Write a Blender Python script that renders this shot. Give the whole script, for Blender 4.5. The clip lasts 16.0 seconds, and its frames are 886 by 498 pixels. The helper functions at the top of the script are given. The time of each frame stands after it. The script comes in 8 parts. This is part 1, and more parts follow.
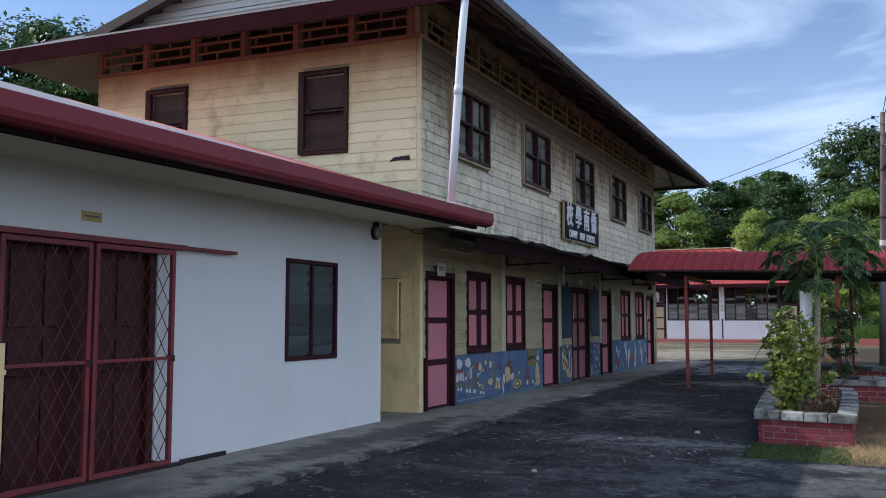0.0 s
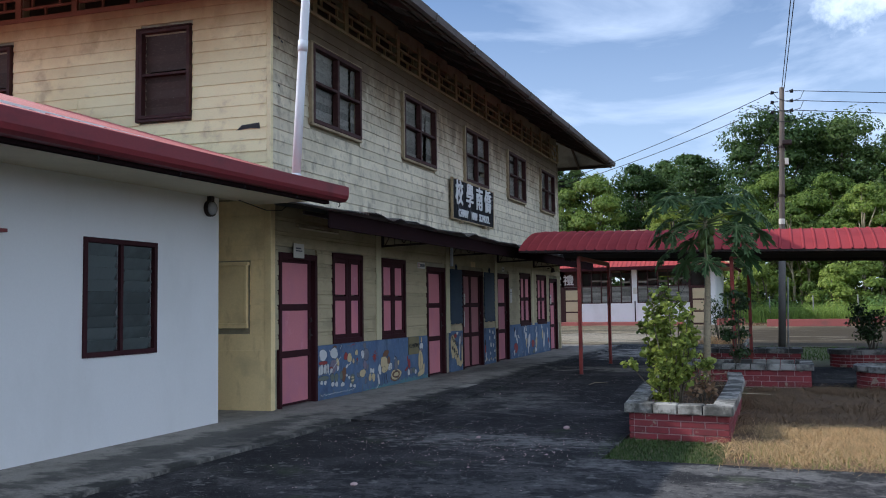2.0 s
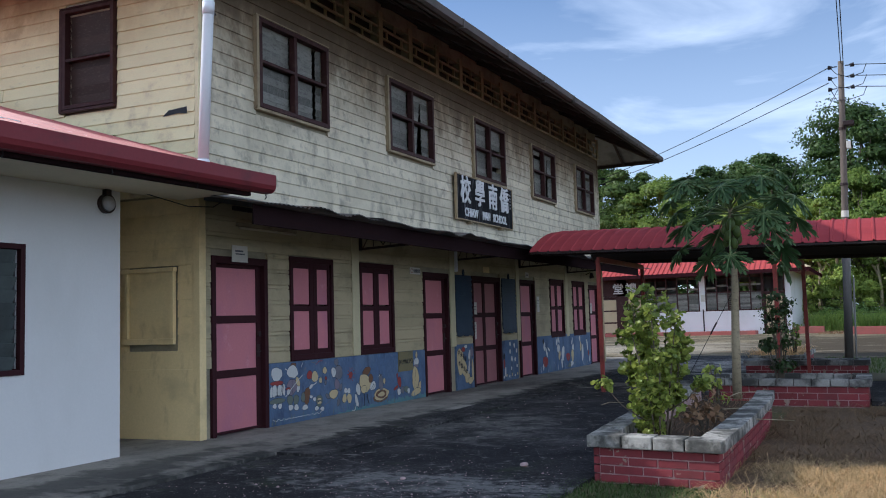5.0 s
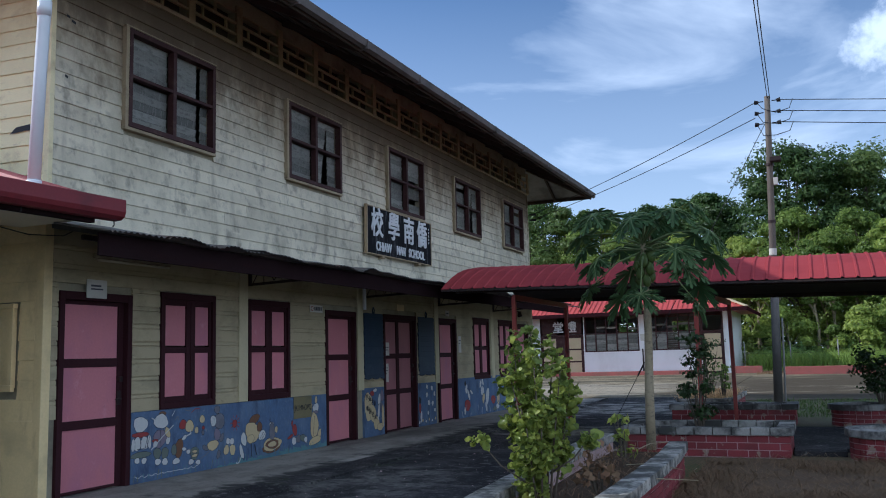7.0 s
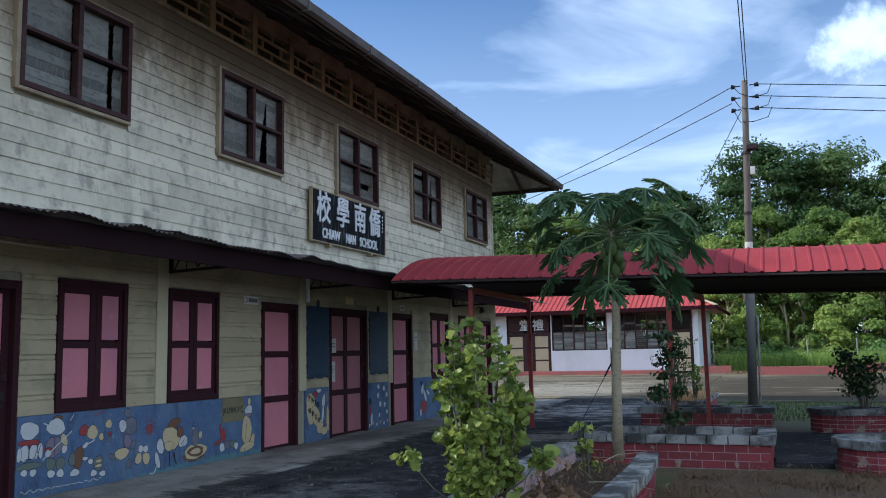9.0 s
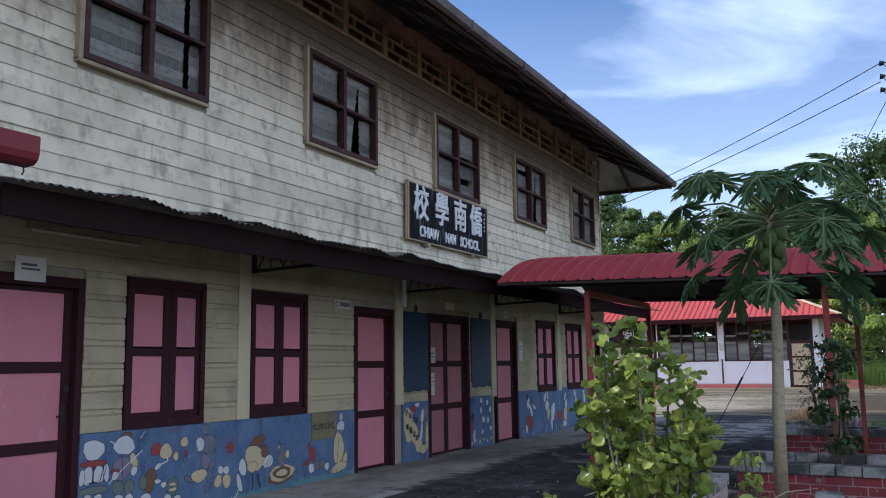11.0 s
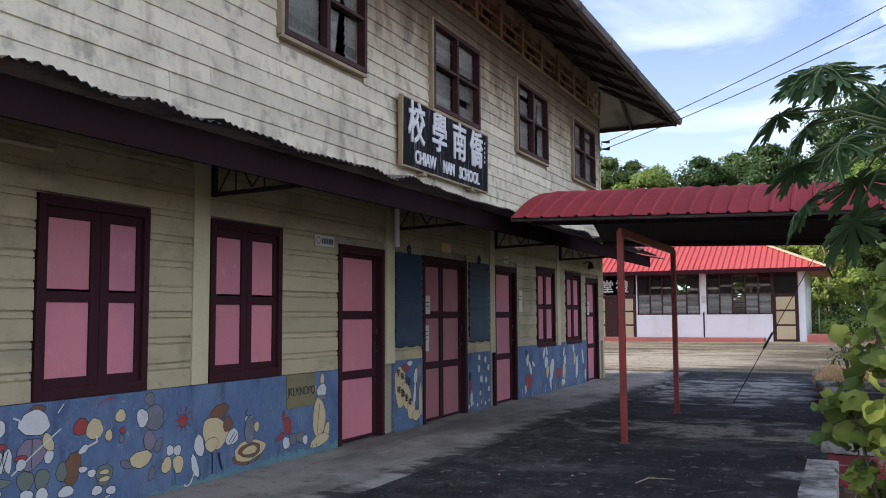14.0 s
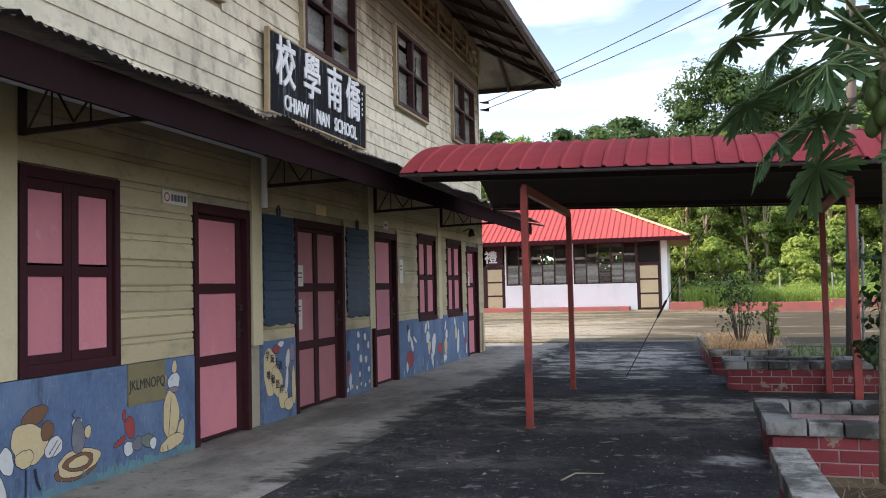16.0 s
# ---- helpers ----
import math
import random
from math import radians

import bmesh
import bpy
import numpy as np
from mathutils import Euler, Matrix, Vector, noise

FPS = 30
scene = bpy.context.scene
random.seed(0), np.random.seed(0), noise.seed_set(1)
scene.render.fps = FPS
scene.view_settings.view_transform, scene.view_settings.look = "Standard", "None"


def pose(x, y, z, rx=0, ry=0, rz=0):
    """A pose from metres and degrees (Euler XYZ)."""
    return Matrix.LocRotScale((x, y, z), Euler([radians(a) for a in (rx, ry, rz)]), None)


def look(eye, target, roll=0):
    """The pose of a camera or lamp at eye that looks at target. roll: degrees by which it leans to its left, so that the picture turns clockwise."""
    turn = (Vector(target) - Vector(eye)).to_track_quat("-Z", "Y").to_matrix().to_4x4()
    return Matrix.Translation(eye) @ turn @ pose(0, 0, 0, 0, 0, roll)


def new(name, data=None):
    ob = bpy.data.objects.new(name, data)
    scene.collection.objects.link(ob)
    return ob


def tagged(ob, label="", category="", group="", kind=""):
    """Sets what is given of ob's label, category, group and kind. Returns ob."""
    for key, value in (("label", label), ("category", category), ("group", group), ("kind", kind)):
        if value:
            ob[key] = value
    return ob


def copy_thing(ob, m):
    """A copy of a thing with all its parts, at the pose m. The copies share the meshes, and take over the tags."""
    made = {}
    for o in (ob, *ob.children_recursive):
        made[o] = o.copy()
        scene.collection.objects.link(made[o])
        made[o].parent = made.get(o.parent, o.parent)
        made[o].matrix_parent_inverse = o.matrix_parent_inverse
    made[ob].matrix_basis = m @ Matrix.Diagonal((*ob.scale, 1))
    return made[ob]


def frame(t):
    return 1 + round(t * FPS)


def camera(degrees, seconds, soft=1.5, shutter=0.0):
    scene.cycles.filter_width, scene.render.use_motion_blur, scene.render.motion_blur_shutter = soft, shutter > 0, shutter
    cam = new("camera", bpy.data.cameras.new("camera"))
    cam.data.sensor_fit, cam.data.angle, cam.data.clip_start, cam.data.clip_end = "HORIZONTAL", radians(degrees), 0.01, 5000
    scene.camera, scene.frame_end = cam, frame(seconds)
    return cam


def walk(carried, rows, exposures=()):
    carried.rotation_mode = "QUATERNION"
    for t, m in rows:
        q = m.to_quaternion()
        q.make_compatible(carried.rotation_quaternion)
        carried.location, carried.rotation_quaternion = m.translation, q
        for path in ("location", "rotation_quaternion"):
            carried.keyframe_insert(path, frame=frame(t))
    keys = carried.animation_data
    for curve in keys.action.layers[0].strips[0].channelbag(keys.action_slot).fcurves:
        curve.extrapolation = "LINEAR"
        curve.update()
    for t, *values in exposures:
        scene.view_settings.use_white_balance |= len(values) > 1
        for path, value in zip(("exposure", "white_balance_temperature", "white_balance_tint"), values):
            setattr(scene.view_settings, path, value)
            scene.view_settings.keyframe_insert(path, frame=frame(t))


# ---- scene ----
cam = camera(54.7, 16.0, soft=1.0)
PATH = [
    (0, (-0.19, 0.334, 1.508), (-1.07, 2.123, 1.674), -0.0),
    (0.5, (-0.093, 0.724, 1.523), (-0.943, 2.524, 1.72), 0.1),
    (1, (-0.025, 1.144, 1.523), (-0.835, 2.962, 1.717), -0.3),
    (1.5, (0.1, 1.579, 1.521), (-0.678, 3.415, 1.663), 0.1),
    (2, (0.169, 1.916, 1.501), (-0.56, 3.773, 1.633), -0.8),
    (2.5, (0.351, 2.321, 1.497), (-0.403, 4.168, 1.635), -1.3),
    (3, (0.51, 2.645, 1.503), (-0.349, 4.445, 1.654), -0.9),
    (3.2, (0.539, 2.807, 1.486), (-0.351, 4.591, 1.642), -1.5),
    (5.3, (0.944, 4.4, 1.414), (0.041, 6.176, 1.582), -1.8),
    (5.5, (1.023, 4.475, 1.45), (0.114, 6.249, 1.612), -1.9),
    (6, (1.0, 4.806, 1.441), (0.118, 6.592, 1.619), -2.1),
    (6.5, (1.009, 5.115, 1.459), (0.136, 6.9, 1.688), -2.2),
    (7, (1.052, 5.465, 1.465), (0.26, 7.285, 1.715), -1.6),
    (7.5, (1.031, 5.77, 1.457), (0.393, 7.653, 1.679), -1.4),
    (8, (1.029, 6.06, 1.484), (0.403, 7.947, 1.7), -0.4),
    (8.5, (0.935, 6.401, 1.454), (0.26, 8.27, 1.68), -0.4),
    (9, (0.821, 6.755, 1.461), (0.092, 8.601, 1.704), -1.2),
    (9.5, (0.674, 7.093, 1.464), (-0.186, 8.878, 1.738), -0.9),
    (9.7, (0.598, 7.236, 1.483), (-0.296, 9.003, 1.761), -0.6),
    (11.8, (-0.293, 8.363, 1.469), (-1.247, 10.103, 1.718), -1.1),
    (12, (-0.381, 8.472, 1.483), (-1.356, 10.202, 1.72), -1.1),
    (12.5, (-0.622, 8.77, 1.485), (-1.623, 10.488, 1.7), -0.6),
    (13, (-0.878, 9.049, 1.492), (-1.81, 10.807, 1.692), -1.3),
    (13.5, (-1.112, 9.344, 1.493), (-2.017, 11.118, 1.668), -0.5),
    (14, (-1.323, 9.612, 1.492), (-2.176, 11.414, 1.648), -0.3),
    (14.5, (-1.551, 9.902, 1.49), (-2.317, 11.745, 1.626), -1.7),
    (15, (-1.747, 10.233, 1.478), (-2.49, 12.087, 1.577), -1.2),
    (15.5, (-1.915, 10.51, 1.484), (-2.552, 12.403, 1.591), -1.0),
    (16, (-2.07, 10.81, 1.464), (-2.624, 12.73, 1.555), -1.3),
]
EXPOSURES = [(0.0, -0.27, 5480, 12), (3.0, -0.25, 5560, 12), (6.0, -0.15, 5510, 12), (6.8, -0.30, 5370, 11), (7.5, -0.52, 5220, 10), (8.2, -0.24, 5240, 9), (9.0, -0.15, 5270, 9), (12.0, 0.18, 5620, 18), (13.5, 0.34, 5890, 18), (14.0, 0.32, 5930, 18), (14.5, 0.38, 6000, 17), (15.0, 0.62, 6130, 15), (16.0, 0.74, 6340, 15)]
walk(cam, [(t, look(eye, target, roll)) for t, eye, target, roll in PATH], EXPOSURES)

# ---- light ----
SUN_ELEV, SUN_TO = radians(34), Vector((0.974, 0.228, 0.0)).normalized()   # SUN_TO: the level way in which the light travels
sun = new("sun", bpy.data.lights.new("sun", "SUN"))
sun.data.energy, sun.data.angle, sun.data.color = 5.0, radians(0.6), (1.0, 0.9, 0.76)
sun.matrix_world = look((0, 0, 40), Vector((0, 0, 40)) + SUN_TO * math.cos(SUN_ELEV) + Vector((0, 0, -math.sin(SUN_ELEV))))

world = bpy.data.worlds.new("sky")
scene.world = world
world.use_nodes = True
wn, wl = world.node_tree.nodes, world.node_tree.links
wn.clear()
w_out, w_bg, w_sky = wn.new("ShaderNodeOutputWorld"), wn.new("ShaderNodeBackground"), wn.new("ShaderNodeTexSky")
w_sky.sky_type, w_sky.sun_disc, w_sky.sun_elevation = "NISHITA", False, SUN_ELEV
w_sky.sun_rotation = math.atan2(-SUN_TO.x, -SUN_TO.y)
w_sky.air_density, w_sky.dust_density, w_sky.ozone_density = 1.0, 0.4, 2.0
w_co, w_map = wn.new("ShaderNodeTexCoord"), wn.new("ShaderNodeMapping")
w_map.inputs["Scale"].default_value = (1.6, 1.6, 5.5)
w_map.inputs["Rotation"].default_value = (0.25, 0.1, 0.5)
w_n = wn.new("ShaderNodeTexNoise")
w_n.inputs["Scale"].default_value, w_n.inputs["Detail"].default_value, w_n.inputs["Roughness"].default_value, w_n.inputs["Distortion"].default_value = 1.7, 7, 0.55, 0.6
w_r = wn.new("ShaderNodeValToRGB")
w_r.color_ramp.elements[0].position, w_r.color_ramp.elements[1].position = 0.48, 0.86
# whiter towards the horizon
w_sep, w_hr = wn.new("ShaderNodeSeparateXYZ"), wn.new("ShaderNodeMapRange")
w_hr.inputs["From Min"].default_value, w_hr.inputs["From Max"].default_value = 0.0, 0.40
w_hr.inputs["To Min"].default_value, w_hr.inputs["To Max"].default_value = 0.50, 0.0
w_add = wn.new("ShaderNodeMath")
w_add.operation, w_add.use_clamp = "ADD", True
w_mix = wn.new("ShaderNodeMixRGB")
w_mix.inputs["Color2"].default_value = (8.6, 9.3, 10.1, 1)
wl.new(w_co.outputs["Generated"], w_map.inputs["Vector"])
wl.new(w_map.outputs["Vector"], w_n.inputs["Vector"])
w_grow = wn.new("ShaderNodeMath")
w_grow.operation = "MULTIPLY_ADD"
w_grow.inputs[1].default_value = 0.22
wl.new(w_sep.outputs["X"], w_grow.inputs[0])
wl.new(w_n.outputs["Fac"], w_grow.inputs[2])
# extra cloud added behind the camera, unseen, to brighten walls facing that way
w_back, w_sum = wn.new("ShaderNodeMapRange"), wn.new("ShaderNodeMath")
w_back.inputs["From Min"].default_value, w_back.inputs["From Max"].default_value, w_back.inputs["To Max"].default_value = 0.0, -0.8, 0.28
w_sum.operation = "ADD"
wl.new(w_sep.outputs["Y"], w_back.inputs["Value"])
wl.new(w_back.outputs["Result"], w_sum.inputs[0])
wl.new(w_grow.outputs["Value"], w_sum.inputs[1])
wl.new(w_sum.outputs["Value"], w_r.inputs["Fac"])
wl.new(w_co.outputs["Generated"], w_sep.inputs["Vector"])
wl.new(w_sep.outputs["Z"], w_hr.inputs["Value"])
# one heaped white cloud over the woods
w_dot, w_pn, w_pm, w_pr, w_cl = wn.new("ShaderNodeVectorMath"), wn.new("ShaderNodeTexNoise"), wn.new("ShaderNodeMath"), wn.new("ShaderNodeMapRange"), wn.new("ShaderNodeMath")
w_dot.operation, w_pm.operation, w_cl.operation = "DOT_PRODUCT", "MULTIPLY_ADD", "MAXIMUM"
w_dot.inputs[1].default_value = (0.110, 0.9465, 0.3035)
w_pn.inputs["Scale"].default_value, w_pn.inputs["Detail"].default_value, w_pn.inputs["Roughness"].default_value = 9.0, 7, 0.6
w_pm.inputs[1].default_value = 0.022
w_pr.interpolation_type = "SMOOTHSTEP"
w_pr.inputs["From Min"].default_value, w_pr.inputs["From Max"].default_value, w_pr.inputs["To Max"].default_value = 1.0098, 1.0135, 0.85
wl.new(w_co.outputs["Generated"], w_dot.inputs[0])
wl.new(w_co.outputs["Generated"], w_pn.inputs["Vector"])
wl.new(w_pn.outputs["Fac"], w_pm.inputs[0])
wl.new(w_dot.outputs["Value"], w_pm.inputs[2])
wl.new(w_pm.outputs["Value"], w_pr.inputs["Value"])
wl.new(w_r.outputs["Color"], w_cl.inputs[0])
wl.new(w_pr.outputs["Result"], w_cl.inputs[1])
wl.new(w_cl.outputs["Value"], w_add.inputs[0])
wl.new(w_hr.outputs["Result"], w_add.inputs[1])
wl.new(w_add.outputs["Value"], w_mix.inputs["Fac"])
wl.new(w_sky.outputs["Color"], w_mix.inputs["Color1"])
wl.new(w_mix.outputs["Color"], w_bg.inputs["Color"])
w_bg.inputs["Strength"].default_value = 0.15
wl.new(w_bg.outputs["Background"], w_out.inputs["Surface"])



# ---- materials ----
def surface(name, base, rough=0.7, metal=0.0, dirt=(), grain=0.12, grain_scale=40.0, bump=0.15, bump_scale=30.0, vary=0.0, island=0.0, spec=0.4, stretch=(1, 1, 1), bands=(), spots=()):
    """A worn surface. dirt: rows of (colour, amount, scale, low, high, stretch): stains that follow a noise in world space."""
    m = bpy.data.materials.new(name)
    m.use_nodes = True
    n, l = m.node_tree.nodes, m.node_tree.links
    p = n["Principled BSDF"]
    p.inputs["Roughness"].default_value, p.inputs["Metallic"].default_value = rough, metal
    p.inputs["Specular IOR Level"].default_value = spec
    geo = n.new("ShaderNodeNewGeometry")
    rgb = n.new("ShaderNodeRGB")
    rgb.outputs[0].default_value = (*base, 1)
    col = rgb.outputs[0]

    def noisy(scale, detail, st):
        mp, t = n.new("ShaderNodeMapping"), n.new("ShaderNodeTexNoise")
        mp.inputs["Scale"].default_value = st
        t.inputs["Scale"].default_value, t.inputs["Detail"].default_value, t.inputs["Roughness"].default_value = scale, detail, 0.62
        l.new(geo.outputs["Position"], mp.inputs["Vector"])
        l.new(mp.outputs["Vector"], t.inputs["Vector"])
        return t.outputs["Fac"]

    def scaled(colour, fac, low, high):
        r, h = n.new("ShaderNodeMapRange"), n.new("ShaderNodeHueSaturation")
        r.inputs["To Min"].default_value, r.inputs["To Max"].default_value = low, high
        l.new(fac, r.inputs["Value"])
        l.new(r.outputs["Result"], h.inputs["Value"])
        l.new(colour, h.inputs["Color"])
        return h.outputs["Color"]

    def patches(col):
        for colour, amount, centre, radii, scale, ragged in spots:
            # a worn, stained or sun-pale patch round a place, with a ragged edge
            off, sq, ln, add, r, mix = n.new("ShaderNodeVectorMath"), n.new("ShaderNodeVectorMath"), n.new("ShaderNodeVectorMath"), n.new("ShaderNodeMath"), n.new("ShaderNodeMapRange"), n.new("ShaderNodeMixRGB")
            off.operation, sq.operation, ln.operation = "SUBTRACT", "MULTIPLY", "LENGTH"
            off.inputs[1].default_value = (*centre, 0)
            sq.inputs[1].default_value = (1 / radii[0], 1 / radii[1], 0)
            l.new(geo.outputs["Position"], off.inputs[0])
            l.new(off.outputs["Vector"], sq.inputs[0])
            l.new(sq.outputs["Vector"], ln.inputs[0])
            add.operation, add.inputs[1].default_value = "MULTIPLY_ADD", ragged
            l.new(noisy(scale, 8, (0.8, 1.25, 1)), add.inputs[0])
            l.new(ln.outputs["Value"], add.inputs[2])
            r.interpolation_type = "SMOOTHSTEP"
            r.inputs["From Min"].default_value, r.inputs["From Max"].default_value = 0.55 + ragged / 2, 1.15 + ragged / 2
            r.inputs["To Min"].default_value, r.inputs["To Max"].default_value = amount, 0.0
            l.new(add.outputs["Value"], r.inputs["Value"])
            l.new(r.outputs["Result"], mix.inputs["Fac"])
            l.new(col, mix.inputs["Color1"])
            mix.inputs["Color2"].default_value = (*colour, 1)
            col = mix.outputs["Color"]
        return col

    if vary:
        col = scaled(col, n.new("ShaderNodeObjectInfo").outputs["Random"], 1 - vary, 1 + vary)
    if island:
        col = scaled(col, geo.outputs["Random Per Island"], 1 - island, 1 + island)
    if grain:
        col = scaled(col, noisy(grain_scale, 6, stretch), 1 - 2 * grain, 1 + 2 * grain)
    for k, (colour, amount, scale, low, high, st) in enumerate(dirt):
        if k == 2 and spots:
            col = patches(col)
        r, mix = n.new("ShaderNodeMapRange"), n.new("ShaderNodeMixRGB")
        r.interpolation_type = "SMOOTHSTEP"
        r.inputs["From Min"].default_value, r.inputs["From Max"].default_value, r.inputs["To Max"].default_value = low, high, amount
        l.new(noisy(scale, 8, st), r.inputs["Value"])
        l.new(r.outputs["Result"], mix.inputs["Fac"])
        l.new(col, mix.inputs["Color1"])
        mix.inputs["Color2"].default_value = (*colour, 1)
        col = mix.outputs["Color"]
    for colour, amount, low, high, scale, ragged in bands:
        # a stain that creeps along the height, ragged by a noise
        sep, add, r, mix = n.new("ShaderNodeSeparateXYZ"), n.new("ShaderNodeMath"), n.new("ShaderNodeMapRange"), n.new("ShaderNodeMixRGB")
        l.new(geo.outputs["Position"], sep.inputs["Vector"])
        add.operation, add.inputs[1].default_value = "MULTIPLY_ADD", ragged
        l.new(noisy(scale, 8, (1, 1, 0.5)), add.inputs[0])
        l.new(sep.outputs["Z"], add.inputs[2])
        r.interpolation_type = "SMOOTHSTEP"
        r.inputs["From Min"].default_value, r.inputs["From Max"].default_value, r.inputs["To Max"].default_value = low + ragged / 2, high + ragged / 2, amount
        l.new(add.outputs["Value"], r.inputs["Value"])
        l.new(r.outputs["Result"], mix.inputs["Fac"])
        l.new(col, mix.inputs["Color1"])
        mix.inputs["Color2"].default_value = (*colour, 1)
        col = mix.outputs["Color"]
    l.new(col, p.inputs["Base Color"])
    if bump:
        b = n.new("ShaderNodeBump")
        b.inputs["Strength"].default_value, b.inputs["Distance"].default_value = bump, 0.02
        l.new(noisy(bump_scale, 8, stretch), b.inputs["Height"])
        l.new(b.outputs["Normal"], p.inputs["Normal"])
    return m


def leafy(name, base, through_light=0.35, vary=0.35, rough=0.45, hue=0.03):
    """Leaves: diffuse, a little gloss, and light that comes through them."""
    m = bpy.data.materials.new(name)
    m.use_nodes = True
    n, l = m.node_tree.nodes, m.node_tree.links
    p, out = n["Principled BSDF"], n["Material Output"]
    p.inputs["Roughness"].default_value, p.inputs["Specular IOR Level"].default_value = rough, 0.3
    geo, h, rv, rh = n.new("ShaderNodeNewGeometry"), n.new("ShaderNodeHueSaturation"), n.new("ShaderNodeMapRange"), n.new("ShaderNodeMapRange")
    info, add = n.new("ShaderNodeObjectInfo"), n.new("ShaderNodeMath")
    add.operation = "ADD"
    l.new(geo.outputs["Random Per Island"], add.inputs[0])
    l.new(info.outputs["Random"], add.inputs[1])
    rv.inputs["From Max"].default_value = rh.inputs["From Max"].default_value = 2.0
    rv.inputs["To Min"].default_value, rv.inputs["To Max"].default_value = 1 - vary, 1 + vary
    rh.inputs["To Min"].default_value, rh.inputs["To Max"].default_value = 0.5 + hue, 0.5 - hue
    h.inputs["Color"].default_value = (*base, 1)
    l.new(add.outputs["Value"], rv.inputs["Value"])
    l.new(add.outputs["Value"], rh.inputs["Value"])
    l.new(rv.outputs["Result"], h.inputs["Value"])
    l.new(rh.outputs["Result"], h.inputs["Hue"])
    tr, mix = n.new("ShaderNodeBsdfTranslucent"), n.new("ShaderNodeMixShader")
    mix.inputs["Fac"].default_value = through_light
    l.new(h.outputs["Color"], p.inputs["Base Color"])
    l.new(h.outputs["Color"], tr.inputs["Color"])
    l.new(p.outputs["BSDF"], mix.inputs[1])
    l.new(tr.outputs["BSDF"], mix.inputs[2])
    l.new(mix.outputs["Shader"], out.inputs["Surface"])
    return m


U = (1, 1, 1)
MOULD, RUST = (0.045, 0.043, 0.036), (0.16, 0.075, 0.035)
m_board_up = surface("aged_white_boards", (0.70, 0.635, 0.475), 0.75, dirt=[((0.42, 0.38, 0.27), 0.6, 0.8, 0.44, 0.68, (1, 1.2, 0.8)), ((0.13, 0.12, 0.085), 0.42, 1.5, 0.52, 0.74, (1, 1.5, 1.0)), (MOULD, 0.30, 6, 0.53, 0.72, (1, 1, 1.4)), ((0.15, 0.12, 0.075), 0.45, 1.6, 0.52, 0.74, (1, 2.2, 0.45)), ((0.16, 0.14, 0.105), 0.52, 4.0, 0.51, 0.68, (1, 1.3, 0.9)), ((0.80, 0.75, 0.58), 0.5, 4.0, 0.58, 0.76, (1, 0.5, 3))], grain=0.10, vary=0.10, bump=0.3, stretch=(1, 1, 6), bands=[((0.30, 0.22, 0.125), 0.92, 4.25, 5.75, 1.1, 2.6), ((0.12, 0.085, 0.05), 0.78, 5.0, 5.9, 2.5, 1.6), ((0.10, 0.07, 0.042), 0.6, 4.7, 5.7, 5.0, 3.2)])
m_board_side = surface("aged_cream_boards", (0.90, 0.80, 0.49), 0.75, dirt=[((0.66, 0.53, 0.27), 0.40, 0.8, 0.46, 0.70, (1, 1, 1.4)), ((0.24, 0.19, 0.12), 0.30, 5, 0.58, 0.76, (1, 1, 2)), ((0.30, 0.19, 0.09), 0.5, 1.5, 0.52, 0.70, (1.4, 1, 1.2))], grain=0.09, vary=0.06, bump=0.25, stretch=(1, 1, 6), bands=[((0.50, 0.31, 0.13), 0.72, 4.80, 5.95, 1.4, 1.3), ((0.19, 0.10, 0.055), 0.60, 5.35, 6.05, 2.6, 1.0)])
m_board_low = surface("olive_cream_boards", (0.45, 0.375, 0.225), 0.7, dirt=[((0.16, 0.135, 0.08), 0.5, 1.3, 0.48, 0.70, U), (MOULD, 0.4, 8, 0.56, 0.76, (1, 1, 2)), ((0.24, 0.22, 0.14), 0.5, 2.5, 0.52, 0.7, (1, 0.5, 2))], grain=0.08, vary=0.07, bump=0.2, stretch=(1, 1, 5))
m_cream = surface("cream_paint", (0.84, 0.655, 0.335), 0.65, dirt=[((0.45, 0.35, 0.18), 0.5, 1.6, 0.47, 0.72, U), ((0.40, 0.27, 0.13), 0.4, 5, 0.56, 0.74, (1, 1, 0.4))], grain=0.06)
m_post = surface("faded_olive_post", (0.56, 0.49, 0.30), 0.7, dirt=[((0.30, 0.26, 0.16), 0.5, 1.6, 0.48, 0.72, U)], grain=0.07)
m_casing = surface("weathered_brown_casing", (0.34, 0.275, 0.17), 0.75, dirt=[((0.14, 0.09, 0.055), 0.6, 2.2, 0.46, 0.68, U)], grain=0.12)
m_core = surface("wall_core", (0.36, 0.32, 0.22), 0.85, dirt=[(MOULD, 0.5, 1.5, 0.45, 0.7, U)])
# for timber floors, and for dark sheets that stand in for shade
m_dark_in = surface("dark_timber_and_shade", (0.075, 0.062, 0.052), 0.85, dirt=[((0.09, 0.07, 0.05), 0.5, 3, 0.45, 0.7, U)])
m_vent = surface("dirty_cream_vent_brick", (0.36, 0.28, 0.17), 0.85, dirt=[((0.11, 0.075, 0.045), 0.75, 1.6, 0.48, 0.7, U), ((0.55, 0.47, 0.33), 0.5, 5, 0.55, 0.75, U), ((0.30, 0.18, 0.09), 0.5, 0.9, 0.5, 0.7, U)], grain=0.12)
m_vent_red = surface("red_brown_vent_brick", (0.25, 0.125, 0.085), 0.85, dirt=[((0.14, 0.07, 0.045), 0.5, 1.6, 0.48, 0.72, U)], grain=0.12)
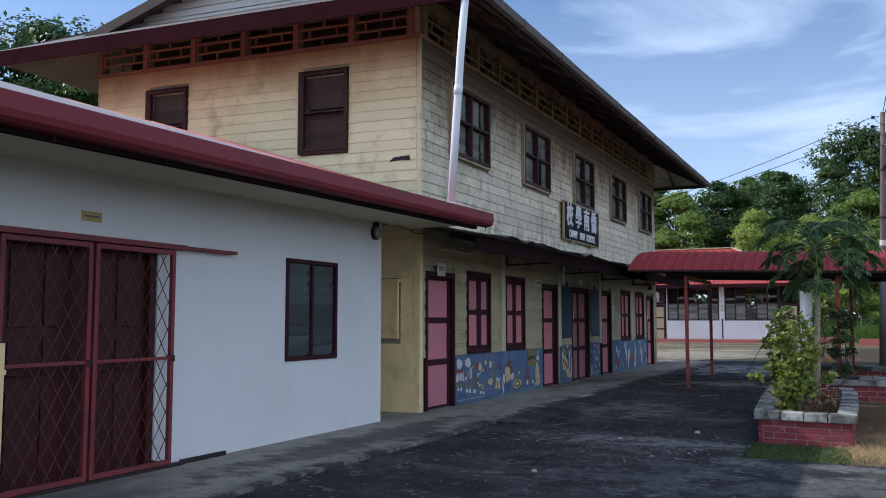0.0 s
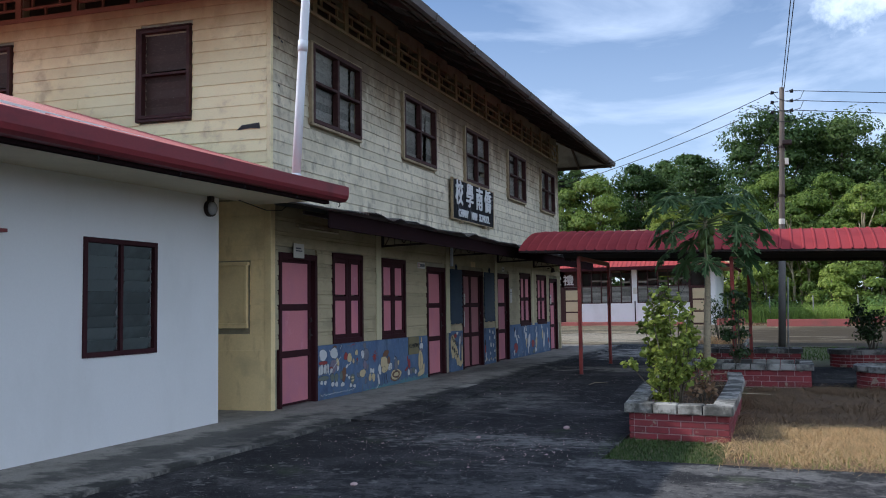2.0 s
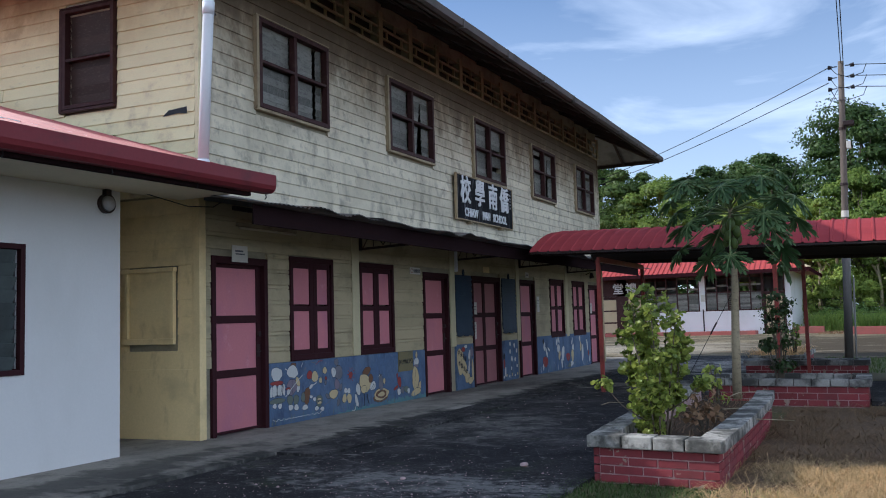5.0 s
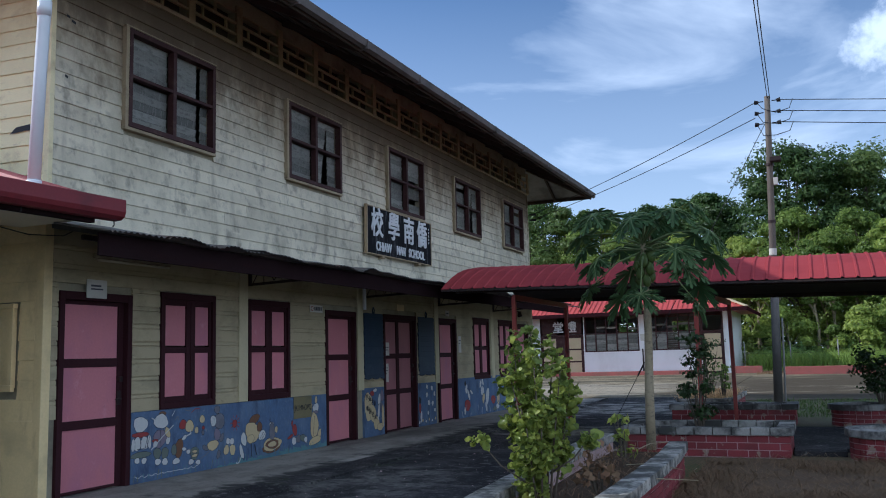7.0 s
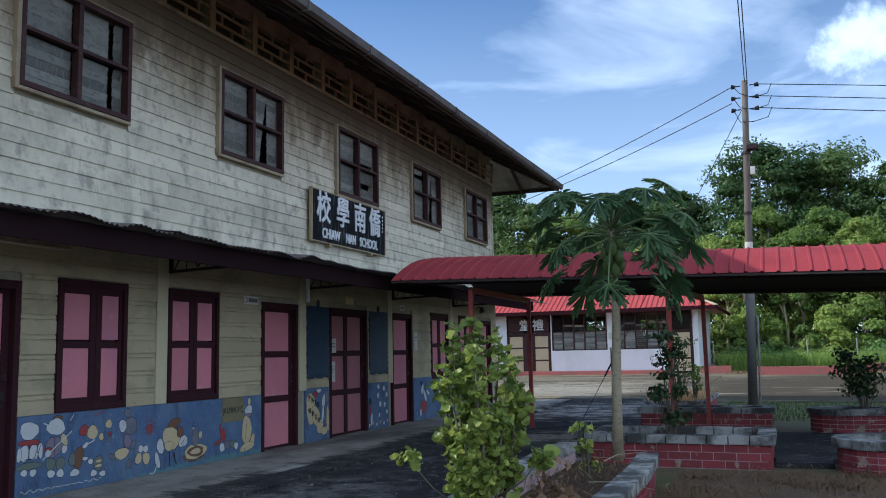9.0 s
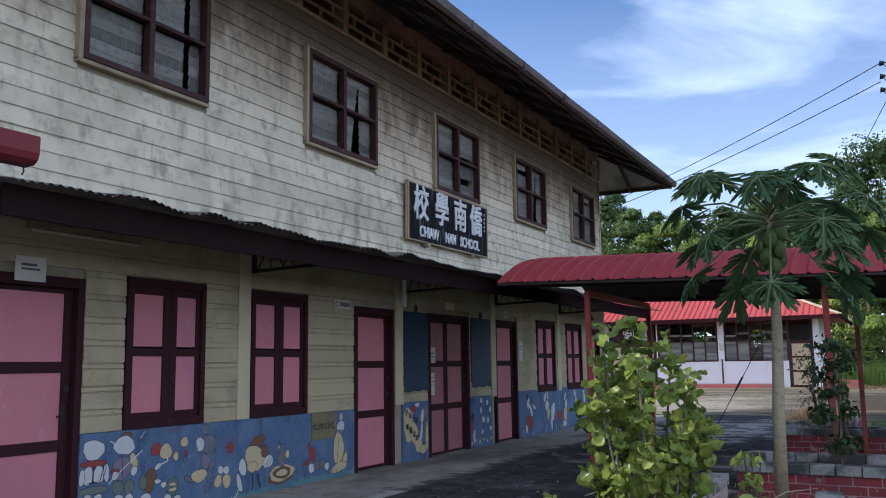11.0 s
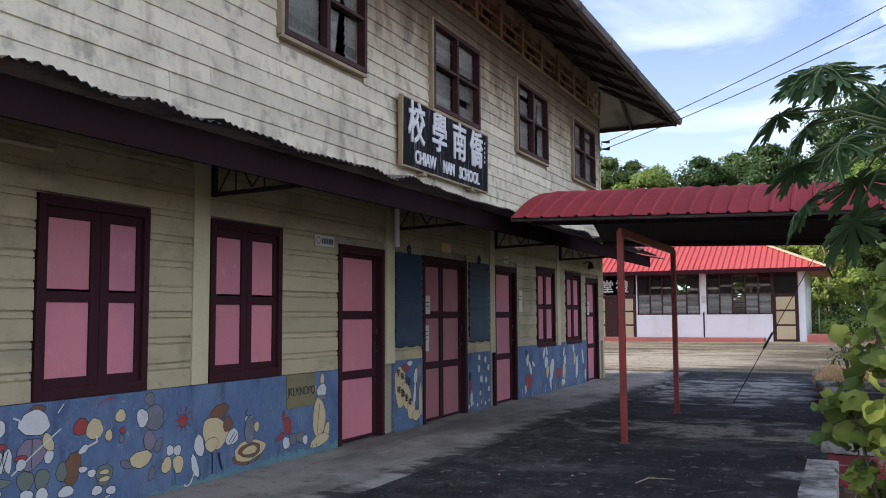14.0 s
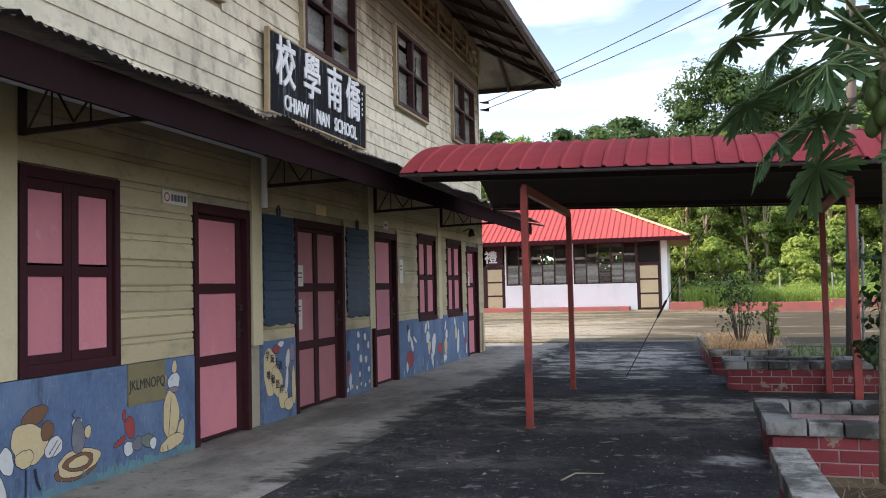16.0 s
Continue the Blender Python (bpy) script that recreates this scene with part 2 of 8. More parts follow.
m_white = surface("white_wall_paint", (0.80, 0.80, 0.79), 0.6, dirt=[((0.60, 0.59, 0.55), 0.5, 0.8, 0.48, 0.75, (1, 1, 0.5)), ((0.5, 0.47, 0.4), 0.5, 6, 0.66, 0.8, (1, 1, 0.6))], grain=0.02, bump=0.06)
m_maroon = surface("maroon_dark_paint", (0.042, 0.013, 0.016), 0.7, dirt=[((0.07, 0.035, 0.03), 0.4, 6, 0.55, 0.78, U)], grain=0.12, bump=0.1, spec=0.15)
m_frame_up = surface("brown_maroon_frame", (0.050, 0.019, 0.018), 0.6, dirt=[((0.16, 0.10, 0.07), 0.4, 6, 0.5, 0.78, U)], grain=0.12, bump=0.1, spec=0.25)
m_pink = surface("pink_paint", (0.58, 0.205, 0.23), 0.55, dirt=[((0.40, 0.16, 0.24), 0.55, 1.4, 0.45, 0.72, (1, 1, 0.6)), ((0.75, 0.42, 0.47), 0.4, 5, 0.58, 0.8, U), ((0.20, 0.10, 0.12), 0.5, 9, 0.66, 0.82, (1, 1, 0.5))], grain=0.05, vary=0.08, bump=0.06)
m_pink_old = surface("dulled_pink_paint", (0.36, 0.14, 0.148), 0.6, dirt=[((0.20, 0.08, 0.10), 0.55, 1.4, 0.45, 0.72, (1, 1, 0.6)), ((0.40, 0.22, 0.23), 0.4, 5, 0.58, 0.8, U)], grain=0.06, vary=0.06, bump=0.06)
m_blue_wall = surface("blue_mural_paint", (0.092, 0.142, 0.240), 0.8, dirt=[((0.16, 0.22, 0.31), 0.7, 1.6, 0.46, 0.66, U), ((0.045, 0.062, 0.11), 0.7, 3.5, 0.50, 0.68, (1, 1, 0.35)), ((0.10, 0.17, 0.31), 0.6, 6, 0.54, 0.72, (1, 1, 0.5)), ((0.38, 0.39, 0.38), 0.6, 16, 0.64, 0.74, U), ((0.20, 0.27, 0.35), 0.6, 24, 0.56, 0.68, (1, 2.5, 0.4))], grain=0.16, grain_scale=25)
m_teal = surface("teal_mural_ground", (0.12, 0.24, 0.26), 0.7, dirt=[((0.09, 0.16, 0.25), 0.7, 3, 0.45, 0.65, U)], grain=0.1)
m_blue_shut = surface("navy_shutter_paint", (0.022, 0.042, 0.075), 0.55, dirt=[((0.05, 0.08, 0.11), 0.5, 4, 0.5, 0.75, U)], grain=0.1)
m_mw = surface("mural_white", (0.58, 0.58, 0.55), 0.7, dirt=[((0.25, 0.28, 0.36), 0.6, 9, 0.52, 0.75, U)], grain=0.06)
m_mc = surface("mural_cream", (0.56, 0.45, 0.25), 0.7, dirt=[((0.3, 0.25, 0.2), 0.5, 9, 0.55, 0.78, U)], grain=0.06)
m_mg = surface("mural_grey", (0.15, 0.15, 0.17), 0.7, dirt=[((0.25, 0.25, 0.28), 0.5, 6, 0.5, 0.75, U)], grain=0.06)
m_mm = surface("mural_mauve", (0.21, 0.175, 0.22), 0.7, dirt=[((0.14, 0.13, 0.18), 0.5, 8, 0.5, 0.75, U)], grain=0.06)
m_mo = surface("mural_olive", (0.15, 0.175, 0.14), 0.7, dirt=[((0.10, 0.13, 0.15), 0.5, 8, 0.5, 0.75, U)], grain=0.06)
m_mr = surface("mural_red", (0.30, 0.05, 0.045), 0.7, grain=0.1)
m_mb = surface("mural_brown", (0.17, 0.085, 0.045), 0.7, grain=0.1)
m_mk = surface("mural_dark_line", (0.020, 0.022, 0.03), 0.7, grain=0.05)
m_my = surface("mural_tan_board", (0.20, 0.17, 0.085), 0.7, dirt=[((0.10, 0.10, 0.07), 0.5, 4, 0.5, 0.7, U)], grain=0.06)
m_louvre = surface("frosted_louvre_glass", (0.20, 0.20, 0.175), 0.38, dirt=[((0.06, 0.058, 0.05), 0.6, 9, 0.45, 0.7, (1, 1, 3)), ((0.26, 0.25, 0.22), 0.5, 40, 0.5, 0.65, (1, 1, 0.08))], grain=0.1, bump=0.3, bump_scale=90, spec=0.3, vary=0.5)
m_louvre_d = surface("dark_slatted_louvre", (0.055, 0.034, 0.028), 0.5, dirt=[((0.12, 0.09, 0.07), 0.5, 14, 0.52, 0.7, (1, 1, 3))], grain=0.1, vary=0.3, spec=0.3)
# the olive tone holds warm light thrown up from the sunlit ground
m_soffit = surface("olive_bounce_soffit", (0.68, 0.60, 0.43), 0.8, dirt=[((0.50, 0.44, 0.30), 0.5, 0.9, 0.45, 0.7, U)], grain=0.05)
m_louvre_g = surface("greenish_louvre_glass", (0.10, 0.115, 0.112), 0.24, dirt=[((0.13, 0.16, 0.155), 0.5, 3, 0.45, 0.7, U)], grain=0.06, bump=0.05, spec=0.5, vary=0.3)
m_zinc_old = surface("rusted_zinc_sheet", (0.20, 0.19, 0.175), 0.6, 0.3, dirt=[(RUST, 0.7, 1.8, 0.46, 0.7, U), (MOULD, 0.7, 3.5, 0.5, 0.75, U)], grain=0.1, vary=0.15)
m_zinc = surface("dull_zinc_sheet", (0.50, 0.49, 0.46), 0.5, 0.2, dirt=[(RUST, 0.4, 2.5, 0.55, 0.8, U)], grain=0.06)
m_zinc_dull = surface("grey_zinc_sheet", (0.25, 0.24, 0.225), 0.6, 0.2, dirt=[(RUST, 0.5, 2.5, 0.52, 0.78, U), (MOULD, 0.5, 1.2, 0.46, 0.7, U)], grain=0.08)
m_roof_dark = surface("weathered_roof_sheet", (0.13, 0.11, 0.10), 0.7, 0.2, dirt=[(MOULD, 0.6, 2, 0.45, 0.7, U)], grain=0.1)
m_timber = surface("dark_roof_timber", (0.065, 0.046, 0.036), 0.8, grain=0.15, stretch=(1, 6, 1))
m_fascia = surface("maroon_fascia", (0.040, 0.013, 0.016), 0.85, dirt=[((0.02, 0.010, 0.011), 0.6, 2.5, 0.45, 0.70, U)], grain=0.12, spec=0.0)
m_plank = surface("blackened_maroon_board", (0.024, 0.014, 0.015), 0.85, dirt=[((0.03, 0.014, 0.013), 0.5, 4, 0.5, 0.7, (1, 0.3, 2))], grain=0.15, spec=0.0)
m_roof_faded = surface("faded_red_roof_sheet", (0.52, 0.17, 0.15), 0.5, 0.0, dirt=[((0.36, 0.10, 0.09), 0.5, 1.2, 0.48, 0.75, U)], grain=0.05, bump=0.03, vary=0.05)
m_white_low = surface("greyed_white_wall_paint", (0.75, 0.74, 0.71), 0.65, dirt=[((0.64, 0.63, 0.59), 0.5, 0.8, 0.46, 0.72, (1, 1, 0.5)), ((0.55, 0.53, 0.47), 0.4, 6, 0.66, 0.80, (1, 1, 0.6))], grain=0.02, bump=0.08)
m_gutter = surface("maroon_gutter", (0.19, 0.024, 0.030), 0.5, dirt=[((0.08, 0.02, 0.025), 0.6, 2.2, 0.48, 0.75, (1, 1, 2))], grain=0.08, bump=0.08, spec=0.3)
m_red_roof = surface("red_metal_roof", (0.50, 0.082, 0.062), 0.4, 0.0, dirt=[((0.30, 0.05, 0.05), 0.5, 1.2, 0.48, 0.75, U)], grain=0.05, bump=0.03, vary=0.05)
m_canopy = surface("faded_maroon_metal_roof", (0.33, 0.052, 0.056), 0.8, 0.0, dirt=[((0.23, 0.036, 0.042), 0.6, 1.5, 0.45, 0.72, U), ((0.42, 0.16, 0.17), 0.4, 6, 0.62, 0.8, U)], grain=0.06, bump=0.04, vary=0.06, spec=0.1)
m_steel_red = surface("red_painted_steel", (0.32, 0.055, 0.042), 0.5, dirt=[((0.10, 0.03, 0.028), 0.6, 3, 0.45, 0.7, U), (RUST, 0.5, 14, 0.62, 0.78, U)], grain=0.1)
m_gate = surface("dull_maroon_gate_steel", (0.20, 0.032, 0.036), 0.55, dirt=[((0.09, 0.025, 0.025), 0.6, 3, 0.45, 0.7, U), (RUST, 0.5, 14, 0.62, 0.78, U)], grain=0.1)
m_steel_dark = surface("dark_rusted_steel", (0.035, 0.022, 0.020), 0.6, 0.3, dirt=[(RUST, 0.5, 12, 0.55, 0.75, U)], grain=0.1)
m_mesh_red = surface("dark_maroon_steel_mesh", (0.10, 0.028, 0.026), 0.6, dirt=[(RUST, 0.4, 14, 0.55, 0.75, U)], grain=0.1)
m_wood_door = surface("dark_red_timber_door", (0.050, 0.013, 0.012), 0.5, dirt=[((0.035, 0.012, 0.011), 0.5, 2, 0.45, 0.7, (1, 1, 0.3))], grain=0.18, stretch=(1, 1, 0.15), spec=0.25)
m_pvc = surface("white_plastic_pipe", (0.74, 0.76, 0.78), 0.35, dirt=[((0.45, 0.44, 0.4), 0.5, 3, 0.55, 0.8, (1, 1, 0.4))], grain=0.02, bump=0.0)
m_asphalt = surface("blackened_concrete_yard", (0.050, 0.047, 0.047), 0.9, dirt=[((0.017, 0.017, 0.019), 0.9, 0.6, 0.42, 0.60, (0.8, 1.1, 1)), ((0.17, 0.16, 0.148), 0.5, 0.5, 0.52, 0.70, (0.6, 1.4, 1)), ((0.018, 0.018, 0.019), 0.85, 2.0, 0.46, 0.60, U), ((0.014, 0.014, 0.015), 0.7, 12, 0.50, 0.64, U), ((0.20, 0.19, 0.175), 0.75, 7, 0.58, 0.68, U), ((0.30, 0.29, 0.27), 0.6, 26, 0.61, 0.70, U), ((0.36, 0.345, 0.32), 0.85, 60, 0.63, 0.69, U), ((0.05, 0.065, 0.025), 0.5, 1.7, 0.58, 0.72, U)], grain=0.42, grain_scale=60, bump=0.7, bump_scale=34, spec=0.22, spots=[((0.36, 0.33, 0.275), 0.85, (-2.4, 20.7), (2.2, 1.05), 2.2, 2.2), ((0.40, 0.38, 0.34), 0.85, (-3.1, 26.6), (1.7, 2.6), 1.6, 3.6), ((0.30, 0.29, 0.265), 0.55, (-2.7, 10.6), (1.5, 0.45), 9.0, 4.0), ((0.46, 0.44, 0.40), 0.9, (-1.80, 17.85), (0.26, 0.22), 6.0, 0.9), ((0.20, 0.19, 0.17), 0.6, (-3.6, 14.2), (0.9, 1.5), 3.0, 2.8), ((0.20, 0.19, 0.175), 0.35, (-1.2, 8.3), (2.2, 1.0), 7.0, 3.6), ((0.26, 0.25, 0.23), 0.5, (-0.2, 9.55), (1.8, 0.25), 9.0, 3.4)])
m_apron = surface("stained_concrete_apron", (0.31, 0.285, 0.245), 0.9, dirt=[((0.075, 0.070, 0.062), 0.72, 0.6, 0.44, 0.66, (1.5, 0.55, 1)), ((0.14, 0.13, 0.11), 0.55, 3, 0.45, 0.68, U), ((0.40, 0.375, 0.33), 0.5, 1.3, 0.55, 0.75, (1, 0.6, 1)), ((0.05, 0.048, 0.045), 0.55, 11, 0.55, 0.72, U)], grain=0.18, grain_scale=60, bump=0.5, spec=0.25, spots=[((0.030, 0.031, 0.028), 0.92, (-4.74, 17.0), (0.36, 15.0), 3.6, 3.4), ((0.05, 0.05, 0.046), 0.7, (-5.5, 9.0), (0.35, 3.0), 3.0, 3.2), ((0.40, 0.37, 0.32), 0.85, (-4.86, 16.0), (0.22, 0.42), 5.0, 1.4)])
# the pale spot paints the sunlit left part of the yard into the colour
m_yard_far = surface("pale_concrete_yard", (0.26, 0.215, 0.135), 0.9, dirt=[((0.075, 0.066, 0.045), 0.75, 0.30, 0.46, 0.58, (0.5, 1.6, 1)), ((0.06, 0.05, 0.028), 0.7, 1.9, 0.47, 0.62, (0.7, 1.2, 1)), ((0.05, 0.04, 0.022), 0.7, 7, 0.54, 0.64, U), ((0.42, 0.36, 0.26), 0.6, 0.7, 0.58, 0.68, (0.5, 1.8, 1))], grain=0.24, bump=0.4, spec=0.2, spots=[((0.42, 0.37, 0.28), 0.6, (-6.5, 36.0), (5.0, 4.0), 0.9, 3.2), ((0.065, 0.05, 0.03), 0.95, (3.2, 37.0), (8.0, 11.0), 0.7, 0.9)])
m_soil = surface("brown_bare_soil", (0.14, 0.098, 0.064), 0.95, dirt=[((0.25, 0.155, 0.08), 0.6, 2.2, 0.46, 0.7, U), ((0.06, 0.037, 0.022), 0.6, 1.1, 0.5, 0.72, U), ((0.30, 0.20, 0.11), 0.4, 16, 0.55, 0.70, (1.6, 0.4, 1))], grain=0.2, grain_scale=45, bump=0.9, bump_scale=24, spec=0.1)
m_earth = surface("dark_planter_earth", (0.085, 0.058, 0.038), 0.95, dirt=[((0.15, 0.10, 0.06), 0.5, 4.0, 0.48, 0.7, U), ((0.035, 0.026, 0.018), 0.6, 2.0, 0.5, 0.7, U)], grain=0.2, grain_scale=45, bump=0.9, bump_scale=24, spec=0.1)
m_ground = surface("grassy_earth", (0.13, 0.10, 0.055), 0.95, dirt=[((0.10, 0.14, 0.04), 0.7, 0.12, 0.42, 0.6, U), ((0.17, 0.125, 0.07), 0.6, 0.6, 0.52, 0.75, U)], grain=0.25, grain_scale=12, bump=0.7, bump_scale=10)
m_brick = surface("red_painted_brick", (0.235, 0.038, 0.044), 0.75, dirt=[((0.12, 0.035, 0.035), 0.6, 2.5, 0.45, 0.7, U), ((0.36, 0.285, 0.215), 0.9, 5.5, 0.595, 0.625, U)], grain=0.1, vary=0.16, bump=0.35)
m_mortar = surface("pale_mortar", (0.50, 0.36, 0.34), 0.9, dirt=[((0.20, 0.10, 0.09), 0.6, 3, 0.45, 0.7, U)], grain=0.1)
m_coping = surface("whitewashed_coping", (0.41, 0.39, 0.345), 0.85, dirt=[((0.055, 0.054, 0.048), 0.88, 2.6, 0.40, 0.60, U), ((0.075, 0.073, 0.064), 0.75, 12, 0.47, 0.64, U), ((0.08, 0.10, 0.05), 0.4, 1.5, 0.58, 0.75, U)], grain=0.16, vary=0.14, bump=0.5, spec=0.25)
m_coping_dark = surface("blackened_coping", (0.32, 0.31, 0.285), 0.9, dirt=[((0.035, 0.035, 0.033), 0.88, 2.4, 0.42, 0.58, U), ((0.35, 0.34, 0.31), 0.5, 7, 0.58, 0.70, U), ((0.06, 0.075, 0.035), 0.4, 1.5, 0.55, 0.72, U)], grain=0.16, vary=0.14, bump=0.5, spec=0.2)
m_red_kerb = surface("red_painted_kerb", (0.34, 0.10, 0.085), 0.8, dirt=[((0.18, 0.10, 0.08), 0.6, 1.5, 0.45, 0.7, U)], grain=0.1)
m_concrete = surface("grey_concrete", (0.30, 0.29, 0.27), 0.85, dirt=[((0.13, 0.12, 0.11), 0.6, 1.2, 0.45, 0.7, (1, 1, 0.3))], grain=0.1)
m_pole = surface("weathered_pole_wood", (0.15, 0.125, 0.10), 0.85, dirt=[((0.07, 0.055, 0.045), 0.6, 2, 0.45, 0.7, (3, 3, 0.3))], grain=0.2, stretch=(4, 4, 0.4))
m_pole_low = surface("dark_tarred_pole", (0.15, 0.14, 0.125), 0.85, dirt=[((0.05, 0.048, 0.045), 0.6, 2, 0.45, 0.7, (3, 3, 0.3))], grain=0.2, stretch=(4, 4, 0.4))
m_black = surface("black_rubber", (0.012, 0.012, 0.013), 0.5, grain=0.05, bump=0)
m_paper = surface("aged_paper", (0.62, 0.59, 0.52), 0.8, dirt=[((0.42, 0.36, 0.26), 0.5, 6, 0.5, 0.75, U)], grain=0.03, bump=0)
m_print = surface("grey_print", (0.10, 0.10, 0.11), 0.8, grain=0.05, bump=0)
m_brass = surface("yellowed_plaque", (0.36, 0.26, 0.085), 0.4, 0.3, grain=0.1)
m_chrome = surface("dull_steel", (0.32, 0.32, 0.32), 0.4, 0.8, grain=0.06)
m_lens = surface("grey_lamp_lens", (0.42, 0.42, 0.41), 0.15, 0.2, grain=0.1)
m_sign = surface("black_sign_board", (0.009, 0.009, 0.011), 0.75, dirt=[((0.17, 0.17, 0.18), 0.75, 6, 0.54, 0.68, (1, 4, 0.30))], grain=0.1, spec=0.12)
m_letter = surface("white_sign_paint", (0.72, 0.72, 0.72), 0.6, dirt=[((0.42, 0.42, 0.42), 0.5, 14, 0.55, 0.78, U)], grain=0.03)
m_tan_panel = surface("tan_door_panel", (0.55, 0.44, 0.27), 0.7, dirt=[((0.40, 0.30, 0.18), 0.5, 1.5, 0.45, 0.75, U)], grain=0.05)
m_bark = surface("grey_brown_bark", (0.14, 0.115, 0.085), 0.9, dirt=[((0.06, 0.05, 0.04), 0.6, 5, 0.45, 0.7, (1, 1, 0.3)), ((0.26, 0.24, 0.2), 0.5, 2.5, 0.58, 0.75, U)], grain=0.2, bump=0.6)
m_pap_bark = surface("pale_papaya_bark", (0.37, 0.31, 0.20), 0.85, dirt=[((0.13, 0.11, 0.08), 0.6, 16, 0.5, 0.7, (1, 1, 2.5))], grain=0.12, bump=0.5)
m_petiole = surface("pale_green_stalk", (0.20, 0.26, 0.10), 0.5, grain=0.06, bump=0)
m_fruit = surface("green_papaya_skin", (0.10, 0.15, 0.035), 0.4, dirt=[((0.30, 0.22, 0.03), 0.5, 3, 0.6, 0.75, U)], grain=0.06, bump=0.05)
m_leaf_tree = leafy("tree_leaf", (0.088, 0.146, 0.039), 0.38, 0.55)
m_leaf_tree2 = leafy("pale_tree_leaf", (0.26, 0.35, 0.078), 0.50, 0.55)
m_leaf_pap = leafy("papaya_leaf", (0.098, 0.178, 0.066), 0.42, 0.40)
m_leaf_bush = leafy("round_bush_leaf", (0.37, 0.43, 0.095), 0.42, 0.70, 0.34, 0.035)
m_leaf_shrub2 = leafy("small_tree_leaf", (0.09, 0.14, 0.035), 0.35, 0.5)
m_leaf_shrub = leafy("dark_shrub_leaf", (0.042, 0.076, 0.023), 0.25, 0.4)
m_leaf_weed = leafy("pale_weed_leaf", (0.24, 0.36, 0.11), 0.45, 0.6, 0.3)
m_grass = leafy("green_grass", (0.27, 0.385, 0.09), 0.45, 0.45, 0.6)
m_turf = leafy("short_dark_turf", (0.095, 0.145, 0.04), 0.3, 0.5, 0.6)
m_grass_dry = leafy("dry_straw_grass", (0.66, 0.455, 0.225), 0.25, 0.75, 0.7, 0.02)
m_grass_old = leafy("dead_brown_grass", (0.24, 0.155, 0.085), 0.2, 0.45, 0.8, 0.015)
m_vein = surface("pale_leaf_vein", (0.17, 0.23, 0.09), 0.5, grain=0.04, bump=0)


# ---- building helpers ----
class Mesher:
    """Gathers vertices and faces of one mesh."""

    def __init__(self):
        self.v, self.f = [], []

    def add(self, verts, faces):
        k = len(self.v)
        self.v += [tuple(p) for p in verts]
        self.f += [tuple(k + i for i in q) for q in faces]
        return self

    def box(self, x0, x1, y0, y1, z0, z1):
        return self.add([(x, y, z) for z in (z0, z1) for y in (y0, y1) for x in (x0, x1)],
                        [(0, 2, 3, 1), (4, 5, 7, 6), (0, 1, 5, 4), (2, 6, 7, 3), (0, 4, 6, 2), (1, 3, 7, 5)])

    def quad(self, a, b, c, d):
        return self.add([a, b, c, d], [(0, 1, 2, 3)])

    def tube(self, points, radii, sides=8, caps=True):
        """A round bar through points; radii: one, or one for each point."""
        points = [Vector(p) for p in points]
        radii = [radii] * len(points) if isinstance(radii, (int, float)) else radii
        k, ring = len(self.v), []
        side = None
        for i, p in enumerate(points):
            way = (points[min(i + 1, len(points) - 1)] - points[max(i - 1, 0)]).normalized()
            if side is None:
                side = way.orthogonal().normalized()
            side = (side - way * side.dot(way)).normalized()
            up = way.cross(side)
            for j in range(sides):
                a = 2 * math.pi * j / sides
                ring.append(tuple(p + radii[i] * (math.cos(a) * side + math.sin(a) * up)))
        self.v += ring
        for i in range(len(points) - 1):
            for j in range(sides):
                a, b = k + i * sides + j, k + i * sides + (j + 1) % sides
                self.f.append((a, b, b + sides, a + sides))
        if caps:
            self.f.append(tuple(k + j for j in reversed(range(sides))))
            self.f.append(tuple(k + (len(points) - 1) * sides + j for j in range(sides)))
        return self

    def bar(self, a, b, w, h):
        """A square bar from a to b, w wide and h high."""
        a, b = Vector(a), Vector(b)
        way = (b - a).normalized()
        side = way.cross(Vector((0, 0, 1)))
        side = side.normalized() if side.length > 1e-4 else Vector((1, 0, 0))
        up = side.cross(way)
        c = [p + su * side * w / 2 + sv * up * h / 2 for p in (a, b) for su, sv in ((-1, -1), (1, -1), (1, 1), (-1, 1))]
        return self.add(c, [(3, 2, 1, 0), (4, 5, 6, 7), (0, 1, 5, 4), (1, 2, 6, 5), (2, 3, 7, 6), (3, 0, 4, 7)])

    def mesh(self, name, material, smooth=False, bevel=0.0, weld=False):
        me = bpy.data.meshes.new(name)
        me.from_pydata(self.v, [], self.f)
        if bevel or not smooth:
            bm = bmesh.new()
            bm.from_mesh(me)
            if weld:
                bmesh.ops.remove_doubles(bm, verts=bm.verts[:], dist=1e-4)
            if bevel:
                bmesh.ops.bevel(bm, geom=bm.edges[:], offset=bevel, segments=2, profile=0.6, affect="EDGES", clamp_overlap=True)
            bmesh.ops.recalc_face_normals(bm, faces=bm.faces[:])
            bm.to_mesh(me)
            bm.free()
        me.materials.append(material)
        if smooth:
            me.polygons.foreach_set("use_smooth", [True] * len(me.polygons))
        me.update()
        return me


def thing(name, label, category, at=(0, 0, 0), group="", kind="", data=None):
    ob = new(name, data)
    ob.matrix_basis = at if isinstance(at, Matrix) else Matrix.Translation(at)
    return tagged(ob, label, category, group, kind)


def part(name, me, parent, label="", at=None):
    """One mesh object under a thing or under a part; me: a mesh, at: its pose in the parent."""
    ob = new(name, me)
    ob.parent = parent
    if at is not None:
        ob.matrix_basis = at
    return tagged(ob, label) if label else ob


def structure(name, me, label, category):
    return tagged(new(name, me), label, category, kind="structure")


